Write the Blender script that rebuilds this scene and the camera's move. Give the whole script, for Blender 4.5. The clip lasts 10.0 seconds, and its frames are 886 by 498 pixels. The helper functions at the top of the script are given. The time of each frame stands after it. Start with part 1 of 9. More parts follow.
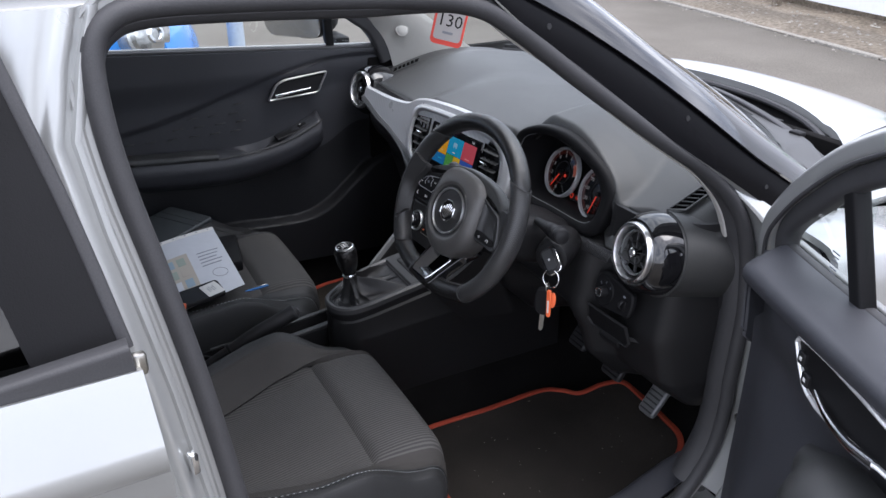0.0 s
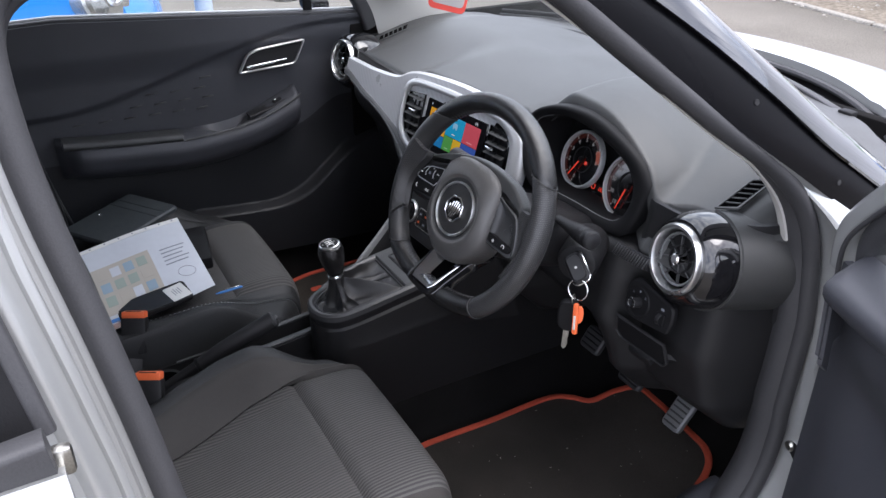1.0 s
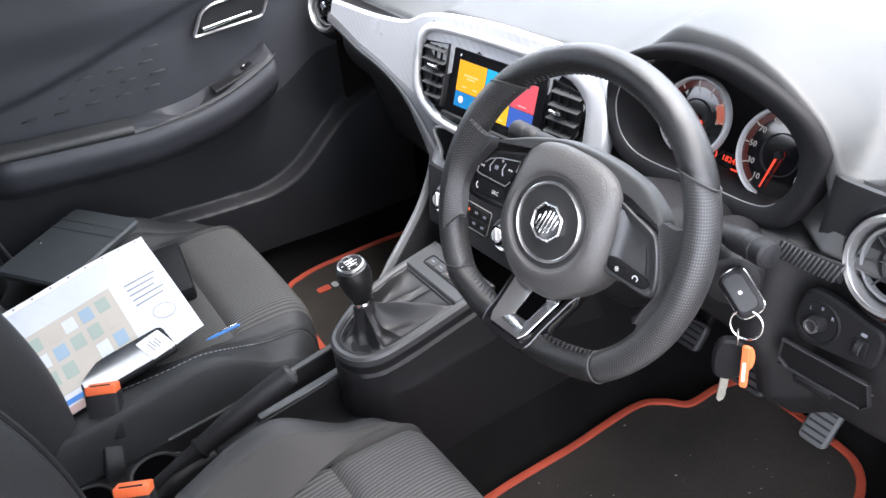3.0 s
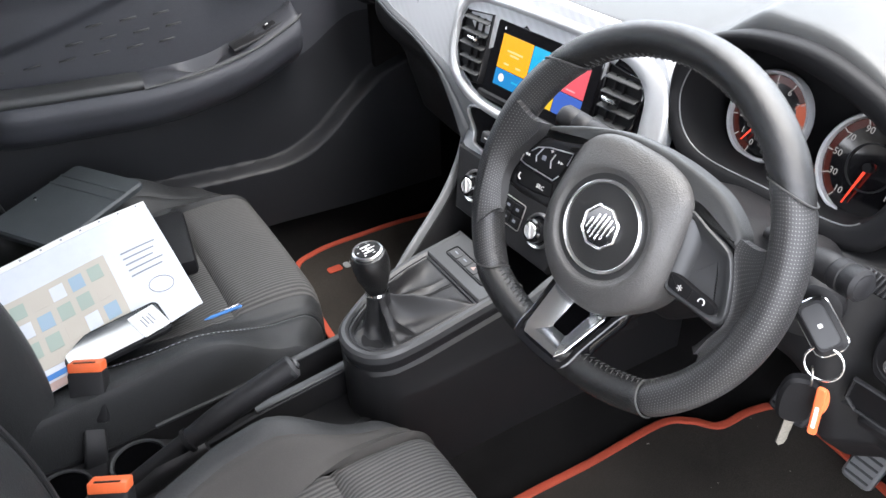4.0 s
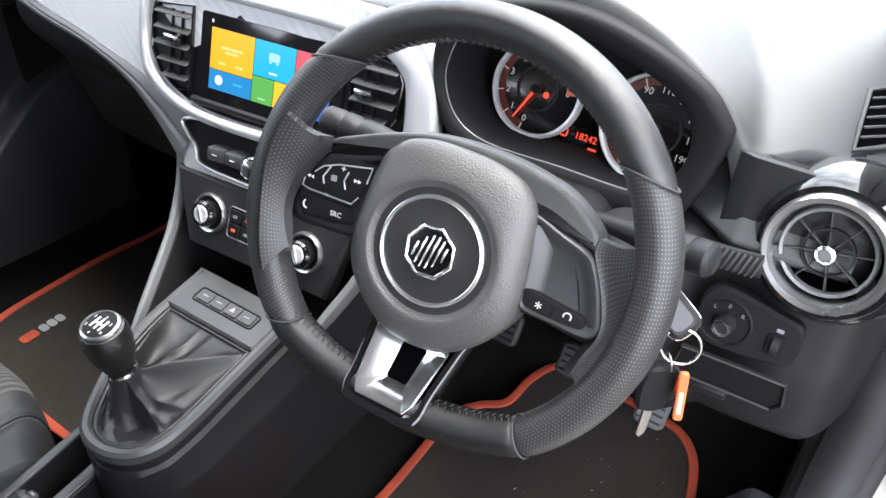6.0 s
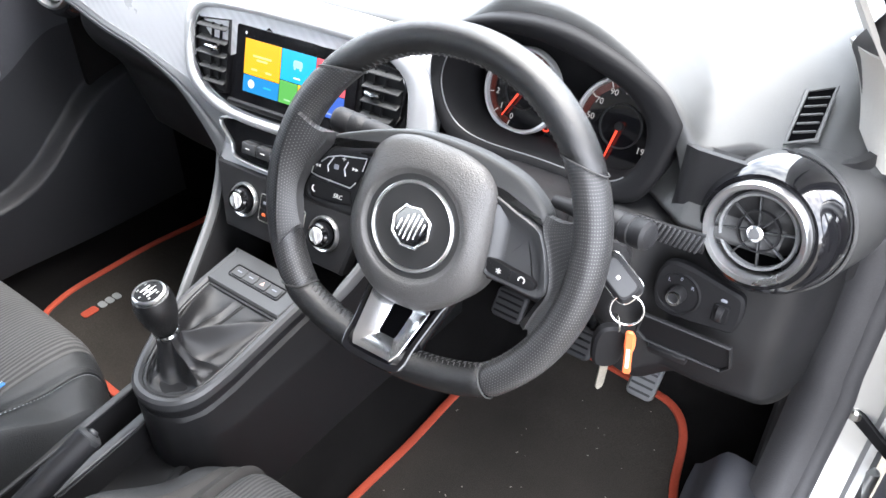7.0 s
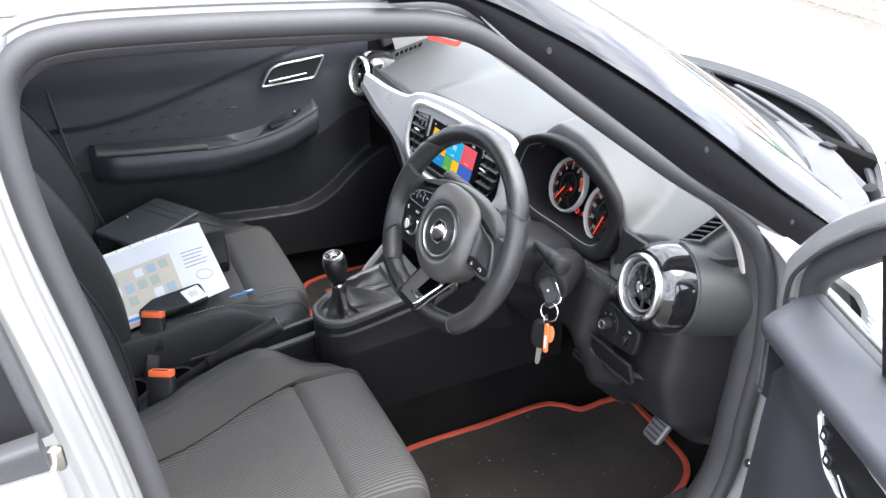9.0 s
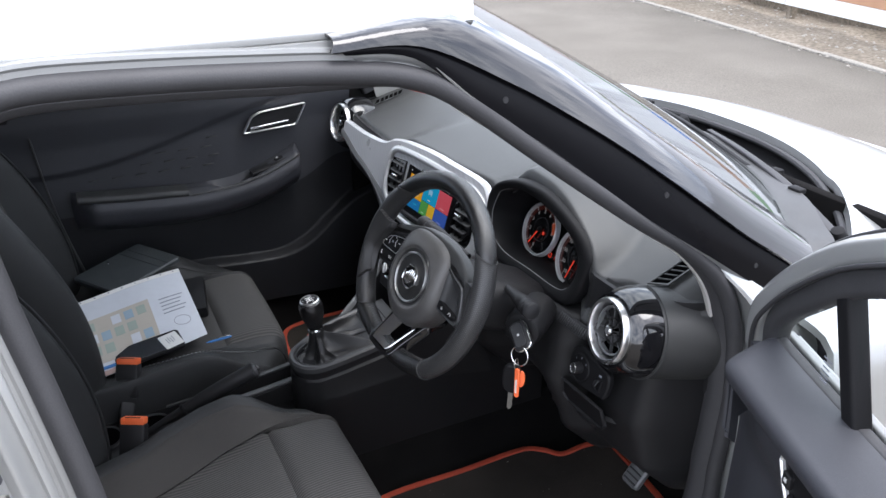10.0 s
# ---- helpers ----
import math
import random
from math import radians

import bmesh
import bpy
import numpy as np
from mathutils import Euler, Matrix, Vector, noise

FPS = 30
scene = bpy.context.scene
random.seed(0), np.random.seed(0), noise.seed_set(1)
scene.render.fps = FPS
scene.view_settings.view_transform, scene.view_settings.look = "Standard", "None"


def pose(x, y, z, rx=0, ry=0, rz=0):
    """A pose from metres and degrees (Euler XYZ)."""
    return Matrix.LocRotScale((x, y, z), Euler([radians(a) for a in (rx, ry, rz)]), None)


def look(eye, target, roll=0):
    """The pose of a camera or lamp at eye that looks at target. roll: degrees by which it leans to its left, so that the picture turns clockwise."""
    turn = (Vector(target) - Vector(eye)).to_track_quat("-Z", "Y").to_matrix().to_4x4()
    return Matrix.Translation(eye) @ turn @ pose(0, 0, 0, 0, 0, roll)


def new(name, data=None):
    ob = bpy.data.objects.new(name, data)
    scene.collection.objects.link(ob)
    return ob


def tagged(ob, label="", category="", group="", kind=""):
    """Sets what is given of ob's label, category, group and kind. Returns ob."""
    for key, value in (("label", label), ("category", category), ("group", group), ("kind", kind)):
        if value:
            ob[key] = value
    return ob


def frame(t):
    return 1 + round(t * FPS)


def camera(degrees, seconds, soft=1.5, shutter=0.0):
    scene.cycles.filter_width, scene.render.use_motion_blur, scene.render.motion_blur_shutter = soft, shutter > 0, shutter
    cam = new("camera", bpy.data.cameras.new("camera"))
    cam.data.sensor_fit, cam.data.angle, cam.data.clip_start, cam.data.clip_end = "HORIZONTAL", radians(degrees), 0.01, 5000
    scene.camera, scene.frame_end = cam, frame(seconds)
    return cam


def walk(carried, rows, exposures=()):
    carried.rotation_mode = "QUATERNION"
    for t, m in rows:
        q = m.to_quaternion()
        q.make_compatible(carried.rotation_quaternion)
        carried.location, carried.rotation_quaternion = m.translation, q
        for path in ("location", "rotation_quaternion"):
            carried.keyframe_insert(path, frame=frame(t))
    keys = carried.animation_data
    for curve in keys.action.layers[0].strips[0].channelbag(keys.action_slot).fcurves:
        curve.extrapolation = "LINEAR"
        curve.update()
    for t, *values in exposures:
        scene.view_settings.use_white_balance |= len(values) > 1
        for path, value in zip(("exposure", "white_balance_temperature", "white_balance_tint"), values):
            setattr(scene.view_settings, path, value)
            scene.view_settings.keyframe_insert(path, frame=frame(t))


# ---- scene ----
cam = camera(58.3, 10.0)
PATH = [
    (0, (1.58, -0.636, 1.514), (-0.019, 0.189, 0.641), -0.4),
    (0.5, (1.488, -0.66, 1.501), (-0.05, 0.21, 0.563), 0.1),
    (1, (1.35, -0.572, 1.469), (-0.186, 0.29, 0.521), 0.1),
    (1.5, (1.206, -0.528, 1.454), (-0.264, 0.384, 0.45), 0.6),
    (2, (1.01, -0.545, 1.433), (-0.256, 0.614, 0.406), 0.2),
    (2.5, (0.944, -0.544, 1.419), (-0.263, 0.619, 0.328), -0.4),
    (3, (0.923, -0.465, 1.387), (-0.505, 0.388, 0.277), -5.7),
    (4.3, (0.76, -0.429, 1.335), (-0.615, 0.42, 0.156), 0.0),
    (4.5, (0.712, -0.445, 1.332), (-0.554, 0.542, 0.14), 0.4),
    (5, (0.637, -0.453, 1.301), (-0.432, 0.735, 0.097), 0.5),
    (5.5, (0.619, -0.429, 1.289), (-0.32, 0.862, 0.085), 1.6),
    (6, (0.635, -0.405, 1.296), (-0.225, 0.947, 0.099), 2.5),
    (6.2, (0.643, -0.401, 1.302), (-0.206, 0.953, 0.099), 2.4),
    (7.3, (0.859, -0.487, 1.387), (-0.189, 0.729, 0.193), 0.5),
    (7.5, (0.956, -0.493, 1.404), (-0.191, 0.649, 0.23), 2.3),
    (8, (1.192, -0.567, 1.466), (-0.205, 0.277, 0.309), 2.2),
    (8.5, (1.351, -0.607, 1.536), (-0.151, 0.138, 0.445), 0.1),
    (9, (1.453, -0.522, 1.561), (-0.121, 0.246, 0.594), 0.3),
    (9.5, (1.481, -0.502, 1.57), (-0.131, 0.29, 0.689), 0.3),
    (10, (1.477, -0.486, 1.569), (-0.137, 0.313, 0.697), 0.1),
]
EXPOSURES = [(0.0, 0.95, 6050, 15), (1.0, 1.38, 6100, 16), (1.5, 1.88, 6100, 16), (2.0, 2.27, 6150, 15), (2.5, 2.29, 6150, 15), (3.0, 2.72, 6250, 14), (4.5, 2.68, 6400, 12), (5.5, 2.76, 6350, 12), (6.2, 2.90, 6350, 12), (7.5, 3.22, 6300, 12), (8.0, 3.06, 6300, 12), (8.5, 2.80, 6300, 12), (9.0, 2.48, 6250, 12), (9.5, 1.80, 6150, 13), (10.0, 1.32, 6100, 13)]
walk(cam, [(t, look(eye, target, roll)) for t, eye, target, roll in PATH], EXPOSURES)

# ---------------------------------------------------------------- world, sun, exposure
world = bpy.data.worlds.new("overcast_sky")
scene.world = world
world.use_nodes = True
wn = world.node_tree
bg = wn.nodes["Background"]
sky = wn.nodes.new("ShaderNodeTexSky")
sky.sky_type = "NISHITA"
sky.sun_disc = False
sky.sun_elevation, sky.sun_rotation = radians(71), radians(55)
sky.air_density, sky.dust_density, sky.ozone_density = 1.0, 6.0, 1.0
pale = wn.nodes.new("ShaderNodeMix")
pale.data_type = "RGBA"
pale.inputs["Factor"].default_value = 0.75
pale.inputs[7].default_value = (8.0, 8.2, 8.6, 1)
# broken cloud: brighter and darker streaks round an even overcast
where = wn.nodes.new("ShaderNodeTexCoord")
stretch = wn.nodes.new("ShaderNodeMapping")
stretch.inputs["Scale"].default_value = (1.0, 2.2, 3.0)
cloud = wn.nodes.new("ShaderNodeTexNoise")
cloud.inputs["Scale"].default_value, cloud.inputs["Detail"].default_value = 2.6, 6
shade = wn.nodes.new("ShaderNodeMapRange")
shade.inputs["From Min"].default_value, shade.inputs["From Max"].default_value = 0.36, 0.64
cover = wn.nodes.new("ShaderNodeMix")
cover.data_type = "RGBA"
cover.inputs[6].default_value = (4.0, 4.4, 5.2, 1)
cover.inputs[7].default_value = (12.0, 12.0, 12.0, 1)
wn.links.new(where.outputs["Generated"], stretch.inputs[0])
wn.links.new(stretch.outputs[0], cloud.inputs["Vector"])
wn.links.new(cloud.outputs[0], shade.inputs[0])
wn.links.new(shade.outputs[0], cover.inputs["Factor"])
wn.links.new(cover.outputs[2], pale.inputs[7])
wn.links.new(sky.outputs[0], pale.inputs[6])
wn.links.new(pale.outputs[2], bg.inputs[0])
bg.inputs[1].default_value = 0.175
sun = new("sun", bpy.data.lights.new("sun", "SUN"))
sun.data.energy, sun.data.angle, sun.data.color = 1.2, radians(40), (1.0, 0.97, 0.92)
sun.matrix_world = look((0.90, 0.63, 3.2), (0, 0, 0))

# ---------------------------------------------------------------- materials


def mat(name, color, rough=0.5, metal=0.0, grain=0.0, scale=300.0, mottle=0.08, mscale=6.0, bump=0.0, coat=0.0, spec=0.5, tint=None, rvar=0.08):
    """Base colour with a large mottle and a fine grain, and a bump of the fine grain."""
    m = bpy.data.materials.new(name)
    m.use_nodes = True
    nt = m.node_tree
    b = nt.nodes["Principled BSDF"]
    tc = nt.nodes.new("ShaderNodeTexCoord")
    big = nt.nodes.new("ShaderNodeTexNoise")
    big.inputs["Scale"].default_value, big.inputs["Detail"].default_value = mscale, 5
    fine = nt.nodes.new("ShaderNodeTexNoise")
    fine.inputs["Scale"].default_value, fine.inputs["Detail"].default_value = scale, 3
    for n in (big, fine):
        nt.links.new(tc.outputs["Object"], n.inputs["Vector"])
    mix1 = nt.nodes.new("ShaderNodeMix")
    mix1.data_type = "RGBA"
    c = Vector(color)
    d = Vector(tint) if tint else c * (1 - 2.5 * mottle)
    mix1.inputs[6].default_value = (*(c * (1 + mottle)), 1)
    mix1.inputs[7].default_value = (*d, 1)
    nt.links.new(big.outputs[0], mix1.inputs["Factor"])
    mix2 = nt.nodes.new("ShaderNodeMix")
    mix2.data_type, mix2.blend_type = "RGBA", "MULTIPLY"
    mix2.inputs["Factor"].default_value = grain
    ramp = nt.nodes.new("ShaderNodeValToRGB")
    ramp.color_ramp.elements[0].position, ramp.color_ramp.elements[1].position = 0.35, 0.65
    ramp.color_ramp.elements[0].color = (0.35, 0.35, 0.35, 1)
    nt.links.new(fine.outputs[0], ramp.inputs[0])
    nt.links.new(mix1.outputs[2], mix2.inputs[6])
    nt.links.new(ramp.outputs[0], mix2.inputs[7])
    nt.links.new(mix2.outputs[2], b.inputs["Base Color"])
    mr = nt.nodes.new("ShaderNodeMapRange")
    mr.inputs["To Min"].default_value, mr.inputs["To Max"].default_value = max(0.02, rough - rvar), min(1, rough + rvar)
    nt.links.new(big.outputs[0], mr.inputs[0])
    nt.links.new(mr.outputs[0], b.inputs["Roughness"])
    b.inputs["Metallic"].default_value = metal
    b.inputs["Specular IOR Level"].default_value = spec
    b.inputs["Coat Weight"].default_value, b.inputs["Coat Roughness"].default_value = coat, 0.05
    if bump:
        bn = nt.nodes.new("ShaderNodeBump")
        bn.inputs["Strength"].default_value, bn.inputs["Distance"].default_value = bump, 0.001
        nt.links.new(fine.outputs[0], bn.inputs["Height"])
        nt.links.new(bn.outputs[0], b.inputs["Normal"])
    return m


def nodes_of(m):
    return m.node_tree, m.node_tree.nodes["Principled BSDF"]


def glow(name, color, strength):
    m = bpy.data.materials.new(name)
    m.use_nodes = True
    nt, b = nodes_of(m)
    b.inputs["Base Color"].default_value = (*[c * 0.1 for c in color], 1)
    b.inputs["Emission Color"].default_value = (*color, 1)
    b.inputs["Emission Strength"].default_value = strength
    b.inputs["Roughness"].default_value = 0.2
    return m


def glass(name, tint, gloss=0.02):
    m = bpy.data.materials.new(name)
    m.use_nodes = True
    nt = m.node_tree
    nt.nodes.remove(nt.nodes["Principled BSDF"])
    out = nt.nodes["Material Output"]
    tr = nt.nodes.new("ShaderNodeBsdfTransparent")
    tr.inputs[0].default_value = (*tint, 1)
    gl = nt.nodes.new("ShaderNodeBsdfGlossy")
    gl.inputs["Roughness"].default_value = gloss
    lw = nt.nodes.new("ShaderNodeLayerWeight")
    lw.inputs["Blend"].default_value = 0.5
    pw = nt.nodes.new("ShaderNodeMath")
    pw.operation = "POWER"
    pw.inputs[1].default_value = 4.5
    ad = nt.nodes.new("ShaderNodeMath")
    ad.operation = "MULTIPLY_ADD"
    ad.inputs[1].default_value, ad.inputs[2].default_value = 0.93, 0.06
    nt.links.new(lw.outputs["Facing"], pw.inputs[0])
    nt.links.new(pw.outputs[0], ad.inputs[0])
    mx = nt.nodes.new("ShaderNodeMixShader")
    nt.links.new(ad.outputs[0], mx.inputs[0])
    nt.links.new(tr.outputs[0], mx.inputs[1])
    nt.links.new(gl.outputs[0], mx.inputs[2])
    nt.links.new(mx.outputs[0], out.inputs[0])
    return m


def striped(name, c1, c2, axis, pitch, rough=0.85, bump=0.6, grain=0.25, duty=0.5, metal=0.0):
    """Fine parallel ribs along one axis of the world, as in woven cloth or pressed trim."""
    m = mat(name, c1, rough, metal, grain, 900, 0.1, 9, 0)
    nt, b = nodes_of(m)
    tc = [n for n in nt.nodes if n.type == "TEX_COORD"][0]
    mp = nt.nodes.new("ShaderNodeMapping")
    nt.links.new(tc.outputs["Object"], mp.inputs[0])
    wv = nt.nodes.new("ShaderNodeTexWave")
    wv.bands_direction = axis
    wv.inputs["Scale"].default_value = 0.314 / pitch
    wv.inputs["Distortion"].default_value = 0.4
    wv.inputs["Detail"].default_value = 2
    wv.inputs["Detail Scale"].default_value = 3
    nt.links.new(mp.outputs[0], wv.inputs[0])
    mx = nt.nodes.new("ShaderNodeMix")
    mx.data_type = "RGBA"
    old = b.inputs["Base Color"].links[0].from_socket
    rp = nt.nodes.new("ShaderNodeValToRGB")
    rp.color_ramp.elements[0].position, rp.color_ramp.elements[1].position = duty - 0.2, duty + 0.2
    nt.links.new(wv.outputs[1], rp.inputs[0])
    nt.links.new(rp.outputs[0], mx.inputs["Factor"])
    nt.links.new(old, mx.inputs[6])
    mx.inputs[7].default_value = (*c2, 1)
    nt.links.new(mx.outputs[2], b.inputs["Base Color"])
    bn = nt.nodes.new("ShaderNodeBump")
    bn.inputs["Strength"].default_value, bn.inputs["Distance"].default_value = bump, 0.0012
    nt.links.new(wv.outputs[1], bn.inputs["Height"])
    nt.links.new(bn.outputs[0], b.inputs["Normal"])
    return m


def dotted(name, color, dot, pitch, rough=0.45):
    """Perforated leather: rows of small staggered holes laid out along the mesh's UV, in metres."""
    m = mat(name, color, rough, 0, 0.2, 1500, 0.1, 20, 0.3)
    nt, b = nodes_of(m)
    tc = [n for n in nt.nodes if n.type == "TEX_COORD"][0]
    sp = nt.nodes.new("ShaderNodeSeparateXYZ")
    nt.links.new(tc.outputs["UV"], sp.inputs[0])
    def op(kind, a, c):
        n = nt.nodes.new("ShaderNodeMath")
        n.operation = kind
        for k, s in enumerate((a, c)):
            if s is None:
                continue
            if isinstance(s, (int, float)):
                n.inputs[k].default_value = s
            else:
                nt.links.new(s, n.inputs[k])
        return n.outputs[0]
    v = op("DIVIDE", sp.outputs[1], pitch * 0.8)
    row = op("FLOOR", v, None)
    half = op("MULTIPLY", op("MODULO", row, 2.0), 0.5)
    u = op("ADD", op("DIVIDE", sp.outputs[0], pitch), half)
    du = op("SUBTRACT", op("FRACT", u, None), 0.5)
    dv = op("MULTIPLY", op("SUBTRACT", op("FRACT", v, None), 0.5), 0.8)
    d = op("SQRT", op("ADD", op("MULTIPLY", du, du), op("MULTIPLY", dv, dv)), None)
    lt = op("LESS_THAN", d, 0.15)
    mx = nt.nodes.new("ShaderNodeMix")
    mx.data_type = "RGBA"
    old = b.inputs["Base Color"].links[0].from_socket
    nt.links.new(lt, mx.inputs["Factor"])
    nt.links.new(old, mx.inputs[6])
    mx.inputs[7].default_value = (*dot, 1)
    nt.links.new(mx.outputs[2], b.inputs["Base Color"])
    return m


PLASTIC = mat("black_grained_plastic", (0.016, 0.016, 0.0175), 0.5, 0, 0.35, 900, 0.1, 8, 0.35, spec=0.32)
SOFT = mat("grey_soft_touch_plastic", (0.038, 0.039, 0.039), 0.48, 0, 0.3, 1100, 0.08, 5, 0.4, spec=0.62)
LOWDASH = mat("dark_grey_grained_plastic", (0.015, 0.015, 0.016), 0.46, 0, 0.35, 900, 0.1, 6, 0.35, spec=0.32)
DOORTRIM = mat("charcoal_door_plastic", (0.046, 0.048, 0.056), 0.48, 0, 0.35, 900, 0.1, 6, 0.35)
# darker copy of the door plastic: footwell shade put into the colour
DOORSHADE = mat("shade_darkened_door_plastic", (0.018, 0.019, 0.022), 0.48, 0, 0.35, 900, 0.1, 6, 0.35, spec=0.35)
DARK = mat("matt_black_plastic", (0.008, 0.008, 0.009), 0.6, 0, 0.2, 600, 0.1, 8, 0.2, spec=0.2)
# near-black without sheen: paints the darkness inside vents, cup wells and holes
VOID = mat("black_cavity_shade", (0.0025, 0.0025, 0.0028), 0.95, 0, 0.1, 600, 0.1, 8, 0, spec=0.0)
GLOSS = mat("gloss_black_plastic", (0.006, 0.006, 0.007), 0.08, 0, 0, 300, 0.05, 4, 0, coat=0.6, rvar=0.03)
SILVER = mat("satin_silver_trim", (0.60, 0.61, 0.62), 0.32, 0.4, 0.15, 1500, 0.06, 10, 0.08)
CARBON = striped("silver_ribbed_trim", (0.60, 0.61, 0.63), (0.57, 0.58, 0.60), "DIAGONAL", 0.010, 0.3, 0.03, 0.08, metal=0.25)
PILLARBLACK = mat("satin_black_pillar_strip", (0.004, 0.004, 0.005), 0.26, 0, 0.1, 600, 0.1, 8, 0, spec=0.09)
GAITER = mat("soft_black_gaiter_leather", (0.013, 0.013, 0.014), 0.40, 0, 0.25, 1300, 0.12, 18, 0.5, spec=0.6)
LEDGE = mat("satin_mid_grey_trim", (0.13, 0.133, 0.137), 0.42, 0.1, 0.1, 1500, 0.05, 10, 0.05)
SURROUND = mat("satin_charcoal_surround", (0.052, 0.053, 0.055), 0.38, 0.2, 0.1, 1500, 0.05, 10, 0.05)
GREYSATIN = mat("satin_dark_grey_trim", (0.19, 0.195, 0.20), 0.34, 0.3, 0.1, 1500, 0.05, 10, 0.05)
CHROME = mat("chrome", (0.86, 0.87, 0.88), 0.14, 1.0, 0, 300, 0.03, 8, 0, rvar=0.05)
SATIN = mat("satin_chrome", (0.80, 0.80, 0.80), 0.30, 1.0, 0, 300, 0.03, 8, 0)
BRIGHTTRIM = mat("bright_satin_silver", (0.82, 0.82, 0.82), 0.26, 0.55, 0, 300, 0.03, 8, 0)
STEEL = mat("brushed_steel", (0.55, 0.54, 0.5), 0.3, 1.0, 0.3, 500, 0.08, 40, 0.1)
LEATHER = mat("black_grained_leather", (0.008, 0.008, 0.0085), 0.25, 0, 0.3, 1500, 0.18, 22, 0.5, spec=0.85, rvar=0.03)
PERF = dotted("perforated_black_leather", (0.024, 0.024, 0.025), (0.12, 0.12, 0.117), 0.0031, 0.36)
HUB = mat("grained_black_airbag_cover", (0.080, 0.078, 0.076), 0.40, 0, 0.3, 700, 0.08, 10, 0.7, spec=0.8)
HUBDISC = mat("smooth_black_badge_disc", (0.022, 0.022, 0.022), 0.42, 0, 0.15, 900, 0.08, 12, 0.15, spec=0.5)
CLOTH = striped("ribbed_charcoal_cloth", (0.042, 0.041, 0.040), (0.076, 0.074, 0.071), "X", 0.0058, 0.9, 0.7)
CLOTHZ = striped("ribbed_charcoal_back_cloth", (0.042, 0.041, 0.040), (0.076, 0.074, 0.071), "X", 0.0058, 0.9, 0.7)
BOLSTER = mat("charcoal_woven_side_cloth", (0.047, 0.044, 0.041), 0.85, 0, 0.5, 1400, 0.1, 7, 0.5)
VINYL = mat("black_seat_vinyl", (0.030, 0.031, 0.032), 0.50, 0, 0.4, 700, 0.12, 9, 0.7, spec=0.32)
STITCH = mat("pale_grey_thread", (0.36, 0.38, 0.39), 0.8, 0, 0.3, 2000)
CARPET = mat("black_loop_carpet", (0.009, 0.0085, 0.0085), 1.0, 0, 0.6, 700, 0.2, 9, 1.0, spec=0.1)
MAT = mat("worn_black_mat_pile", (0.017, 0.0155, 0.0145), 1.0, 0, 0.6, 700, 0.25, 5, 1.0, spec=0.1, tint=(0.068, 0.060, 0.052))
ORANGE_EDGE = mat("red_orange_binding", (0.50, 0.075, 0.035), 0.8, 0, 0.4, 700, 0.15, 12, 0.6)
ORANGE = mat("orange_plastic", (0.85, 0.16, 0.05), 0.4, 0, 0.05, 300, 0.06, 20, 0)
RUBBER = mat("black_door_rubber", (0.040, 0.040, 0.043), 0.6, 0, 0.25, 500, 0.12, 10, 0.3)
PAINT = mat("silver_metallic_paint", (0.43, 0.44, 0.435), 0.30, 0.55, 0.12, 3000, 0.03, 2, 0, coat=0.8)
GREYMETAL = mat("painted_inner_metal", (0.30, 0.305, 0.30), 0.36, 0.4, 0.1, 900, 0.06, 9, 0.05)
HEADLINER = mat("pale_grey_roof_lining", (0.55, 0.54, 0.51), 0.95, 0, 0.3, 900, 0.05, 5, 0.4)
PILLARTRIM = mat("beige_grey_pillar_trim", (0.52, 0.51, 0.48), 0.7, 0, 0.2, 900, 0.05, 5, 0.3)
CLEAR = glass("clear_window_glass", (0.90, 0.94, 0.93))
SCREEN_GLASS = glass("laminated_windscreen_glass", (0.88, 0.91, 0.90))
TINT = glass("dark_tinted_glass", (0.10, 0.10, 0.11))
PAPER = mat("white_printed_paper", (0.54, 0.565, 0.61), 0.5, 0, 0.05, 60, 0.03, 12, 0)
FOLDER = mat("dark_grey_folder_leather", (0.045, 0.052, 0.056), 0.5, 0, 0.35, 500, 0.1, 12, 0.5)
INK = mat("grey_print_ink", (0.22, 0.235, 0.27), 0.6)
WHITE = mat("white_print", (0.70, 0.70, 0.68), 0.5)
BLUEINK = mat("blue_print", (0.04, 0.18, 0.48), 0.5)
SAND = mat("tan_print", (0.44, 0.40, 0.34), 0.5)
GREENP = mat("green_print", (0.30, 0.36, 0.31), 0.5)
BLUEP = mat("pale_blue_print", (0.26, 0.36, 0.45), 0.5)
PINK = mat("pale_pink_paper", (0.45, 0.31, 0.27), 0.6)
ASPHALT = mat("worn_grey_tarmac", (0.160, 0.148, 0.129), 0.9, 0, 0.45, 90, 0.22, 1.1, 0.5, spec=0.2, tint=(0.105, 0.095, 0.081))
SOIL = mat("dry_soil_and_grit", (0.25, 0.22, 0.178), 1.0, 0, 0.6, 30, 0.25, 1.8, 1.0, spec=0.1, tint=(0.16, 0.135, 0.105))
CONCRETE = mat("weathered_concrete", (0.34, 0.32, 0.28), 0.95, 0, 0.5, 60, 0.15, 2, 0.6)
BOARD = mat("white_hoarding_board", (0.80, 0.81, 0.83), 0.5, 0, 0.05, 30, 0.04, 1, 0)
BLUECAR = mat("bright_blue_car_paint", (0.02, 0.22, 0.66), 0.22, 0.2, 0.1, 2000, 0.05, 2, 0, coat=0.8)
LAMP = mat("clear_lamp_reflector", (0.62, 0.62, 0.60), 0.15, 0.8, 0.2, 60, 0.2, 25, 0)
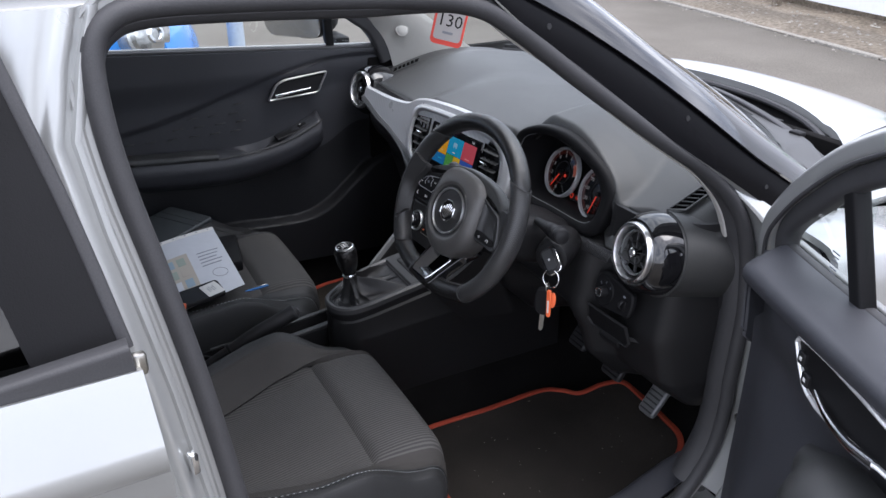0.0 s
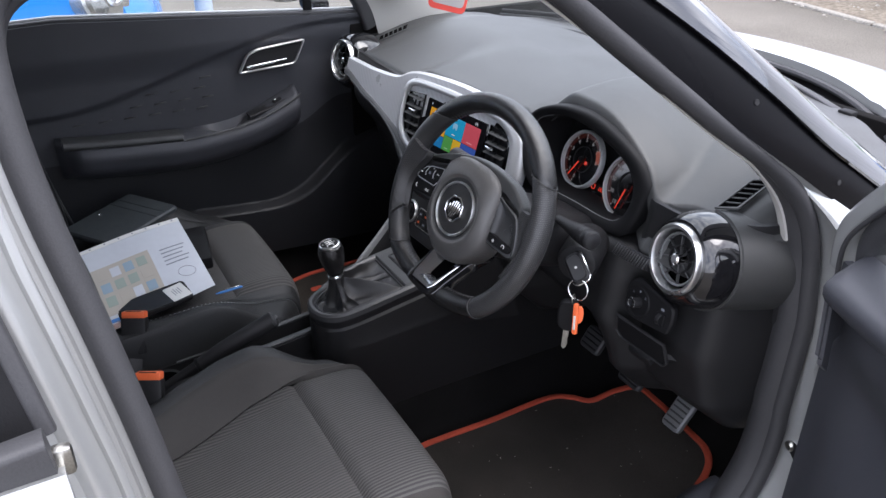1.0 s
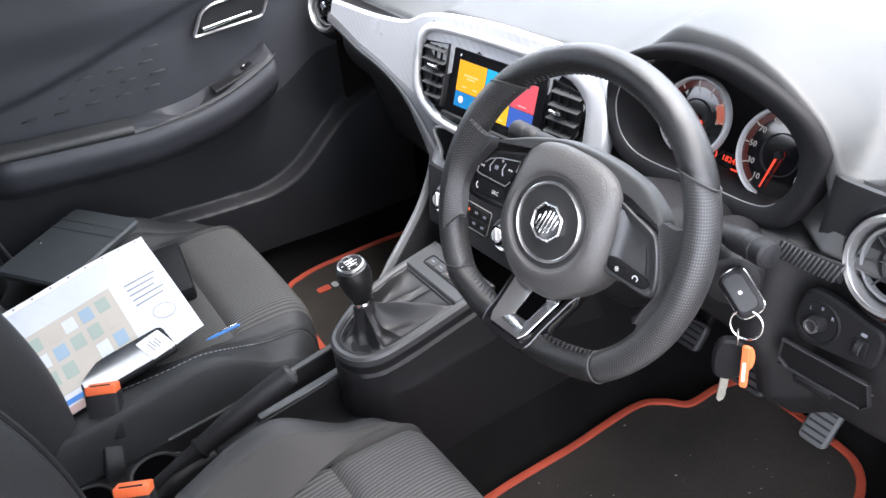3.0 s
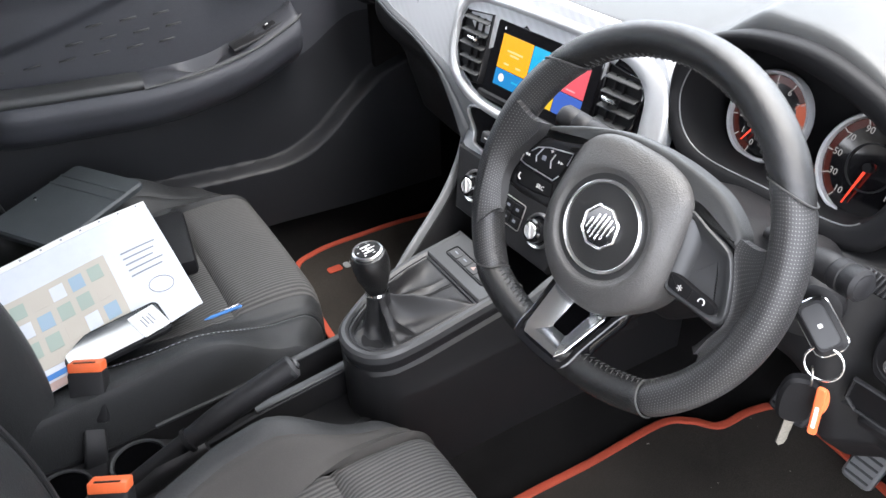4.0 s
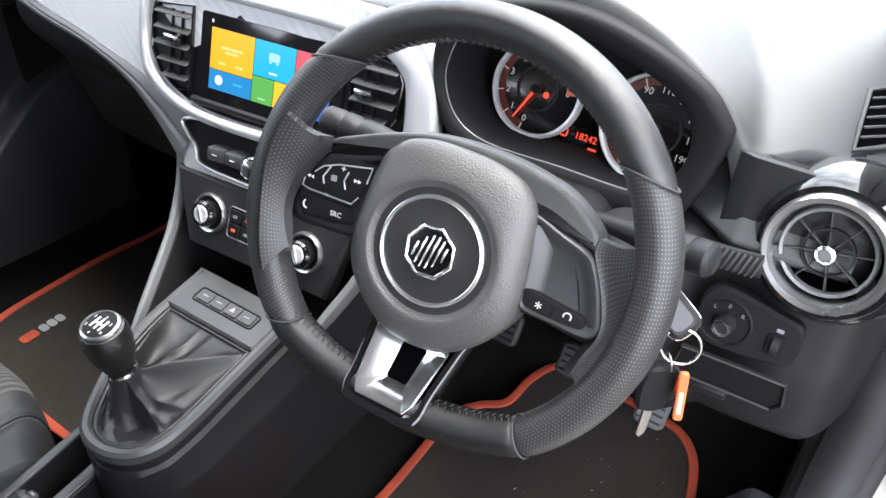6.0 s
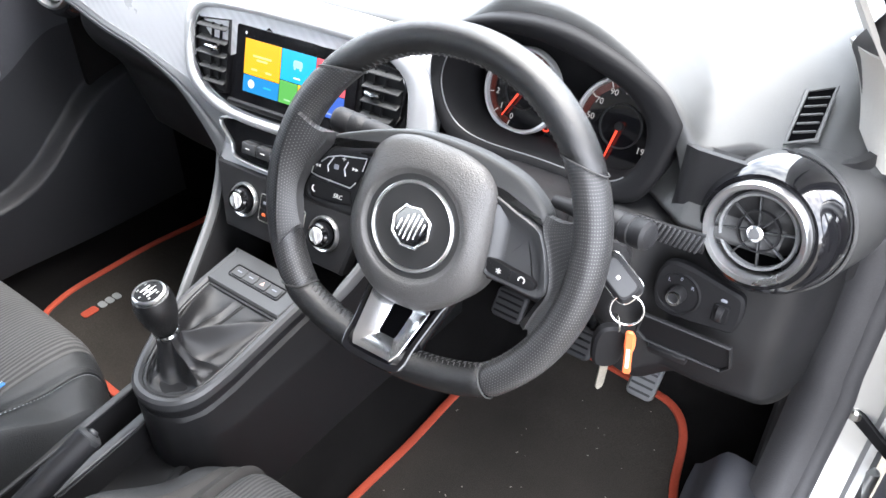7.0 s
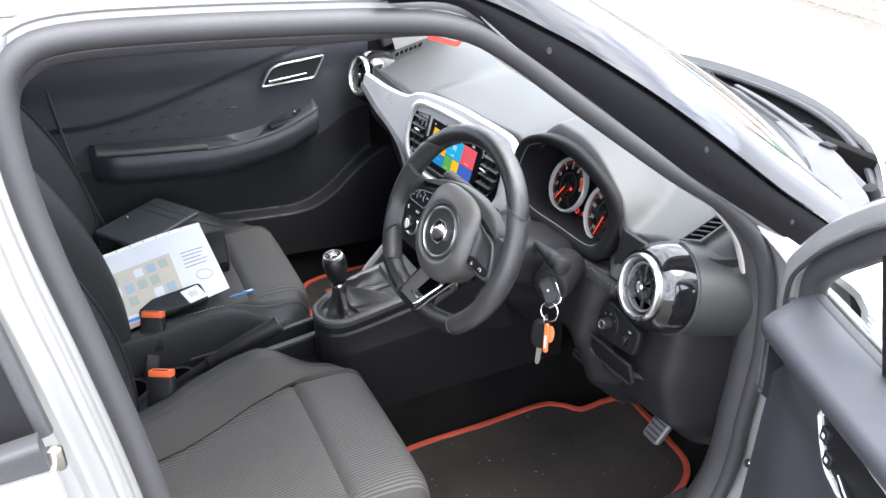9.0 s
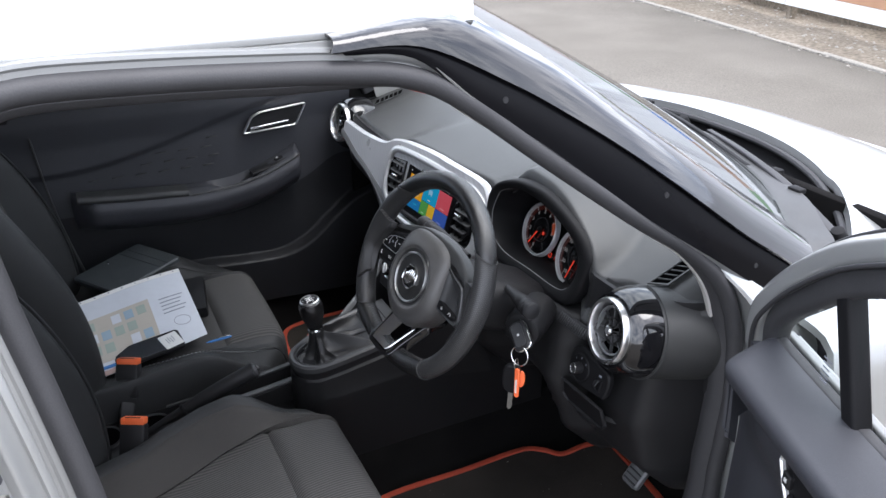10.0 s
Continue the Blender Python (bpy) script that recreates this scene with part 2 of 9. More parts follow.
TYRE = mat("tyre_rubber", (0.02, 0.02, 0.02), 0.85, 0, 0.4, 90, 0.1, 5, 0.6)


def streaked_gloss():
    """Gloss black plastic, faintly wavy along the pillar so that what it mirrors breaks into streaks."""
    m = mat("streaked_gloss_black_plastic", (0.006, 0.006, 0.007), 0.09, 0, 0, 300, 0.05, 4, 0, coat=0.6, rvar=0.03)
    nt, bsdf = nodes_of(m)
    co = nt.nodes.new("ShaderNodeTexCoord")
    mp = nt.nodes.new("ShaderNodeMapping")
    mp.vector_type = "TEXTURE"
    mp.inputs["Rotation"].default_value = (radians(-33.5), 0, 0)
    mp.inputs["Scale"].default_value = (0.022, 0.9, 0.022)
    no = nt.nodes.new("ShaderNodeTexNoise")
    no.inputs["Scale"].default_value = 1.0
    no.inputs["Detail"].default_value = 3.0
    bu = nt.nodes.new("ShaderNodeBump")
    bu.inputs["Strength"].default_value = 0.5
    bu.inputs["Distance"].default_value = 0.0022
    nt.links.new(co.outputs["Object"], mp.inputs["Vector"])
    nt.links.new(mp.outputs["Vector"], no.inputs["Vector"])
    nt.links.new(no.outputs["Fac"], bu.inputs["Height"])
    nt.links.new(bu.outputs["Normal"], bsdf.inputs["Normal"])
    nt.links.new(bu.outputs["Normal"], bsdf.inputs["Coat Normal"])
    return m


PILLARGLOSS = streaked_gloss()

# ---------------------------------------------------------------- mesh helpers


def finish(me, smooth=True, angle=35):
    if smooth:
        me.shade_smooth()
        me.set_sharp_from_angle(angle=radians(angle))
    return me


def from_lists(name, verts, faces, material, smooth=True, angle=35):
    me = bpy.data.meshes.new(name)
    me.from_pydata([tuple(v) for v in verts], [], faces)
    me.validate()
    bm = bmesh.new()
    bm.from_mesh(me)
    bmesh.ops.recalc_face_normals(bm, faces=bm.faces)
    bm.to_mesh(me)
    bm.free()
    me.materials.append(material)
    return finish(me, smooth, angle)


def part(name, me, parent=None, label=""):
    ob = new(name, me)
    if parent is not None:
        ob.parent = parent
        ob.matrix_parent_inverse = parent.matrix_basis.inverted()
    return tagged(ob, label) if label else ob


def thing(name, label, category, group="", kind="", at=(0, 0, 0)):
    ob = new(name)
    ob.location = at
    ob.empty_display_size = 0.05
    return tagged(ob, label, category, group, kind)


def grid(name, f, nu, nv, material, thick=0.0, closed=False, angle=50, uv=None):
    """A sheet from f(u, v), 0..1 each; with a thickness it is a solid shell."""
    P = [[Vector(f(i / nu, j / nv)) for j in range(nv + 1)] for i in range(nu + 1)]
    verts = [p for row in P for p in row]
    w = nv + 1
    faces = [(i * w + j, (i + 1) * w + j, (i + 1) * w + j + 1, i * w + j + 1) for i in range(nu) for j in range(nv)]
    if thick:
        N = []
        for i in range(nu + 1):
            for j in range(w):
                a = P[min(i + 1, nu)][j] - P[max(i - 1, 0)][j]
                b = P[i][min(j + 1, nv)] - P[i][max(j - 1, 0)]
                n = a.cross(b)
                N.append(n.normalized() if n.length > 1e-12 else Vector((0, 0, 1)))
        o = len(verts)
        verts += [v - n * thick for v, n in zip(verts, N)]
        faces += [tuple(o + k for k in reversed(q)) for q in faces]
        rim = [i * w for i in range(nu + 1)] + [nu * w + j for j in range(1, w)] + [i * w + nv for i in range(nu - 1, -1, -1)] + [j for j in range(nv - 1, 0, -1)]
        faces += [(rim[k], rim[(k + 1) % len(rim)], o + rim[(k + 1) % len(rim)], o + rim[k]) for k in range(len(rim))]
    me = from_lists(name, verts, faces, material, True, angle)
    if uv:
        lay = me.uv_layers.new(name="metres")
        for poly in me.polygons:
            for li in poly.loop_indices:
                k = me.loops[li].vertex_index % ((nu + 1) * w)
                lay.data[li].uv = (uv[0] * (k // w) / nu, uv[1] * (k % w) / nv)
    return me


def rings(name, sections, material, caps=True, angle=40, loop=False):
    """Skin over a row of closed rings with equal numbers of points."""
    n = len(sections[0])
    verts = [p for s in sections for p in s]
    faces = []
    m = len(sections)
    for i in range(m if loop else m - 1):
        a, b = i * n, ((i + 1) % m) * n
        faces += [(a + k, a + (k + 1) % n, b + (k + 1) % n, b + k) for k in range(n)]
    if caps and not loop:
        faces += [tuple(reversed(range(n))), tuple(range((m - 1) * n, m * n))]
    return from_lists(name, verts, faces, material, True, angle)


def spline(points, n, closed=False):
    """n points on a smooth curve through the given ones."""
    P = [Vector(p) for p in points]
    k = len(P)
    segs = k if closed else k - 1
    out = []
    cnt = n if closed else n - 1
    for s in range(n):
        t = s / cnt * segs
        i = min(int(t), segs - 1)
        t -= i
        if closed:
            a, b, c, d = P[(i - 1) % k], P[i], P[(i + 1) % k], P[(i + 2) % k]
        else:
            a, b, c, d = P[max(i - 1, 0)], P[i], P[i + 1], P[min(i + 2, k - 1)]
        out.append(0.5 * ((2 * b) + (c - a) * t + (2 * a - 5 * b + 4 * c - d) * t * t + (3 * b - a - 3 * c + d) * t ** 3))
    return out


def sweep(name, path, section, material, up=(0, 0, 1), closed=False, angle=40, scale=None):
    """A closed 2D section carried along a path (first axis: sideways, second: upwards)."""
    P = [Vector(p) for p in path]
    n = len(P)
    secs = []
    for i, p in enumerate(P):
        a = P[(i - 1) % n] if closed else P[max(i - 1, 0)]
        b = P[(i + 1) % n] if closed else P[min(i + 1, n - 1)]
        t = (b - a).normalized()
        u = Vector(up(p) if callable(up) else up)
        s = t.cross(u).normalized()
        u = s.cross(t).normalized()
        k = scale(i / max(1, n - 1)) if scale else 1.0
        secs.append([p + s * (x * k) + u * (y * k) for x, y in section])
    return rings(name, secs, material, not closed, angle, closed)


def circle(r, n=10, ry=None):
    ry = r if ry is None else ry
    return [(r * math.cos(2 * math.pi * k / n), ry * math.sin(2 * math.pi * k / n)) for k in range(n)]


def rrect(w, h, r, n=3):
    """A rounded rectangle about the origin."""
    r = min(r, w / 2 - 1e-5, h / 2 - 1e-5)
    out = []
    for cx, cy, a0 in ((w / 2 - r, h / 2 - r, 0), (-w / 2 + r, h / 2 - r, 90), (-w / 2 + r, -h / 2 + r, 180), (w / 2 - r, -h / 2 + r, 270)):
        for k in range(n + 1):
            a = radians(a0 + 90 * k / n)
            out.append((cx + r * math.cos(a), cy + r * math.sin(a)))
    return out


def inset(poly, d):
    """The polygon drawn in by about d."""
    n = len(poly)
    out = []
    area = sum(poly[i][0] * poly[(i + 1) % n][1] - poly[(i + 1) % n][0] * poly[i][1] for i in range(n))
    sg = 1 if area > 0 else -1
    for i in range(n):
        a, b, c = Vector(poly[i - 1]), Vector(poly[i]), Vector(poly[(i + 1) % n])
        e1, e2 = (b - a).normalized(), (c - b).normalized()
        nrm = Vector((-(e1.y + e2.y), e1.x + e2.x))
        nrm = nrm.normalized() if nrm.length > 1e-9 else Vector((-e1.y, e1.x))
        out.append(tuple(b + nrm * d * sg))
    return out


def plate(name, poly, place, depth, material, edge=0.0015, angle=30, top=None):
    """A flat piece with a bevelled rim; place(x, y, h) puts a point h above its base into the world."""
    e = min(edge, depth * 0.8)
    ins = inset(poly, e)
    secs = [[place(x, y, 0) for x, y in poly], [place(x, y, depth - e) for x, y in poly], [place(x, y, depth) for x, y in ins]]
    n = len(poly)
    verts = [p for s in secs for p in s]
    faces = []
    for i in range(2):
        faces += [(i * n + k, i * n + (k + 1) % n, (i + 1) * n + (k + 1) % n, (i + 1) * n + k) for k in range(n)]
    me = bpy.data.meshes.new(name)
    bm = bmesh.new()
    vs = [bm.verts.new(v) for v in verts]
    for q in faces:
        bm.faces.new([vs[i] for i in q])
    cap = [bm.faces.new([vs[k] for k in reversed(range(n))]), bm.faces.new([vs[2 * n + k] for k in range(n)])]
    bmesh.ops.triangulate(bm, faces=cap)
    bmesh.ops.recalc_face_normals(bm, faces=bm.faces)
    bm.to_mesh(me)
    bm.free()
    me.materials.append(material)
    return finish(me, True, angle)


def frame_plate(name, poly, width, place, depth, material, edge=0.001, angle=35):
    """A ring of constant width along a polygon, with bevelled edges."""
    i0, i1, i2 = inset(poly, edge), inset(poly, width - edge), inset(poly, width)
    def sec(pl, h):
        return [place(x, y, h) for x, y in pl]
    loops = [sec(poly, 0), sec(poly, depth - edge), sec(i0, depth), sec(i1, depth), sec(i2, depth - edge), sec(i2, 0)]
    return rings(name, loops, material, False, angle, True)


def dish(name, poly, levels, place, material, angle=50):
    """A piece over a polygon whose height follows levels of (distance in from its edge, height)."""
    loops = [[place(x, y, h) for x, y in (inset(poly, d) if d else poly)] for d, h in levels]
    return rings(name, loops, material, True, angle)


def round_poly(points, r, n=4):
    """A polygon with straight edges and rounded corners."""
    P = [Vector(p) for p in points]
    out = []
    for i, b in enumerate(P):
        a, c = P[i - 1], P[(i + 1) % len(P)]
        q = min(r, 0.45 * (a - b).length, 0.45 * (c - b).length)
        e, f = b + (a - b).normalized() * q, b + (c - b).normalized() * q
        for k in range(n + 1):
            t = k / n
            out.append(tuple(e * (1 - t) ** 2 + b * (2 * t * (1 - t)) + f * t * t))
    return out


def smooth_poly(points, n):
    return [tuple(p)[:2] for p in spline([(a, b, 0) for a, b in points], n, True)]


def on(m):
    """place() on a plane given by a matrix: x, y in it, height along its z."""
    return lambda x, y, h: m @ Vector((x, y, h))


def box(name, sx, sy, sz, m, material, bevel=0.004, seg=2):
    bm = bmesh.new()
    bmesh.ops.create_cube(bm, size=1)
    bmesh.ops.scale(bm, vec=(sx, sy, sz), verts=bm.verts)
    if bevel:
        bmesh.ops.bevel(bm, geom=list(bm.edges), offset=bevel, segments=seg, affect="EDGES", profile=0.5)
    bm.transform(m)
    me = bpy.data.meshes.new(name)
    bm.to_mesh(me)
    bm.free()
    me.materials.append(material)
    return finish(me, True, 40)


def lathe(name, profile, m, material, seg=32, arc=360, angle=35):
    """Profile of (radius, height) turned round the z axis of m."""
    full = arc == 360
    secs = []
    for k in range(seg if full else seg + 1):
        a = radians(arc * k / seg)
        secs.append([m @ Vector((r * math.cos(a), r * math.sin(a), h)) for r, h in profile])
    n = len(profile)
    verts = [p for s in secs for p in s]
    faces = []
    cnt = len(secs)
    for i in range(cnt if full else cnt - 1):
        a, b = i * n, ((i + 1) % cnt) * n
        faces += [(a + k, b + k, b + k + 1, a + k + 1) for k in range(n - 1)]
    me = from_lists(name, verts, faces, material, True, angle)
    bm = bmesh.new()
    bm.from_mesh(me)
    bmesh.ops.remove_doubles(bm, verts=bm.verts, dist=1e-6)
    bmesh.ops.recalc_face_normals(bm, faces=bm.faces)
    bm.to_mesh(me)
    bm.free()
    return finish(me, True, angle)


def words(name, text, size, m, material, align="CENTER", lift=0.0002):
    cu = bpy.data.curves.new(name, "FONT")
    cu.body, cu.size, cu.align_x, cu.align_y, cu.extrude = text, size, align, "CENTER", lift
    cu.resolution_u = 2
    tmp = bpy.data.objects.new(name, cu)
    scene.collection.objects.link(tmp)
    bpy.context.view_layer.update()
    me = bpy.data.meshes.new_from_object(tmp)
    bpy.data.objects.remove(tmp)
    me.transform(m)
    me.materials.clear()
    me.materials.append(material)
    return me


def axes(origin, x, z):
    """A matrix with that origin, x axis and z axis (made square)."""
    z = Vector(z).normalized()
    x = Vector(x)
    x = (x - z * x.dot(z)).normalized()
    y = z.cross(x)
    m = Matrix((x, y, z)).transposed().to_4x4()
    m.translation = Vector(origin)
    return m


def smooth(t):
    t = max(0.0, min(1.0, t))
    return t * t * (3 - 2 * t)


def lerp_table(table, x):
    if x <= table[0][0]:
        return table[0][1]
    for (a, p), (b, q) in zip(table, table[1:]):
        if x <= b:
            k = smooth((x - a) / (b - a)) if b > a else 0
            return p + (q - p) * k
    return table[-1][1]


def line_table(table, x):
    if x <= table[0][0]:
        return table[0][1]
    for (a, p), (b, q) in zip(table, table[1:]):
        if x <= b:
            return p + (q - p) * (x - a) / (b - a)
    return table[-1][1]


# ---------------------------------------------------------------- yard outside
def ground_sheet():
    def f(u, v):
        x = -60 + 120 * u
        y = -60 + 120 * v
        return (x, y, 0.012 * noise.noise(Vector((x * 0.35, y * 0.35, 0))) - 0.012)
    me = grid("ground", f, 80, 80, ASPHALT)
    return tagged(new("ground", me), "worn grey tarmac of a yard with stains", "ground", kind="structure")


ground_sheet()
EDGE_DIR = Vector((0.986, -0.165, 0)).normalized()
EDGE_N = Vector((0.165, 0.986, 0)).normalized()


def along(s, w, z):
    """A place beside the yard's edge: s along it, w beyond it."""
    return Vector((-4.5, 6.03, 0)) + EDGE_DIR * s + EDGE_N * w + Vector((0, 0, z))


def verge():
    def f(u, v):
        s = -30 + 60 * u
        w = 0.03 + 1.35 * v
        h = 0.012 + 0.05 * noise.noise(Vector((s * 1.3, w * 2, 3))) + 0.02 * noise.noise(Vector((s * 5, w * 6, 1))) + 0.05 * v
        return along(s, w + 0.03 * noise.noise(Vector((s * 0.9, 0, 7))), 0.002 + max(0.004, h) * smooth(v * 5))
    tagged(new("verge", grid("verge", f, 240, 14, SOIL)), "strip of dry bare soil and grit along the hoarding", "verge", kind="structure")
    edging = thing("kerb_edging", "weathered flush concrete edging between tarmac and soil", "kerb", kind="structure")
    for k in range(26):
        s = -12 + 0.92 * k
        m = Matrix.Translation(along(s + 0.46, 0.06, -0.014 + 0.004 * math.sin(k * 2.3))) @ Matrix.Rotation(math.atan2(EDGE_DIR.y, EDGE_DIR.x) + 0.006 * math.sin(k * 1.7), 4, "Z")
        part("edging_block", box("edging_block", 0.905, 0.07, 0.05, m, CONCRETE, 0.008, 1), edging)


verge()
# scattered grit on the tarmac
def grit():
    rnd = random.Random(4)
    verts, faces = [], []
    for k in range(900):
        s, w = rnd.uniform(-7, 7), rnd.uniform(-0.15, 1.3)
        p = along(s, w, 0.006 if w < 0.1 else 0.07)
        r = rnd.uniform(0.006, 0.022)
        o = len(verts)
        for a in range(5):
            verts.append(p + Vector((r * math.cos(a * 1.257 + k), r * math.sin(a * 1.257 + k), 0)))
        verts.append(p + Vector((0, 0, r * 0.7)))
        faces += [(o + a, o + (a + 1) % 5, o + 5) for a in range(5)]
    tagged(new("grit", from_lists("grit", verts, faces, CONCRETE, False)), "loose pale grit scattered over tarmac and soil", "grit", kind="stuff")


grit()


def hoarding():
    h = thing("hoarding", "white site hoarding with green, blue and tan bands", "hoarding", kind="structure")
    rot = Matrix.Rotation(math.atan2(EDGE_DIR.y, EDGE_DIR.x), 4, "Z")
    for k in range(-5, 6):
        s = 2.44 * k + 0.6
        m = Matrix.Translation(along(s, 0.80, 1.16)) @ rot
        part("board", box("board", 2.425, 0.02, 1.95, m, BOARD, 0.002, 1), h)
        part("post", box("post", 0.08, 0.08, 0.5, Matrix.Translation(along(s - 1.2, 0.89, 0.24)) @ rot, SOIL, 0.004, 1), h)
    band_g = mat("green_band", (0.10, 0.27, 0.07), 0.5)
    band_b = mat("blue_band", (0.06, 0.22, 0.62), 0.5)
    band_t = mat("tan_band", (0.42, 0.24, 0.14), 0.5)
    spans = [(-9.0, -3.8, band_t), (-3.78, -1.2, band_g), (-1.18, -0.05, band_b), (-0.03, 1.4, band_t), (1.42, 3.2, band_g), (3.22, 5.5, band_b)]
    for a, b, mm in spans:
        part("painted_band", box("painted_band", b - a, 0.006, 0.13, Matrix.Translation(along((a + b) / 2 - 0.0, 0.787, 0.40)) @ rot, mm, 0.001, 1), h)
    # dark bank behind the gap under the boards
    part("bank", box("bank", 28, 0.3, 0.55, Matrix.Translation(along(0, 1.25, 0.2)) @ rot, SOIL, 0.02, 1), h)


hoarding()


def wheel_parts(parent, c, r=0.31, w=0.2):
    m = axes(c, (0, 1, 0), (1, 0, 0))
    t = part("wheel", lathe("wheel", [(0.19, -w / 2), (r - 0.03, -w / 2), (r, -w / 2 + 0.03), (r, w / 2 - 0.03), (r - 0.03, w / 2), (0.19, w / 2)], m, TYRE, 28), parent)
    part("rim", lathe("rim", [(0.0, 0.05), (0.05, 0.06), (0.08, 0.03), (0.17, 0.05), (0.2, 0.09), (0.2, -0.09)], m, STEEL, 28), t)


def parked_car(name, label, cx, cy, paint, lamp_at=True):
    """A compact car seen nose-on from the side; its nose points to +y."""
    car = thing(name, label, "car", at=(cx, cy, 0))
    prof = [(-2.0, 0.30), (-2.02, 0.75), (-1.9, 0.98), (-1.5, 1.30), (-0.7, 1.45), (0.3, 1.42), (1.0, 1.08), (1.72, 0.99), (1.97, 0.78), (2.0, 0.32)]
    prof = [tuple(p)[:2] for p in spline([(a, b, 0) for a, b in prof], 40)] + [(1.9, 0.22), (-1.9, 0.22)]
    secs = []
    for k in range(13):
        u = -1 + 2 * k / 12
        tuck = 1 - 0.10 * u ** 4
        ring = []
        for y, z in prof:
            top = smooth((z - 0.85) / 0.55)
            x = u * 0.86 * (1 - 0.24 * top)
            ring.append((cx + x, cy + y * tuck * (1 - 0.02 * abs(u)), 0.22 + (z - 0.22) * (1 - 0.06 * u * u * top)))
        secs.append(ring)
    part("body", rings("body", secs, paint, True, 50), car)
    for sx in (-1, 1):
        for yy in (-1.25, 1.25):
            wheel_parts(car, (cx + sx * 0.76, cy + yy, 0.31))
        m = axes((cx + sx * 0.835, cy + 1.665, 0.845), (0, 0, 1), (sx * 0.8, 0.5, 0.18))
        hl = part("headlight", lathe("headlight", [(0.0, 0.050), (0.06, 0.046), (0.095, 0.030), (0.105, 0.012), (0.118, 0.008), (0.122, -0.02), (0.122, -0.06)], m, LAMP, 28), car, "clear oval headlight")
        part("bulb_ring", lathe("bulb_ring", [(0.022, 0.052), (0.028, 0.060), (0.040, 0.058), (0.045, 0.045)], m, CHROME, 24), hl)
        part("side_window", plate("side_window", [(-1.25, 1.0), (0.55, 1.0), (0.1, 1.33), (-0.9, 1.36)], lambda a, b, h: Vector((cx + sx * (0.835 - 0.42 * (b - 0.9) * 0.75 + h), cy + a, b)), 0.01, GLOSS), car)
    part("windscreen", plate("windscreen", [(-0.62, 0.0), (0.62, 0.0), (0.54, 0.62), (-0.54, 0.62)], on(axes((cx, cy + 1.04, 1.0), (-1, 0, 0), (0, 0.55, 0.84))), 0.02, GLOSS), car)
    part("bumper_grille", box("bumper_grille", 1.0, 0.05, 0.16, pose(cx, cy + 1.97, 0.42), DARK, 0.02), car)
    return car


parked_car("parked_car", "bright blue parked hatchback with clear oval headlights", -3.02, -1.815, BLUECAR)
bollard = thing("bollard", "pale painted steel bollard standing on the tarmac", "bollard", at=(-3.2, 0.47, 0))
part("post", lathe("post", [(0, 0.80), (0.03, 0.795), (0.048, 0.77), (0.05, 0.0)], pose(-3.2, 0.47, 0), mat("pale_blue_grey_paint", (0.45, 0.52, 0.60), 0.5, 0, 0.2, 60), 20), bollard)

# ---------------------------------------------------------------- the silver car: shell
PI = math.pi


def side_x(z):
    """The side of the body above the waist leans inwards."""
    return 0.717 + (1.02 - z) * 0.186 if z > 0.62 else 0.7914


SEAL = [(-0.515, 1.378), (-0.42, 1.377), (-0.30, 1.371), (-0.20, 1.364), (-0.125, 1.352), (-0.06, 1.322), (0.06, 1.232), (0.20, 1.130), (0.295, 1.066),
        (0.362, 1.000), (0.393, 0.93), (0.399, 0.84), (0.391, 0.65), (0.375, 0.50), (0.30, 0.395), (0.16, 0.36), (0.0, 0.355), (-0.30, 0.355), (-0.44, 0.40),
        (-0.495, 0.55), (-0.515, 0.786), (-0.533, 0.949), (-0.553, 1.08), (-0.572, 1.19), (-0.580, 1.27), (-0.577, 1.335), (-0.556, 1.366)]


def seal_x(y, z):
    """The opening's front edge lies further in than the rest of the side, more so towards the sill."""
    return side_x(z) - smooth((y - 0.05) / 0.3) * line_table([(0.40, 0.05), (0.64, 0.046), (0.80, 0.018), (0.95, 0.012), (1.07, 0.006), (1.2, 0.0)], z)


def loop_at(off, dx=0.0, n=110):
    """The door opening's line, moved outwards by off in its plane, and sideways by dx."""
    base = spline([(y, z, 0) for y, z in SEAL], n, True)
    pl = inset([(p.x, p.y) for p in base], -off)
    return [Vector((seal_x(y, z) + dx, y, z)) for y, z in pl]


car = thing("car_body", "silver hatchback body with its front door open", "car body")
seal_path = loop_at(0.0)
part("door_seal", sweep("door_seal", seal_path, circle(0.0135, 12, 0.015), RUBBER, (1, 0, 0.18), True), car, "fat black rubber door seal")
# painted flange outside the seal, stepping outwards
secs = [loop_at(0.008, -0.014), loop_at(0.012, 0.002), loop_at(0.019, 0.003), loop_at(0.022, 0.006), loop_at(0.026, 0.006), loop_at(0.026, -0.02)]
part("door_flange", rings("door_flange", secs, GREYMETAL, False, 35, True), car, "painted inner flange of the door opening")


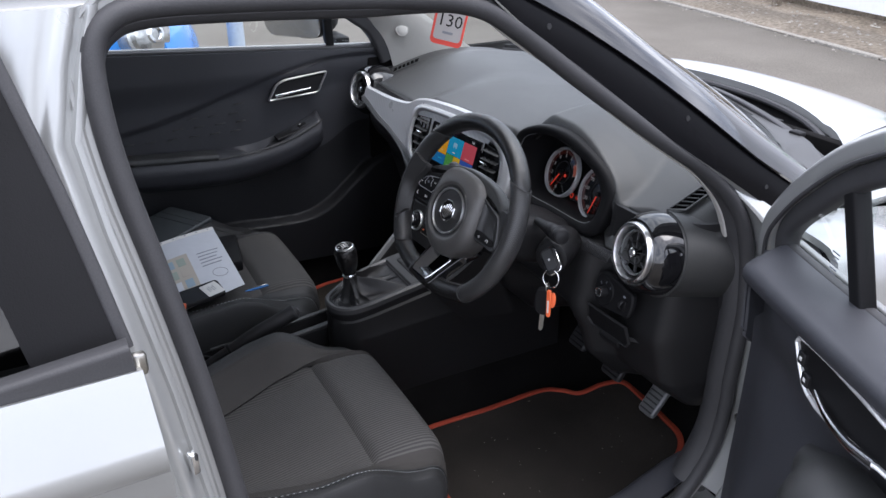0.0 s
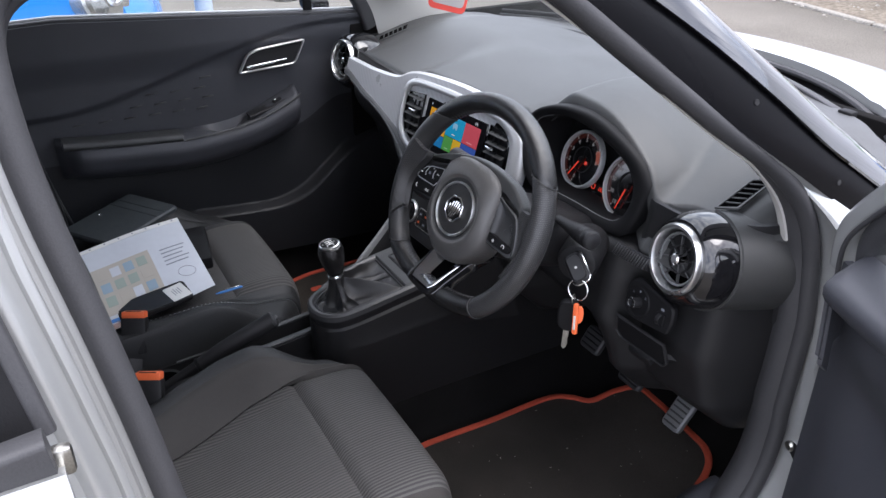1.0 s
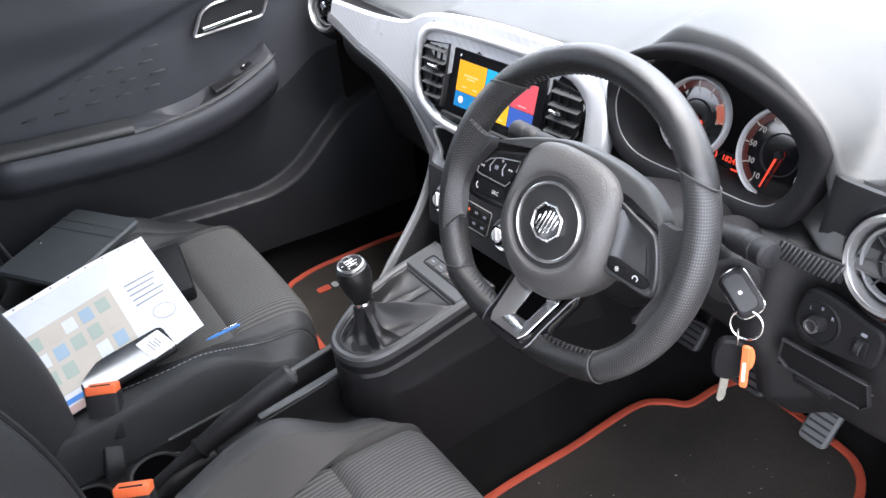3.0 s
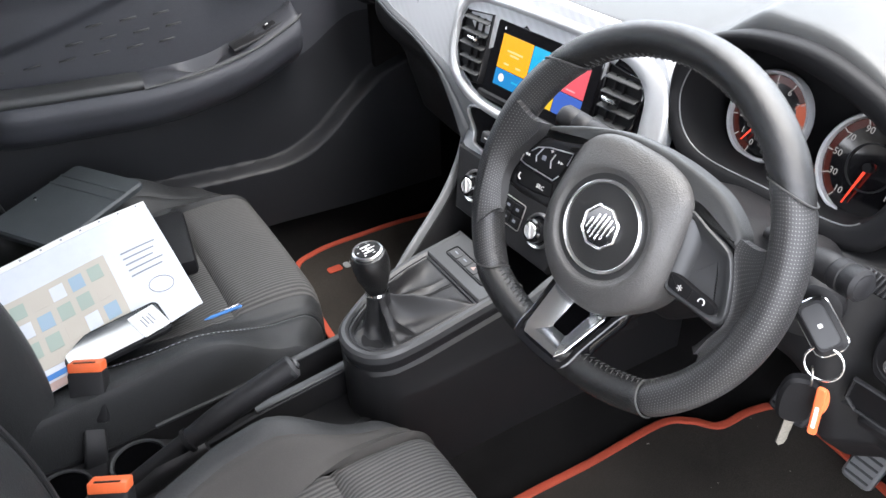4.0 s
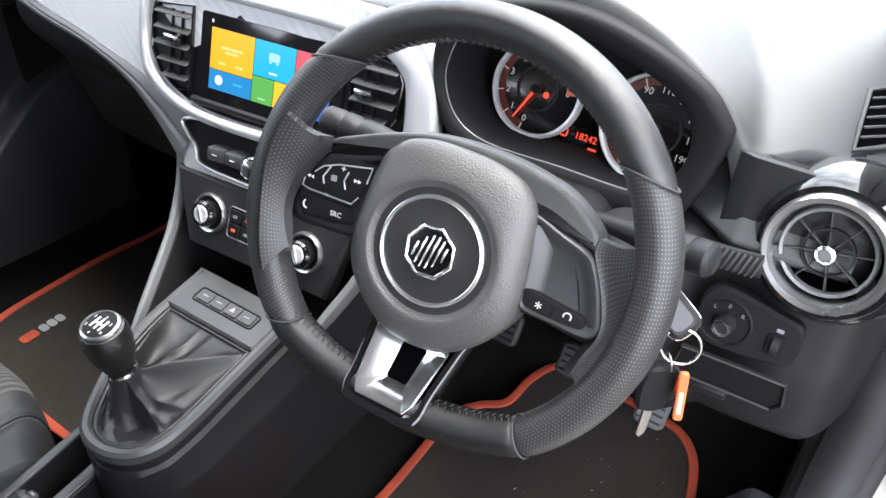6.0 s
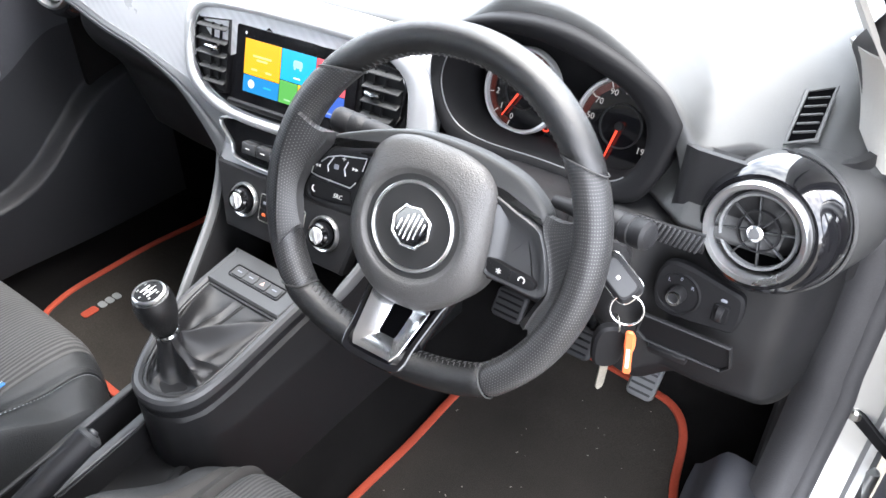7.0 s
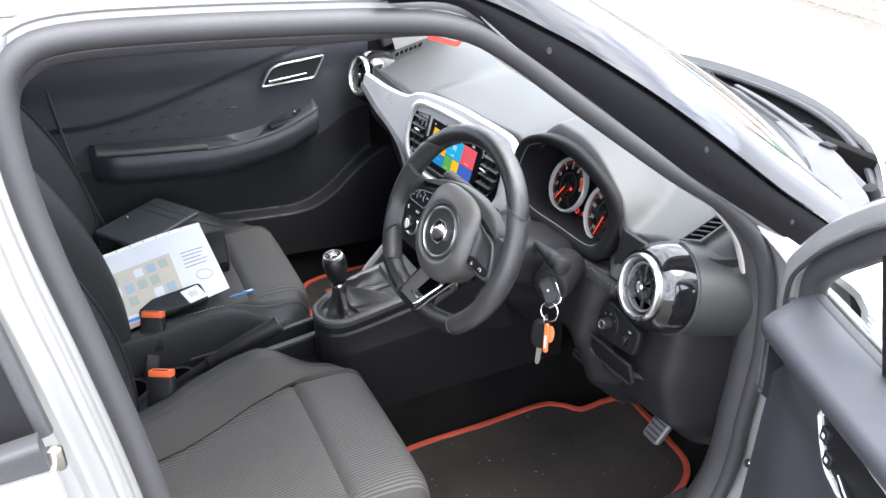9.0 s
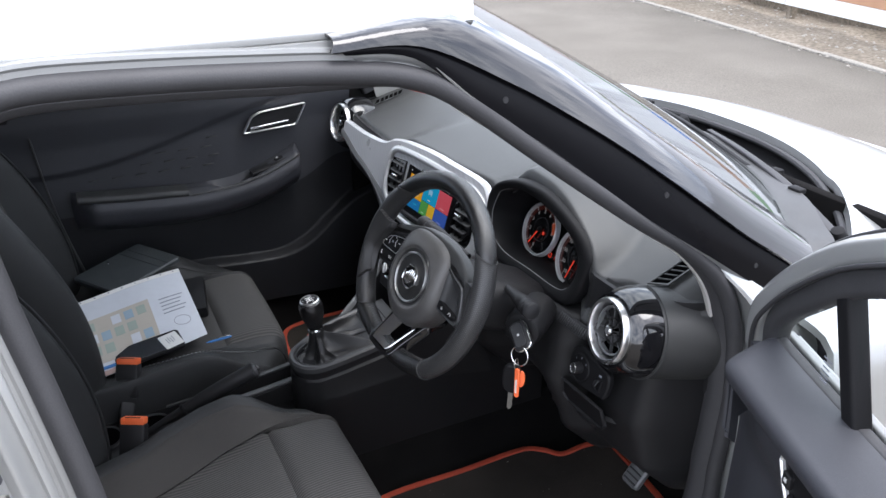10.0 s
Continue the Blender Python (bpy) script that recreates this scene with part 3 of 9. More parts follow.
def hinge_pillar():
    """Inner finisher beside the dashboard, painted pillar outside the seal, and the door's hardware on it."""
    front = [p for p in loop_at(0.0, n=220) if p.y > 0.12 and p.z > 0.42]
    front.sort(key=lambda p: -p.z)
    n = len(front) - 1
    def band(u, v):
        p = front[int(round(u * n))]
        k = smooth((p.y - 0.12) / 0.15)
        return (p.x - 0.006 - 0.050 * v * k, p.y - 0.010 - 0.010 * math.sin(PI * v) + 0.02 * v * v, p.z + 0.004 * math.sin(PI * v) - 0.006 * v * (1 - k))
    roof = [p for p in loop_at(0.0, n=220) if p.z > 1.18]
    roof.sort(key=lambda p: p.y if p.z > 1.30 or p.y > -0.3 else -0.6 - (1.3 - p.z))
    part("roof_finisher", sweep("roof_finisher", [(p.x - 0.012, p.y, p.z - 0.013 * smooth((p.z - 1.18) / 0.10) * smooth((-0.06 - p.y) / 0.22)) for p in roof], circle(0.0125, 10, 0.016), RUBBER, (1, 0, 0.18)), car, "black finisher inside the roof seal")
    part("pillar_finisher", grid("pillar_finisher", band, n, 8, RUBBER, 0.004, angle=60), car, "black finisher inside the door seal")
    foot = [p for p in front if 0.925 < p.z < 1.10]
    nf = len(foot) - 1
    def foot_band(u, v):
        p = foot[int(round(u * nf))]
        k = smooth((p.y - 0.12) / 0.15)
        w = 0.34 + 0.70 * v
        return (p.x - 0.006 - 0.050 * w * k, p.y - 0.015 - 0.010 * math.sin(PI * w) + 0.02 * w * w, p.z + 0.005)
    part("pillar_foot_trim", grid("pillar_foot_trim", foot_band, nf, 6, PILLARTRIM, 0.004, angle=60), car, "pale foot of the inner pillar trim")
    low = [p for p in front if p.z < 1.065]
    m = len(low) - 1
    prof = [(-0.012, 0.004), (0.006, 0.014), (0.030, 0.018), (0.046, 0.020), (0.052, 0.014), (0.062, 0.014), (0.070, 0.030), (0.074, 0.10)]
    def paint(u, v):
        p = low[int(round(u * m))]
        i = v * 7
        a = int(min(i, 6))
        dx = prof[a][0] + (prof[a + 1][0] - prof[a][0]) * (i - a)
        dy = prof[a][1] + (prof[a + 1][1] - prof[a][1]) * (i - a)
        k = smooth((1.055 - p.z) / 0.16)
        return (p.x + dx * (0.08 + 0.92 * k), p.y + dy * (0.2 + 0.8 * k) + 0.004 * math.sin(14 * p.z), p.z)
    part("hinge_pillar", grid("hinge_pillar", paint, m, 28, PAINT, 0.003, angle=30), car, "silver painted hinge pillar")
    for z, s in ((0.745, 1.0), (0.47, 1.0)):
        h = part("hinge", plate("hinge", [tuple(q)[:2] for q in spline([(-0.020, 0.032, 0), (0.014, 0.030, 0), (0.024, 0.008, 0), (0.018, -0.026, 0), (-0.016, -0.030, 0), (-0.024, 0.0, 0)], 24, True)], on(axes((0.793, 0.416, z), (1, 0.1, 0), (-0.1, -1, 0.1))), 0.014, PAINT, 0.004), car, "silver painted door hinge")
        part("hinge_pin", lathe("hinge_pin", [(0, 0.036), (0.008, 0.035), (0.009, 0.03), (0.009, -0.03), (0, -0.03)], pose(0.812, 0.396, z), PAINT, 16), h)
        for dz in (-0.014, 0.014):
            part("hinge_bolt", lathe("hinge_bolt", [(0, 0.005), (0.005, 0.005), (0.0065, 0.003), (0.0065, -0.004)], axes((0.788, 0.400, z + dz), (1, 0, 0), (-0.1, -1, 0.1)), STEEL, 6), h)
    ms = axes((0.755, 0.420, 0.578), (0.89, 0.1, -0.40), (-0.1, -1, 0))
    st = part("check_strap", plate("check_strap", [(-0.020, -0.007), (0.010, -0.010), (0.085, -0.008), (0.085, 0.008), (0.010, 0.010), (-0.020, 0.007)], on(ms @ pose(0, 0, 0.004, 0, -12, 0)), 0.006, DARK, 0.002), car, "black door check strap")
    part("strap_bracket", box("strap_bracket", 0.05, 0.030, 0.012, ms @ Matrix.Translation((-0.004, 0, 0.002)), STEEL, 0.004), st)
    part("strap_bolt", lathe("strap_bolt", [(0, 0.008), (0.006, 0.008), (0.009, 0.005), (0.009, 0.0)], ms @ Matrix.Translation((0.012, 0, 0.010)), STEEL, 14), st, "round steel bolt")


hinge_pillar()

PILLAR_IN = [(-0.185, 1.376), (-0.108, 1.362), (-0.035, 1.305), (0.052, 1.246), (0.14, 1.178), (0.235, 1.108), (0.335, 1.040), (0.40, 0.995), (0.472, 0.947)]
PILLAR_STRIP = [(-0.200, 1.384), (-0.120, 1.374), (-0.045, 1.316), (0.044, 1.257), (0.133, 1.189), (0.230, 1.117), (0.333, 1.048), (0.40, 1.002), (0.477, 0.951)]
PILLAR_STEP = [(-0.215, 1.391), (-0.110, 1.389), (0.004, 1.337), (0.084, 1.291), (0.175, 1.233), (0.275, 1.163), (0.384, 1.083), (0.455, 1.037), (0.536, 0.984)]
PILLAR_GLASS = [(-0.215, 1.404), (-0.06, 1.413), (0.06, 1.360), (0.14, 1.313), (0.24, 1.246), (0.35, 1.175), (0.46, 1.103), (0.53, 1.059), (0.615, 1.006)]


def pillar_sheet(name, a, b, xa, xb, material, bulge=0.0, n=48, m=10, thick=0.004):
    """A skin up the front pillar between two of its lines (y, z); xa and xb give the side position by height."""
    A = spline([(y, z, 0) for y, z in a], n + 1)
    B = spline([(y, z, 0) for y, z in b], n + 1)
    def f(u, v):
        i = int(round(u * n))
        p, q = A[i], B[i]
        c = p.lerp(q, v)
        x = xa(p.y) + (xb(q.y) - xa(p.y)) * v + bulge * math.sin(PI * v)
        lift = bulge * 0.6 * math.sin(PI * v)
        return (x, c.x + lift * 0.55, c.y + lift * 0.8)
    return grid(name, f, n, m, material, thick)


part("pillar_flange", pillar_sheet("pillar_flange", PILLAR_IN, PILLAR_STRIP, lambda z: side_x(z) + 0.004, lambda z: side_x(z) + 0.012, GREYMETAL, 0.002, m=4), car, "thin painted pillar flange")
part("pillar_strip", pillar_sheet("pillar_strip", PILLAR_STRIP, PILLAR_STEP, lambda z: side_x(z) + 0.013, lambda z: side_x(z) + 0.010, PILLARBLACK, 0.003), car, "black sealing strip with screws")
part("pillar_panel", pillar_sheet("pillar_panel", [(y - 0.002, z - 0.002) for y, z in PILLAR_STEP], PILLAR_GLASS, lambda z: side_x(z) + 0.019, lambda z: 0.622, PILLARGLOSS, 0.012, m=14), car, "gloss black front pillar panel")
part("pillar_core", pillar_sheet("pillar_core", [(y - 0.012, z - 0.006) for y, z in PILLAR_IN], PILLAR_GLASS, lambda z: side_x(z) - 0.025, lambda z: 0.60, PILLARTRIM, -0.01, m=6), car, "pale inner pillar trim")
for y, z in ((-0.007, 1.316), (0.238, 1.161), (0.409, 1.026)):
    p = Vector((side_x(z) + 0.014, y, z))
    m = axes(p, (0, 1, 0), (1, 0, 0.19))
    part("screw", lathe("screw", [(0.0, 0.0015), (0.002, 0.0018), (0.0038, 0.0018), (0.0045, 0.0), (0.0045, -0.008)], m, PLASTIC, 12), car)


# the mirrored inner pillar on the far side, with its round speaker cover
def far_pillar():
    edge = spline([(-0.692, 0.366, 0.945), (-0.686, 0.354, 0.985), (-0.683, 0.343, 1.017), (-0.680, 0.325, 1.052), (-0.678, 0.299, 1.084), (-0.675, 0.264, 1.117), (-0.655, 0.10, 1.235), (-0.630, -0.10, 1.370)], 41)
    def f(u, v):
        k = u ** 1.4
        p = edge[int(round(u * 40))].lerp(Vector((-0.665 + 0.09 * k, 0.68 - 0.66 * k, 0.945 + 0.46 * k)), v)
        return (p.x + 0.018 * math.sin(PI * v), p.y, p.z)
    part("far_pillar_trim", grid("far_pillar_trim", f, 40, 14, PILLARTRIM, 0.006), car, "pale grey inner pillar trim")
    m = axes((-0.6405, 0.3755, 1.0650), (0, 1, 0), (0.96, -0.24, 0.12))
    part("tweeter", lathe("tweeter", [(0.0, 0.0075), (0.011, 0.0072), (0.0145, 0.005), (0.0155, 0.0038), (0.017, 0.0042), (0.0195, 0.002), (0.020, -0.01)], m, HEADLINER, 28), car, "round pale tweeter cover")


far_pillar()


def roof_sheet():
    def f(u, v):
        y = -0.030 - 2.3 * v
        hw = 0.628 - 0.04 * v
        x = hw * (-1 + 2 * u)
        t = abs(x) / hw
        z = 1.515 - 0.128 * t ** 3.2 - 0.05 * (1 - smooth(v * 3.5)) * (1 - t ** 2) - 0.015 * v
        return (x, y + 0.28 * (1 - t ** 2.2) * (1 - smooth(v * 2.2)) * 0.55, z)
    return grid("roof_panel", f, 28, 30, PAINT, 0.02)


part("roof_panel", roof_sheet(), car, "silver painted roof panel")


def roof_rail():
    def prof(y):
        return 1.398 - 0.02 * smooth((-0.9 - y) / 1.2)
    P = [(side_x(1.39) + 0.0, y, prof(y)) for y in [-0.05 - 0.115 * k for k in range(20)]]
    part("roof_gutter", sweep("roof_gutter", [(p[0] - 0.018, p[1] - 0.02, p[2] + 0.004) for p in P], rrect(0.012, 0.012, 0.004), GREYMETAL), car, "painted roof gutter")
    def rail(u, v):
        y = -0.150 - 2.04 * u ** 2.2
        top = 1.397 - 0.026 * smooth((y + 0.17) / 0.084) - 0.02 * smooth((-0.9 - y) / 1.2)
        low = 1.374 - 0.02 * smooth((-0.9 - y) / 1.2)
        return (side_x(1.39) - 0.004 + 0.012 * v - 0.004 * math.sin(PI * v), y, top + (low - top) * v)
    part("cant_rail", grid("cant_rail", rail, 60, 10, GREYMETAL, 0.008), car, "painted roof rail above the door")


roof_rail()


def b_pillar():
    """Painted pillar behind the opening, from the sill to the roof."""
    zs = [0.36, 0.5, 0.65, 0.8, 0.95, 1.05, 1.15, 1.25, 1.33, 1.385]
    yf = [(0.36, -0.47), (0.55, -0.515), (0.786, -0.537), (0.949, -0.556), (1.08, -0.577), (1.19, -0.597), (1.27, -0.603), (1.385, -0.56)]
    secs = []
    for z in zs:
        y0 = line_table(yf, z)
        x = side_x(z)
        step = 0.020 + 0.065 * smooth((1.10 - z) / 0.2)
        k = 0.75 * step
        secs.append([(x - 0.03, y0 + 0.004, z), (x + 0.001, y0 + 0.002, z), (x + 0.008, y0 - 0.005, z), (x + 0.009, y0 - 0.010, z), (x + 0.004, y0 - 0.014, z),
                     (x + 0.007, y0 - 0.019, z), (x + 0.017, y0 - 0.024, z), (x + 0.020, y0 - 0.032, z), (x + 0.016, y0 - 0.040, z), (x + 0.3 * k + 0.011, y0 - 0.046, z),
                     (x + 0.9 * k + 0.003, y0 - 0.052, z), (x + k + 0.004, y0 - 0.060, z), (x + k, y0 - 0.075, z), (x + step * 0.8, y0 - 0.11, z), (x - 0.03, y0 - 0.13, z)])
    part("door_pillar", rings("door_pillar", secs, PAINT, True, 50), car, "painted metal pillar between the doors")
    part("striker", box("striker", 0.014, 0.010, 0.030, pose(side_x(0.86) + 0.020, -0.560, 0.86, 0, 0, 20), CHROME, 0.003), car, "steel door striker")
    # inner trim behind the pillar
    secs = []
    for z in zs:
        y0 = line_table(yf, z)
        x = side_x(z) - 0.032
        secs.append([(x, y0 + 0.006, z), (x, y0 - 0.14, z), (x - 0.03, y0 - 0.13, z), (x - 0.03, y0 - 0.02, z)])
    part("pillar_trim", rings("pillar_trim", secs, PLASTIC, True, 28), car)


b_pillar()


def sill():
    P = [(0.735, -0.75, 0.345), (0.735, 0.1, 0.345), (0.735, 0.40, 0.36)]
    part("sill", sweep("sill", spline(P, 16), [(0.075, -0.16), (0.095, -0.08), (0.085, 0.0), (0.04, 0.012), (-0.03, 0.012), (-0.06, -0.01), (-0.06, -0.16)], PAINT), car, "painted door sill")
    def f(u, v):
        y = -0.45 + 0.86 * u
        w = line_table([(-0.45, 0.10), (0.2, 0.10), (0.41, 0.10)], y)
        x = 0.715 - w * v
        z = 0.368 + 0.006 * math.sin(PI * v) - 0.055 * smooth((v - 0.55) / 0.45) + 0.03 * smooth((y - 0.22) / 0.25)
        return (x - 0.02 * smooth((y - 0.2) / 0.2), y, z)
    part("sill_cover", grid("sill_cover", f, 24, 10, DOORTRIM, 0.004), car, "grey plastic sill cover")


sill()


def closing_shell():
    """Floor pan, rear cabin and far side, so that the cabin is closed."""
    part("far_roof_rail", sweep("far_roof_rail", [(-0.66, 0.0, 1.385), (-0.65, -0.5, 1.40), (-0.64, -2.2, 1.37)], rrect(0.05, 0.06, 0.012), HEADLINER), car)
    part("rear_panel", box("rear_panel", 1.36, 0.05, 0.70, pose(0, -2.2, 0.68), PLASTIC, 0.01), car)
    rg = part("rear_window", grid("rear_window", lambda u, v: (-0.58 + 1.16 * u, -2.24 - 0.05 * math.sin(PI * u) + 0.10 * v, 1.02 + 0.36 * v), 8, 6, CLEAR), car, "rear window glass")
    rg.visible_shadow = False
    part("far_pillar", box("far_pillar", 0.07, 0.12, 0.45, pose(-0.69, -0.66, 1.19, 0, 11, 0), PLASTIC, 0.01), car)
    part("far_rear_side", box("far_rear_side", 0.06, 1.5, 0.75, pose(-0.74, -1.44, 0.68), PLASTIC, 0.01), car)
    part("near_rear_side", box("near_rear_side", 0.04, 1.45, 0.62, pose(0.715, -1.46, 0.66), PLASTIC, 0.01), car)
    part("far_body_side", box("far_body_side", 0.06, 2.5, 0.68, pose(-0.82, -0.80, 0.64), PAINT, 0.02), car)
    part("far_footwell_side", box("far_footwell_side", 0.03, 0.75, 0.72, pose(-0.715, 0.66, 0.62), CARPET, 0.005), car)
    part("near_footwell_side", box("near_footwell_side", 0.03, 0.50, 0.58, pose(0.700, 0.70, 0.56), CARPET, 0.005), car)
    part("bulkhead", box("bulkhead", 1.44, 0.03, 0.72, pose(0, 0.90, 0.60), CARPET, 0.005), car)
    for sx, yy in ((-1, 1.25), (1, 1.25), (-1, -1.25), (1, -1.25)):
        wheel_parts(car, (sx * 0.76, yy + 0.1, 0.3))
    def hl(u, v):
        x, y = -0.58 + 1.16 * u, 0.02 - 2.15 * v
        return (x, y - 0.1 * (2 * u - 1) ** 2, 1.455 - 0.07 * abs(2 * u - 1) ** 3 - 0.04 * (1 - smooth(v * 4)))
    part("roof_lining", grid("roof_lining", hl, 12, 12, HEADLINER, 0.008), car, "pale grey roof lining")


closing_shell()


def rear_door():
    d = thing("rear_door", "closed silver rear door with dark tinted window", "car door", at=(0.82, -1.0, 0.9))
    def edge(z):
        return line_table([(0.36, -0.575), (0.80, -0.588), (0.95, -0.594), (1.05, -0.600), (1.36, -0.685)], z)
    def f(u, v):
        z = 0.36 + 0.688 * v
        y = edge(z) - (1.0 + 0.0) * u
        x = 0.860 - 0.034 * max(0.0, (z - 0.966) / 0.082) + 0.006 * math.sin(PI * u) - 0.016 * smooth((0.966 - z) / 0.016) - 0.05 * smooth((0.966 - z) / 0.24) - 0.02 * smooth((0.6 - z) / 0.2)
        return (x, y, z)
    part("outer_panel", grid("outer_panel", f, 16, 130, PAINT, 0.025), d, "silver painted door skin")
    # waist rail and black window surround
    P = [(0.830, -0.606 - 0.08 * k, 1.066 - 0.008 * k) for k in range(13)]
    part("waist_rail", sweep("waist_rail", P, rrect(0.024, 0.036, 0.006), RUBBER), d, "black waist seal")
    def pil(u, v):
        z = 1.05 + 0.335 * v
        y = line_table([(1.05, -0.610), (1.20, -0.638), (1.39, -0.68)], z) - 0.088 * u
        return (side_x(z) + 0.065 - 0.03 * v + 0.004 * math.sin(PI * u), y, z)
    part("window_pillar_panel", grid("window_pillar_panel", pil, 6, 12, DARK, 0.012), d, "matt black window pillar panel")
    rim = [(1.05, -0.607), (1.20, -0.634), (1.385, -0.676)]
    part("window_edge", sweep("window_edge", spline([(side_x(z) + 0.072 - 0.03 * (z - 1.05) / 0.33, y, z) for z, y in rim], 12), rrect(0.014, 0.016, 0.004), RUBBER, (1, 0, 0)), d)
    def gl(u, v):
        z = 1.05 + 0.325 * v
        y = line_table([(1.05, -0.694), (1.20, -0.724), (1.39, -0.766)], z) - 0.8 * u
        return (side_x(z) + 0.057 - 0.03 * v, y, z)
    w = part("window", grid("window", gl, 6, 6, TINT, 0.004), d, "dark tinted window glass")
    part("corner_cap", box("corner_cap", 0.012, 0.016, 0.026, pose(0.822, -0.600, 1.050, 0, 0, 0), STEEL, 0.004), d, "grey corner cap on the waist seal")


rear_door()


# ---------------------------------------------------------------- windscreen, bonnet, wipers
def screen_edge_bottom(x):
    return Vector((x, 0.940 - 0.72 * abs(x) ** 2.2, 0.945 + 0.004 * (abs(x) / 0.66) ** 2))


def screen_edge_top(x):
    return Vector((x, 0.070 - 0.24 * abs(x) ** 2.2, 1.425 - 0.055 * (abs(x) / 0.6) ** 2.6))


def windscreen():
    def f(u, v):
        s = -1 + 2 * u
        a, b = screen_edge_bottom(s * 0.665), screen_edge_top(s * 0.585)
        p = a.lerp(b, v)
        return p + Vector((0, 0.45, 0.75)).normalized() * (0.010 * (1 - abs(s) ** 3) + 0.004) * math.sin(PI * v)
    me = grid("windscreen", f, 24, 12, SCREEN_GLASS)
    ob = part("windscreen", me, car, "clear curved windscreen")
    ob.visible_shadow = False
    for s in (-1, 1):
        P = [f(0.5 + 0.5 * s, k / 20) + Vector((0.006 * s, 0, 0.004)) for k in range(21)]
        part("windscreen_edge", sweep("windscreen_edge", P, rrect(0.012, 0.006, 0.002), GREYSATIN if s > 0 else RUBBER, (0, 0.5, 0.8)), car, "grey windscreen edge strip")
    P = [f(k / 24, 0.0) + Vector((0, -0.004, 0.002)) for k in range(25)]
    part("windscreen_base_seal", sweep("windscreen_base_seal", P, rrect(0.03, 0.008, 0.003), DARK), car)
    P = [f(0.13 + 0.74 * k / 24, 1.0) - Vector((0, 0.02, -0.004)) for k in range(25)]
    part("windscreen_top_band", sweep("windscreen_top_band", P, rrect(0.03, 0.006, 0.002), DARK), car)


windscreen()


def bonnet():
    def rear(x):
        return 1.088 - 0.907 * abs(x) ** 2.3
    def f(u, v):
        s = -1 + 2 * u
        x = s * (0.70 - 0.06 * v)
        y0 = rear(x)
        y = y0 + (1.93 - 0.25 * abs(s) ** 3 - y0) * v
        z = 0.968 - 0.045 * abs(s) ** 3 - 0.33 * v ** 1.6 + 0.012 * smooth((abs(s) - 0.55) / 0.1) * (1 - smooth((abs(s) - 0.75) / 0.2)) + 0.02 * smooth(v * 6) * 0.6
        return (x, y, z)
    part("bonnet", grid("bonnet", f, 36, 26, PAINT, 0.02), car, "silver painted bonnet")
    def wing(u, v):
        y = 0.46 + 1.39 * u
        x = 0.70 + 0.17 * (v + 0.25 * v * (1 - v)) - 0.05 * u * u
        z = 0.945 - 0.02 * smooth(u * 5) - 0.29 * u ** 1.5 - 0.02 * v * v - 0.27 * v ** 14
        return (x, y, z)
    for s in (1, -1):
        part("front_wing", grid("front_wing", lambda u, v: (s * wing(u, v)[0], wing(u, v)[1], wing(u, v)[2]), 14, 10, PAINT, 0.012), car, "silver painted front wing")
    def nose(u, v):
        s = -1 + 2 * u
        return (s * 0.78, 1.90 - 0.28 * abs(s) ** 3 + 0.10 * math.sin(PI * v), 0.74 - 0.48 * v)
    part("front_bumper", grid("front_bumper", nose, 16, 8, PAINT, 0.02), car)
    def cowl(u, v):
        s = -1 + 2 * u
        x = s * 0.69
        a = screen_edge_bottom(x * 0.96) + Vector((0, -0.03, -0.012))
        b = Vector((x, rear(x) + 0.03, 0.925 - 0.02 * s * s))
        p = a.lerp(b, v)
        p.z += -0.02 * math.sin(PI * v)
        return p
    part("cowl", grid("cowl", cowl, 30, 6, DARK, 0.006), car, "black plastic scuttle panel under the wipers")
    part("scuttle_edge", sweep("scuttle_edge", [(x / 20 * 0.68, rear(x / 20 * 0.68) - 0.012, 0.945 - 0.03 * abs(x / 20) ** 3) for x in range(-20, 21)], circle(0.008, 8), RUBBER), car)


bonnet()


def wiper(pivot, tip, blade_a, blade_b):
    w = thing("windscreen_wiper", "black metal windscreen wiper resting at the screen's foot", "wiper", "windscreen wipers", at=pivot)
    P = spline([Vector(pivot), Vector(pivot).lerp(Vector(tip), 0.35) + Vector((0, 0, 0.022)), Vector(pivot).lerp(Vector(tip), 0.7) + Vector((0, 0, 0.022)), Vector(tip) + Vector((0, 0, 0.01))], 18)
    part("arm", sweep("arm", P, rrect(0.018, 0.009, 0.003), RUBBER, scale=lambda k: 1.15 - 0.45 * k), w, "black wiper arm")
    B = spline([Vector(blade_a), Vector(blade_a).lerp(Vector(blade_b), 0.5) + Vector((0, 0.01, 0.012)), Vector(blade_b)], 14)
    bl = part("blade", sweep("blade", B, rrect(0.012, 0.014, 0.003), DARK), w)
    part("blade_rubber", sweep("blade_rubber", [p + Vector((0, -0.008, -0.009)) for p in B], rrect(0.006, 0.010, 0.001), RUBBER), bl)
    part("pivot_cap", lathe("pivot_cap", [(0, 0.022), (0.012, 0.02), (0.017, 0.006), (0.018, -0.02)], axes(pivot, (1, 0, 0), (0, -0.4, 0.9)), DARK, 18), w, "black pivot cap")
    part("knuckle", box("knuckle", 0.03, 0.022, 0.012, Matrix.Translation(Vector(pivot).lerp(Vector(tip), 0.28) + Vector((0, 0, 0.028))), DARK, 0.003), w)


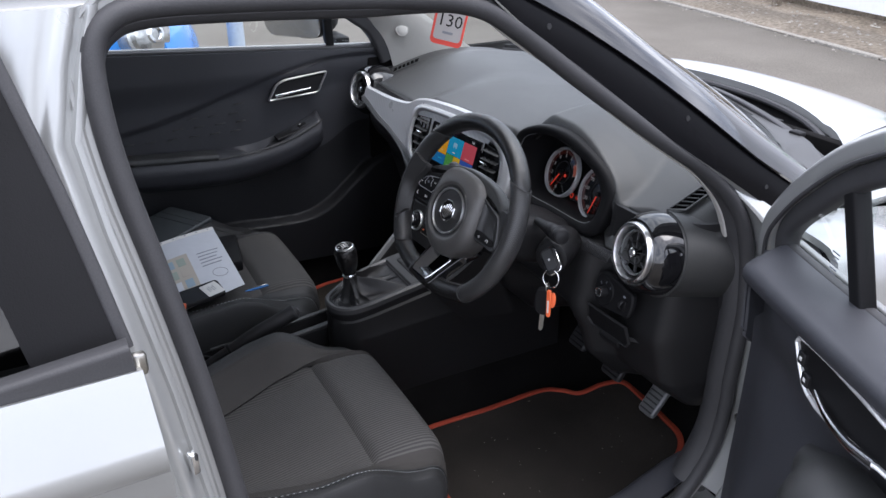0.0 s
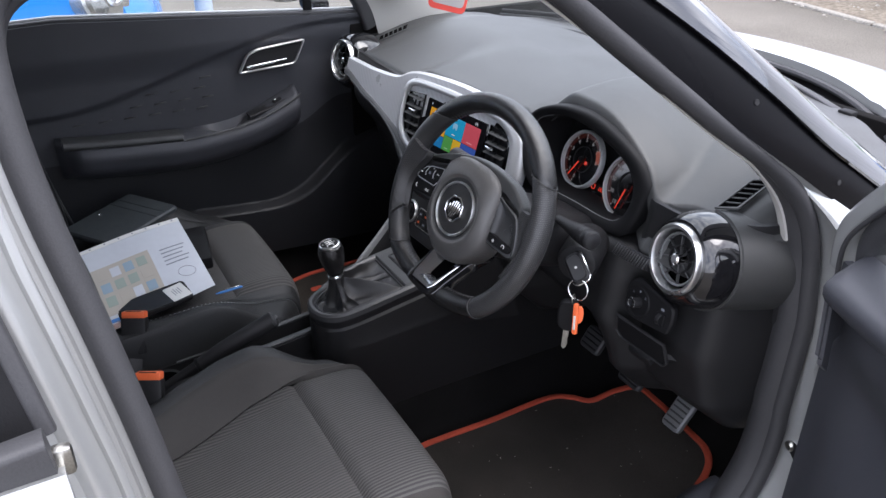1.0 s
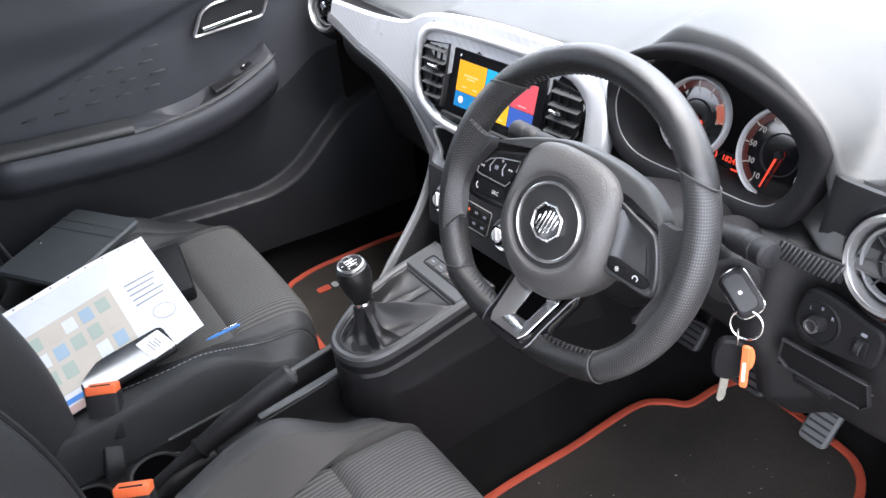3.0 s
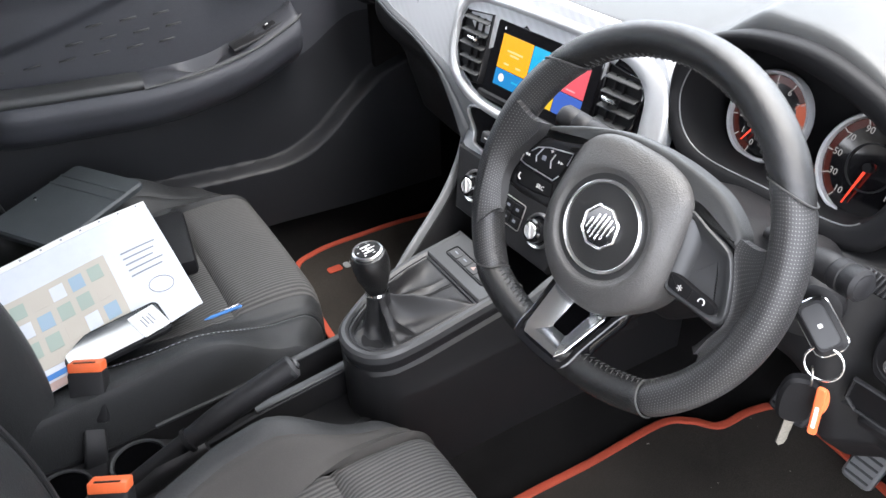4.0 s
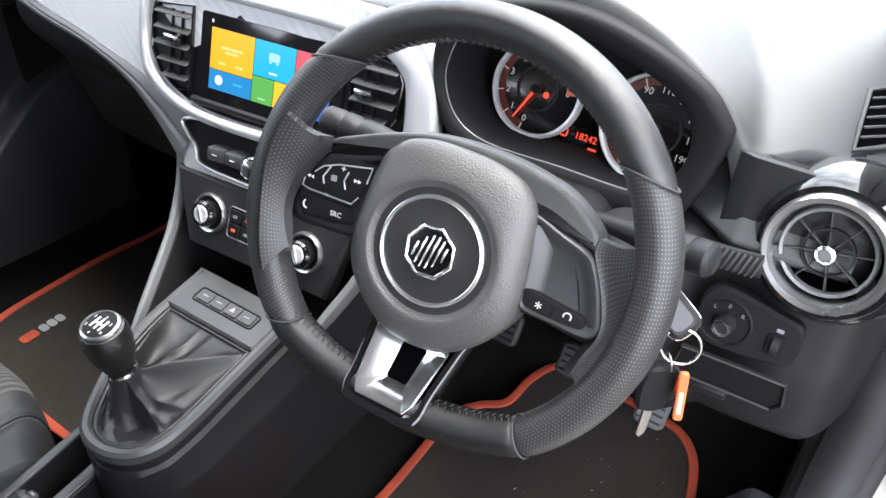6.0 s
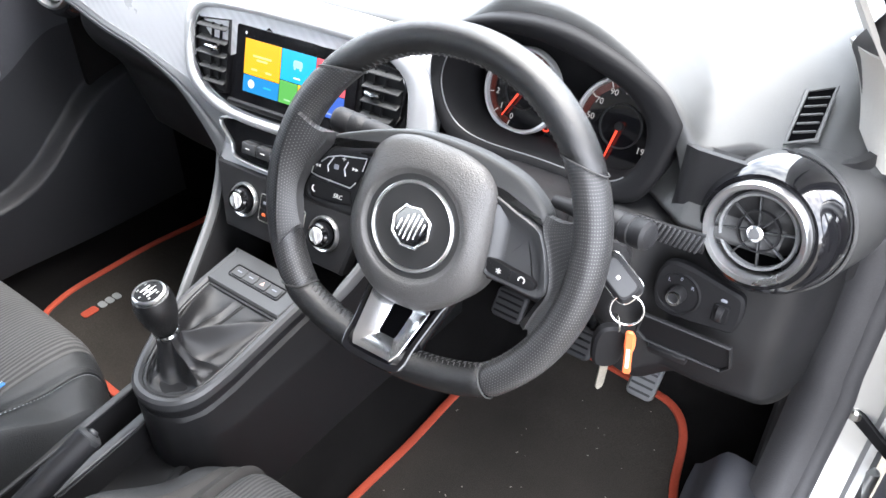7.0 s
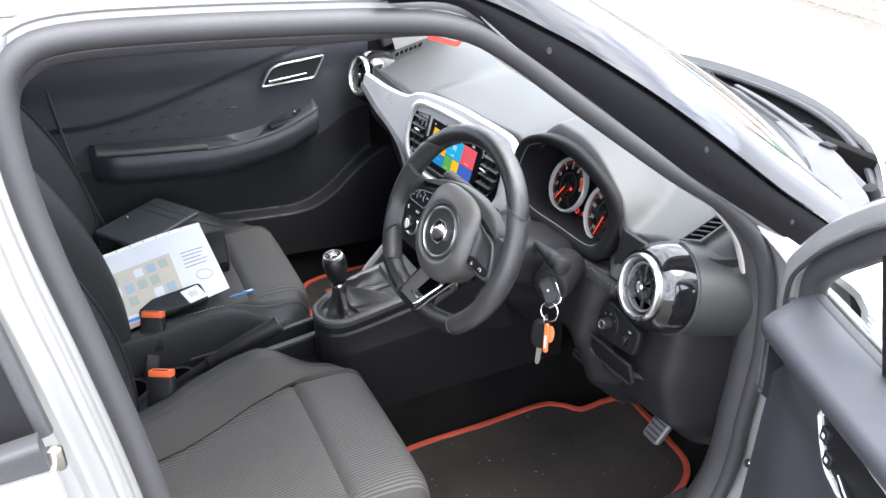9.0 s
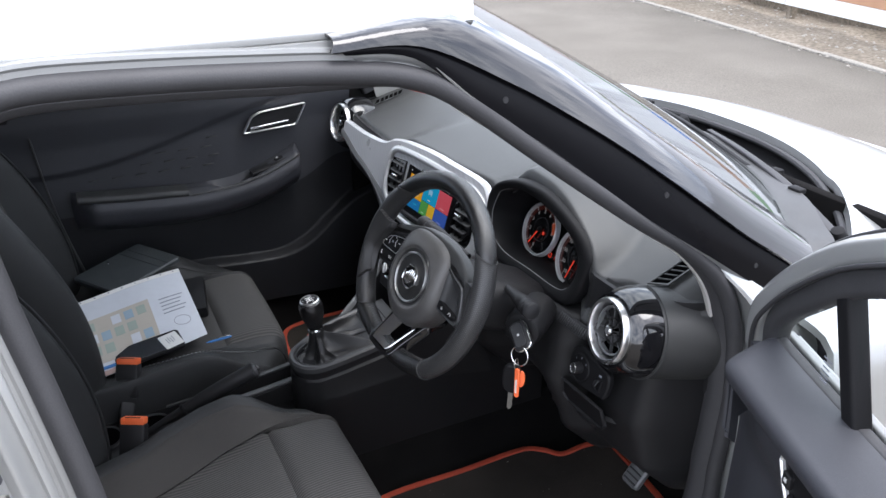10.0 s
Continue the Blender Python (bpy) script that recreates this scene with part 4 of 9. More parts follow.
wiper((0.605, 0.765, 0.945), (0.07, 0.945, 0.968), (0.300, 0.842, 0.972), (-0.33, 0.985, 0.972))
wiper((-0.10, 1.02, 0.940), (-0.50, 0.90, 0.965), (-0.20, 0.965, 0.968), (-0.62, 0.73, 0.985))
nozzle = tagged(new("washer_nozzle", box("washer_nozzle", 0.028, 0.022, 0.018, pose(0.29, 0.945, 0.942), DARK, 0.005)), "small black washer nozzle on the scuttle", "washer nozzle")


# ---------------------------------------------------------------- driver's door, standing open
DOOR_D = Vector((0.932, -0.362, 0)).normalized()
DOOR_N = Vector((-0.362, -0.932, 0)).normalized()
DOOR_O = Vector((0.802, 0.356, 0))


def door_at(u, v, z):
    """A place on the open door: u from its hinges, v towards the cabin side, z up."""
    return DOOR_O + DOOR_D * u + DOOR_N * v + Vector((0, 0, z))


def front_door():
    d = thing("front_door", "open driver's door with charcoal inner trim", "car door", at=tuple(door_at(0.4, 0, 0.7)))
    def skin(u, v):
        z = 0.36 + 0.59 * v
        return door_at(0.0 + 0.94 * u, -0.055 - 0.05 * math.sin(PI * v) ** 0.7, z)
    part("outer_skin", grid("outer_skin", skin, 8, 14, PAINT, 0.01), d, "silver painted outer skin")
    def shell(u, v):
        z = 0.36 + 0.575 * v
        return door_at(0.050 + 0.895 * u, 0.0, z)
    part("inner_shell", grid("inner_shell", shell, 4, 6, GREYMETAL, 0.05), d, "painted door shell")
    def trim(u, v):
        z = 0.38 + 0.585 * v
        uu = 0.024 + 0.906 * u
        bulge = 0.040 + 0.018 * smooth((z - 0.80) / 0.1) + 0.03 * smooth((0.70 - z) / 0.25) * smooth(uu / 0.1)
        bulge -= 0.028 * math.exp(-((z - 0.79) / 0.075) ** 2) * smooth((uu - 0.05) / 0.1)
        bulge *= smooth(u * 7) * 0.62 + 0.38
        bulge *= 0.35 + 0.65 * smooth((1 - u) * 14)
        return door_at(uu, bulge, z)
    part("inner_trim", grid("inner_trim", trim, 60, 60, DOORTRIM, 0.012), d, "charcoal grained door trim")
    def cap(u, v):
        pts = [(0.004, 0.980), (0.030, 0.979), (0.064, 0.975), (0.077, 0.971), (0.081, 0.965), (0.079, 0.953), (0.060, 0.935)]
        i = v * 6
        k = int(min(i, 5))
        pv = pts[k][0] + (pts[k + 1][0] - pts[k][0]) * (i - k)
        pz = pts[k][1] + (pts[k + 1][1] - pts[k][1]) * (i - k)
        u0 = 0.050 + 0.50 * pv
        uu = u0 + (0.912 - u0) * max(0.0, u - 0.06) / 0.94
        turn = 1 - smooth(u / 0.06)
        return door_at(uu - 0.006 * (1 - turn), pv * (1 - 0.10 * turn), pz - 0.10 * turn * turn + 0.012 * smooth((uu - 0.1) / 0.5))
    part("trim_cap", grid("trim_cap", cap, 60, 18, DOORTRIM, 0.006), d, "soft grey top pad of the door")
    # armrest with pull cup
    def arm(u, v):
        uu = 0.285 + 0.55 * u
        a = -0.4 + v * (PI + 0.4)
        e = smooth(u * 7 + 0.02)
        return door_at(uu + 0.03 * v * (1 - e), 0.062 + 0.07 * math.sin(a) * (0.25 + 0.75 * e), 0.765 + 0.055 * math.cos(a) * (0.55 + 0.45 * e))
    part("armrest", grid("armrest", arm, 20, 10, SOFT, 0.006), d, "padded grey door armrest")
    # handle recess with chrome surround
    m = axes(door_at(0.326, 0.058, 0.901), DOOR_D, DOOR_N)
    poly = [(-0.106, 0.024), (-0.103, 0.033), (-0.095, 0.038), (-0.06, 0.041), (-0.02, 0.042), (0.043, 0.040), (0.11, 0.036), (0.135, 0.026), (0.146, 0.008), (0.142, -0.010), (0.128, -0.022), (0.07, -0.029), (0.01, -0.038), (-0.035, -0.037), (-0.060, -0.031), (-0.072, -0.024), (-0.090, -0.002)][::-1]
    h = part("handle_surround", frame_plate("handle_surround", poly, 0.006, on(m), 0.012, BRIGHTTRIM, 0.002), d, "satin chrome handle surround")
    part("handle_recess", plate("handle_recess", inset(poly, 0.004), on(m), 0.006, DARK, 0.001), h)
    part("handle_lever", sweep("handle_lever", spline([m @ Vector(p) for p in ((-0.040, -0.014, 0.010), (0.0, -0.022, 0.016), (0.05, -0.024, 0.018), (0.098, -0.018, 0.014))], 16), rrect(0.012, 0.009, 0.003), CHROME, DOOR_N, scale=lambda k: 0.6 + 0.6 * k), h, "chrome pull lever")
    for k, (a, b) in enumerate(((-0.083, 0.010), (-0.066, -0.013))):
        bt = part("lock_button", plate("lock_button", [(x + a, y + b) for x, y in rrect(0.017, 0.020, 0.003)], on(m @ Matrix.Translation((0, 0, 0.006))), 0.006, PLASTIC), h, "black lock button")
        part("lock_symbol", plate("lock_symbol", [(x + a, y + b) for x, y in rrect(0.006, 0.006, 0.001)], on(m @ Matrix.Translation((0, 0, 0.012))), 0.0006, WHITE), bt)
    # window frame: quarter light, divider, sloping front edge
    run = [(-0.014, 0.935), (-0.010, 0.985), (0.018, 1.030), (0.092, 1.106), (0.205, 1.192), (0.40, 1.290), (0.54, 1.336), (0.80, 1.346), (0.95, 1.33), (0.945, 1.15), (0.92, 0.985)]
    inn = [(0.036, 0.960), (0.037, 0.995), (0.058, 1.030), (0.112, 1.080), (0.212, 1.157), (0.40, 1.250), (0.54, 1.296), (0.80, 1.306), (0.91, 1.29), (0.905, 1.15), (0.88, 0.985)]
    lean = lambda z: 0.10 * (z - 0.985)
    def line_on_door(pts, v):
        return [door_at(u, v + lean(z), z) for u, z in [tuple(p)[:2] for p in spline([(a, b, 0) for a, b in pts], 70)]]
    part("window_frame", sweep("window_frame", line_on_door(run, -0.012), rrect(0.036, 0.044, 0.012, 5), PAINT, tuple(DOOR_N)), d, "silver painted window frame")
    part("frame_lip", sweep("frame_lip", line_on_door([(a + 0.014, b - 0.010) for a, b in run], 0.013), rrect(0.006, 0.006, 0.002), RUBBER, tuple(DOOR_N)), d)
    part("frame_rubber", sweep("frame_rubber", line_on_door(inn, -0.006), rrect(0.034, 0.030, 0.010, 4), RUBBER, tuple(DOOR_N)), d, "black rubber round the window")
    part("outer_lip", sweep("outer_lip", line_on_door([(a - 0.016, b + 0.014) for a, b in run], -0.024)[:54], rrect(0.006, 0.022, 0.002), RUBBER, tuple(DOOR_N)), d)
    part("divider", sweep("divider", [door_at(0.246, -0.004, 0.97), door_at(0.184, 0.010, 1.15)], rrect(0.026, 0.026, 0.005), DARK, tuple(DOOR_N)), d, "black quarter-light divider")
    wr = [door_at(0.05 + 0.85 * k / 10, -0.004, 0.979 + 0.012 * smooth((0.085 * k - 0.05) / 0.5)) for k in range(11)]
    part("waist_seal", sweep("waist_seal", wr, rrect(0.018, 0.016, 0.004), RUBBER), d)
    def q(u, v):
        uu = 0.235 - 0.19 * u
        zt = line_table([(0.0, 1.0), (0.16, 1.12), (0.24, 1.18)], uu)
        return door_at(uu, 0.0 + 0.01 * v, 0.972 + (zt - 0.972) * v)
    part("outer_waist_strip", sweep("outer_waist_strip", [door_at(0.03 + 0.88 * k / 10, -0.030, 0.972 + 0.010 * smooth((0.088 * k - 0.05) / 0.5)) for k in range(11)], rrect(0.014, 0.018, 0.004), GREYMETAL), d, "grey waist strip outside the glass")
    ql = part("quarter_light", grid("quarter_light", q, 3, 3, CLEAR), d, "clear quarter light")
    ql.visible_shadow = False
    m = axes(door_at(0.175, 0.006, 1.020), DOOR_D, DOOR_N)
    for k in range(6):
        part("etched_mark", plate("etched_mark", [(x, y + 0.012 - 0.006 * k) for x, y in rrect(0.018 - 0.002 * (k % 3), 0.0022, 0.0005)], on(m), 0.0004, INK, 0.0001), ql)
    # speaker grille and pocket low on the door
    m = axes(door_at(0.28, 0.075, 0.56), DOOR_D, DOOR_N)
    part("speaker_cover", lathe("speaker_cover", [(0, 0.008), (0.075, 0.01), (0.085, 0.006), (0.09, -0.02)], m, PLASTIC, 32), d, "round black speaker cover")
    # outside mirror
    mc = door_at(0.36, -0.165, 1.035)
    mm = Matrix.Translation(mc) @ Matrix.Rotation(math.atan2(DOOR_D.y, DOOR_D.x), 4, "Z")
    bm = bmesh.new()
    bmesh.ops.create_icosphere(bm, subdivisions=3, radius=1)
    bmesh.ops.scale(bm, vec=(0.135, 0.14, 0.10), verts=bm.verts)
    for v in bm.verts:
        if v.co.x > 0.085:
            v.co.x = 0.085
    bm.transform(mm)
    me = bpy.data.meshes.new("mirror_housing")
    bm.to_mesh(me)
    bm.free()
    me.materials.append(PAINT)
    mi = part("mirror_housing", finish(me), d, "silver door mirror housing")
    part("mirror_glass", plate("mirror_glass", rrect(0.19, 0.13, 0.04), on(axes(mc + DOOR_D * 0.086, DOOR_N, DOOR_D)), 0.003, CHROME), mi)
    part("mirror_foot", sweep("mirror_foot", [door_at(0.30, -0.04, 0.975), door_at(0.34, -0.10, 0.99)], rrect(0.05, 0.03, 0.008), PAINT), mi)


front_door()


# ---------------------------------------------------------------- passenger's door, shut
def passenger_door():
    d = thing("passenger_door", "closed passenger door with charcoal inner trim", "car door", at=(-0.72, -0.1, 0.7))
    def belt(y):
        return line_table([(-0.6, 1.055), (-0.45, 1.060), (0.31, 1.008), (0.40, 1.0)], y)
    ledge = [(p.x, p.y) for p in spline([(-0.70, 0.532, 0), (-0.45, 0.530, 0), (-0.2, 0.522, 0), (-0.06, 0.512, 0), (0.04, 0.512, 0), (0.12, 0.543, 0), (0.21, 0.612, 0), (0.30, 0.668, 0), (0.45, 0.70, 0)], 60)]
    # height below which the trim takes the shade-darkened colour
    def split(y):
        return 0.715 + 0.07 * smooth((y - 0.10) / 0.16)
    def trim_at(y, z):
        x = -0.715 + 0.012 * smooth((z - 0.90) / 0.08)
        # upper wedge: a crease that falls towards the rear
        crease = 0.985 - 0.16 * smooth((0.22 - y) / 0.75)
        x += 0.010 * smooth((z - crease) / 0.02)
        # lower pocket and swell
        x += 0.040 * smooth((line_table(ledge, y) - z) / 0.016) + 0.02 * smooth((0.70 - z) / 0.2) * smooth((y + 0.05) / 0.3)
        return (x, y, z)
    def upper(u, v):
        y = -0.66 + 1.08 * u
        return trim_at(y, split(y) + (belt(y) - split(y)) * v)
    def lower(u, v):
        y = -0.66 + 1.08 * u
        return trim_at(y, 0.36 + (split(y) - 0.36) * v)
    part("inner_trim", grid("inner_trim", upper, 110, 80, DOORTRIM, 0.015), d, "charcoal grained door trim")
    part("lower_trim", grid("lower_trim", lower, 110, 110, DOORSHADE, 0.015), d, "charcoal lower door trim with pocket ledge, coloured darker for shade")
    # armrest: pad at the rear, switch panel and pull cup at the front
    pts = [(-0.50, 0.765), (-0.40, 0.752), (-0.21, 0.738), (-0.10, 0.745), (0.0, 0.765), (0.085, 0.800), (0.108, 0.815)]
    def arm(u, v):
        y, z = (lambda p: (p.x, p.y))(spline([(a, b, 0) for a, b in pts], 41)[int(round(u * 40))])
        prof = [(-0.712, 0.016), (-0.675, 0.018), (-0.648, 0.010), (-0.640, -0.010), (-0.648, -0.045), (-0.675, -0.070), (-0.712, -0.080)]
        k = v * 6
        a = int(min(k, 5))
        px = prof[a][0] + (prof[a + 1][0] - prof[a][0]) * (k - a)
        pz = prof[a][1] + (prof[a + 1][1] - prof[a][1]) * (k - a)
        end = smooth(u * 10) * smooth((1 - u) * 9)
        px = -0.712 + (px + 0.712) * (0.15 + 0.85 * end)
        cup = 0.03 * math.exp(-((y + 0.085) / 0.055) ** 2) * (1 if v < 0.3 else 0) * (1 if v > 0.02 else 0)
        return (px, y, z + pz - cup)
    part("armrest", grid("armrest", arm, 40, 18, DOORTRIM, 0.006), d, "charcoal armrest with pull cup")
    pad = [(-0.49, 0.782), (-0.40, 0.772), (-0.30, 0.764), (-0.212, 0.757)]
    P = spline([(-0.672, a, b) for a, b in pad], 20)
    part("arm_pad", sweep("arm_pad", P, rrect(0.064, 0.020, 0.009), SOFT), d, "soft grey armrest pad")
    ln = spline([(-0.640, a, b + 0.014) for a, b in pts[2:]], 24)
    part("arm_piping", sweep("arm_piping", ln, circle(0.0022, 6), SOFT), d)
    sw = part("switch_panel", sweep("switch_panel", spline([(-0.676, -0.03, 0.778), (-0.676, 0.03, 0.794), (-0.678, 0.085, 0.816)], 10), rrect(0.04, 0.008, 0.003), PLASTIC), d)
    part("window_switch", box("window_switch", 0.018, 0.026, 0.010, pose(-0.676, 0.052, 0.806, 20, 0, 0), DARK, 0.003), sw, "black window switch")
    part("switch_mark", box("switch_mark", 0.003, 0.006, 0.002, pose(-0.676, 0.046, 0.811, 20, 0, 0), WHITE, 0.0005, 1), sw)
    # chrome-ringed handle
    m = axes((-0.694, 0.056, 0.925), (0, 1, 0.035), (1, 0, 0.08))
    poly = round_poly([(-0.100, -0.034), (-0.068, 0.014), (-0.040, 0.024), (0.096, 0.031), (0.058, -0.031)][::-1], 0.012)
    h = part("handle_surround", frame_plate("handle_surround", poly, 0.0050, on(m), 0.011, SATIN, 0.002), d, "chrome handle surround")
    part("handle_recess", plate("handle_recess", inset(poly, 0.004), on(m), 0.005, DARK, 0.001), h)
    part("handle_lever", sweep("handle_lever", spline([m @ Vector(p) for p in ((-0.074, -0.020, 0.008), (-0.04, -0.017, 0.011), (0.034, -0.013, 0.010))], 12), rrect(0.006, 0.009, 0.002), CHROME, (1, 0, 0), scale=lambda k: 1.5 - 0.7 * k), h, "chrome pull lever")
    # raised dash marks pressed into the trim
    for r in range(6):
        for c in range(6):
            y = -0.44 + 0.060 * c + 0.018 * (r % 2)
            z = 0.810 + 0.026 * r
            if z < 0.955 - 0.16 * smooth((0.22 - y) / 0.75) + 0.02:
                part("pressed_dash", box("pressed_dash", 0.003, 0.030, 0.004, pose(-0.7085, y, z, 4, 0, 0), SOFT, 0.0012, 1), d)
    part("shut_line", sweep("shut_line", spline([(-0.700, -0.574, 1.0), (-0.700, -0.548, 0.75), (-0.672, -0.503, 0.546)], 16), rrect(0.006, 0.008, 0.002), SOFT, (1, 0, 0)), d)
    # waist line, window and outer parts
    P = [(-0.712, -0.66 + 0.054 * k, belt(-0.66 + 0.054 * k) + 0.002) for k in range(20)]
    part("waist_seal", sweep("waist_seal", P, rrect(0.022, 0.012, 0.004), RUBBER), d)
    P = [(-0.722, -0.66 + 0.054 * k, belt(-0.66 + 0.054 * k) + 0.010) for k in range(20)]
    part("waist_strip", sweep("waist_strip", P, rrect(0.006, 0.006, 0.002), SILVER), d, "thin pale waist strip")
    def gl(u, v):
        y = -0.64 + 0.98 * u
        zt = min(1.37, 1.37 - 0.72 * max(0, y + 0.15))
        z0 = belt(y)
        return (-0.735 + 0.186 * (z0 + (max(zt, z0 + 0.002) - z0) * v - 1.02), y, z0 + (max(zt, z0 + 0.002) - z0) * v)
    w = part("window", grid("window", gl, 20, 6, CLEAR), d, "clear side window")
    w.visible_shadow = False
    part("divider", sweep("divider", [(-0.728, 0.175, 1.01), (-0.712, 0.165, 1.13)], rrect(0.026, 0.018, 0.004), DARK, (1, 0, 0)), d, "black quarter-light divider")
    fr = [(-0.706, 0.346, 0.970), (-0.703, 0.333, 1.003), (-0.700, 0.322, 1.032), (-0.698, 0.305, 1.060), (-0.694, 0.283, 1.085), (-0.690, 0.250, 1.108), (-0.685, 0.10, 1.215), (-0.66, -0.14, 1.365), (-0.655, -0.62, 1.375)]
    part("window_frame", sweep("window_frame", spline(fr, 30), rrect(0.045, 0.045, 0.01), RUBBER, (1, 0, 0)), d, "black window frame")
    # outside mirror
    bm = bmesh.new()
    bmesh.ops.create_icosphere(bm, subdivisions=3, radius=1)
    bmesh.ops.scale(bm, vec=(0.115, 0.06, 0.072), verts=bm.verts)
    bm.transform(pose(-0.965, 0.185, 1.075, 0, 0, 40))
    me = bpy.data.meshes.new("mirror_housing")
    bm.to_mesh(me)
    bm.free()
    me.materials.append(DARK)
    mi = part("mirror_housing", finish(me), d, "black door mirror housing")
    part("mirror_glass", plate("mirror_glass", rrect(0.205, 0.125, 0.035), on(axes((-0.94, 0.125, 1.076), (0.77, 0.62, 0), (0.62, -0.75, -0.25))), 0.004, CHROME), mi)
    part("mirror_foot", box("mirror_foot", 0.12, 0.05, 0.035, pose(-0.82, 0.23, 1.02), DARK, 0.01), mi)
    def skin(u, v):
        return (-0.80 - 0.03 * math.sin(PI * v), -0.66 + 1.08 * u, 0.36 + 0.62 * v)
    part("outer_skin", grid("outer_skin", skin, 4, 8, PAINT, 0.02), d)


passenger_door()

# ---------------------------------------------------------------- dashboard
SWEEP = [(-0.72, 0.06), (-0.57, 0.036), (-0.4, 0.026), (-0.2, 0.022), (0.0, 0.037), (0.18, 0.054), (0.3, 0.056), (0.56, 0.046), (0.72, 0.06)]


def face_y(x, z):
    """The dashboard's rear face leans forward towards its top and sweeps back to the middle."""
    return 0.188 + (z - 0.88) * 0.28 + lerp_table(SWEEP, x)


def on_face(x, z, h):
    """A place on that face, h proud of it."""
    return Vector((x, face_y(x, z) - h * 0.96, z + h * 0.27))


def face_matrix(x, z, h=0.0):
    k = (face_y(x + 0.01, z) - face_y(x - 0.01, z)) / 0.02
    return axes(on_face(x, z, h), (1, k, 0), (k * 0.96, -0.96, 0.27))


dash = thing("dashboard", "grey soft-touch car dashboard with silver trim", "dashboard", at=(0, 0.35, 0.8))


def win(x, a, b, c, d):
    return smooth((x - a) / (b - a)) * (1 - smooth((x - c) / (d - c)))


def pad_front(x):
    """Where the top pad ends towards the cabin."""
    return face_y(x, 0.945) + 0.004 + 0.022 * win(x, 0.16, 0.22, 0.48, 0.56) + 0.012 * win(x, -0.25, -0.2, 0.15, 0.2) + 0.05 * win(x, 0.52, 0.58, 0.7, 0.8) + (0.13 if x > 0 else 0.05) * smooth((abs(x) - 0.655) / 0.07) ** 2


def pad_z(x, y):
    z = 0.936 + 0.072 * smooth((y - 0.19) / 0.34) - 0.030 * smooth((y - 0.55) / 0.3)
    z += 0.040 * win(x, -0.29, -0.17, 0.15, 0.26) * (1 - smooth((y - 0.24) / 0.30))
    z += 0.012 * win(x, -0.60, -0.45, -0.3, -0.2) * (1 - smooth((y - 0.22) / 0.2))
    end = line_table([(0.20, 0.520), (0.29, 0.530), (0.355, 0.512), (0.47, 0.455), (0.56, 0.418), (0.70, 0.37)], y)
    q = max(0.0, min(1.0, (x - end + 0.20) / 0.20))
    z += 0.097 * smooth((x - 0.165) / 0.115) * (1 - q * q) * (1 - smooth((y - 0.28) / 0.40))
    z -= 0.015 * smooth((abs(x) - 0.50) / 0.11)
    z -= (0.040 if x > 0 else 0.018) * smooth((abs(x) - 0.635) / 0.085) * (1 - 0.5 * smooth((y - 0.4) / 0.3))
    return z


def top_pad():
    def f(u, v):
        x = -0.715 + 1.43 * u
        y0 = pad_front(x)
        y1 = 0.93 - 0.62 * abs(x) ** 2.2
        if v < 0.08:
            k = v / 0.08
            a = k * PI / 2
            return (x, y0 + 0.012 * (1 - math.cos(a)) , pad_z(x, y0 + 0.012) - (0.030 + 0.022 * win(x, 0.505, 0.53, 0.58, 0.63)) * (1 - math.sin(a)))
        k = (v - 0.08) / 0.92
        y = y0 + 0.012 + (y1 - y0 - 0.012) * k
        return (x, y, pad_z(x, y))
    part("top_pad", grid("top_pad", f, 150, 70, SOFT, 0.006, angle=60), dash, "grey soft-touch top pad")
    # defroster slot along the windscreen
    P = [(x / 20 * 0.5, 0.79 - 0.4 * abs(x / 20 * 0.5) ** 2.2, pad_z(x / 20 * 0.5, 0.79) + 0.001) for x in range(-20, 21)]
    part("defroster_slot", sweep("defroster_slot", P, rrect(0.022, 0.006, 0.002), DARK), dash)
    # sun sensor
    part("light_sensor", box("light_sensor", 0.035, 0.018, 0.008, pose(0.12, 0.66, pad_z(0.12, 0.66) + 0.002), DARK, 0.003), dash, "small black light sensor")


top_pad()


def side_vent_slots():
    """Slatted demister vents let into both ends of the top pad."""
    for s in (1, -1):
        a, b = Vector((s * 0.6145, 0.332, 0.95)), Vector((s * 0.6065, 0.416, 0.97))
        a.z, b.z = pad_z(a.x, a.y) + 0.001, pad_z(b.x, b.y) + 0.001
        mid = (a + b) / 2
        e1 = (b - a).normalized()
        e2 = Vector((s * 1.0, 0.1, -0.05))
        e2.z = (pad_z(mid.x + e2.x * 0.02, mid.y + e2.y * 0.02) - pad_z(mid.x, mid.y)) / 0.02
        nrm = e1.cross(e2)
        if nrm.z < 0:
            nrm = -nrm
        m = axes(mid + nrm.normalized() * (0.0070 if s > 0 else 0.0035), e1, nrm)
        lean = 0.007 * s
        poly = [(-0.041 + lean, -0.0115), (0.041 + lean, -0.0115), (0.041 - lean, 0.0115), (-0.041 - lean, 0.0115)]
        v = part("demister_vent", frame_plate("demister_vent", inset(poly, -0.006 if s > 0 else -0.002), 0.006 if s > 0 else 0.002, on(m), 0.0025 if s > 0 else 0.001, SOFT), dash, "slatted demister vent")
        # flat black plate paints the dark of the vent's opening
        part("vent_hole", plate("vent_hole", inset(poly, -0.001), on(m), 0.0008, VOID, 0.0003), v)
        for k in range(5):
            c = -0.028 + 0.014 * k
            part("slat", box("slat", 0.0030, 0.023, 0.002, m @ pose(c, 0, 0.0014, 0, 20, 24 * s), SOFT, 0.0006, 1), v)


side_vent_slots()


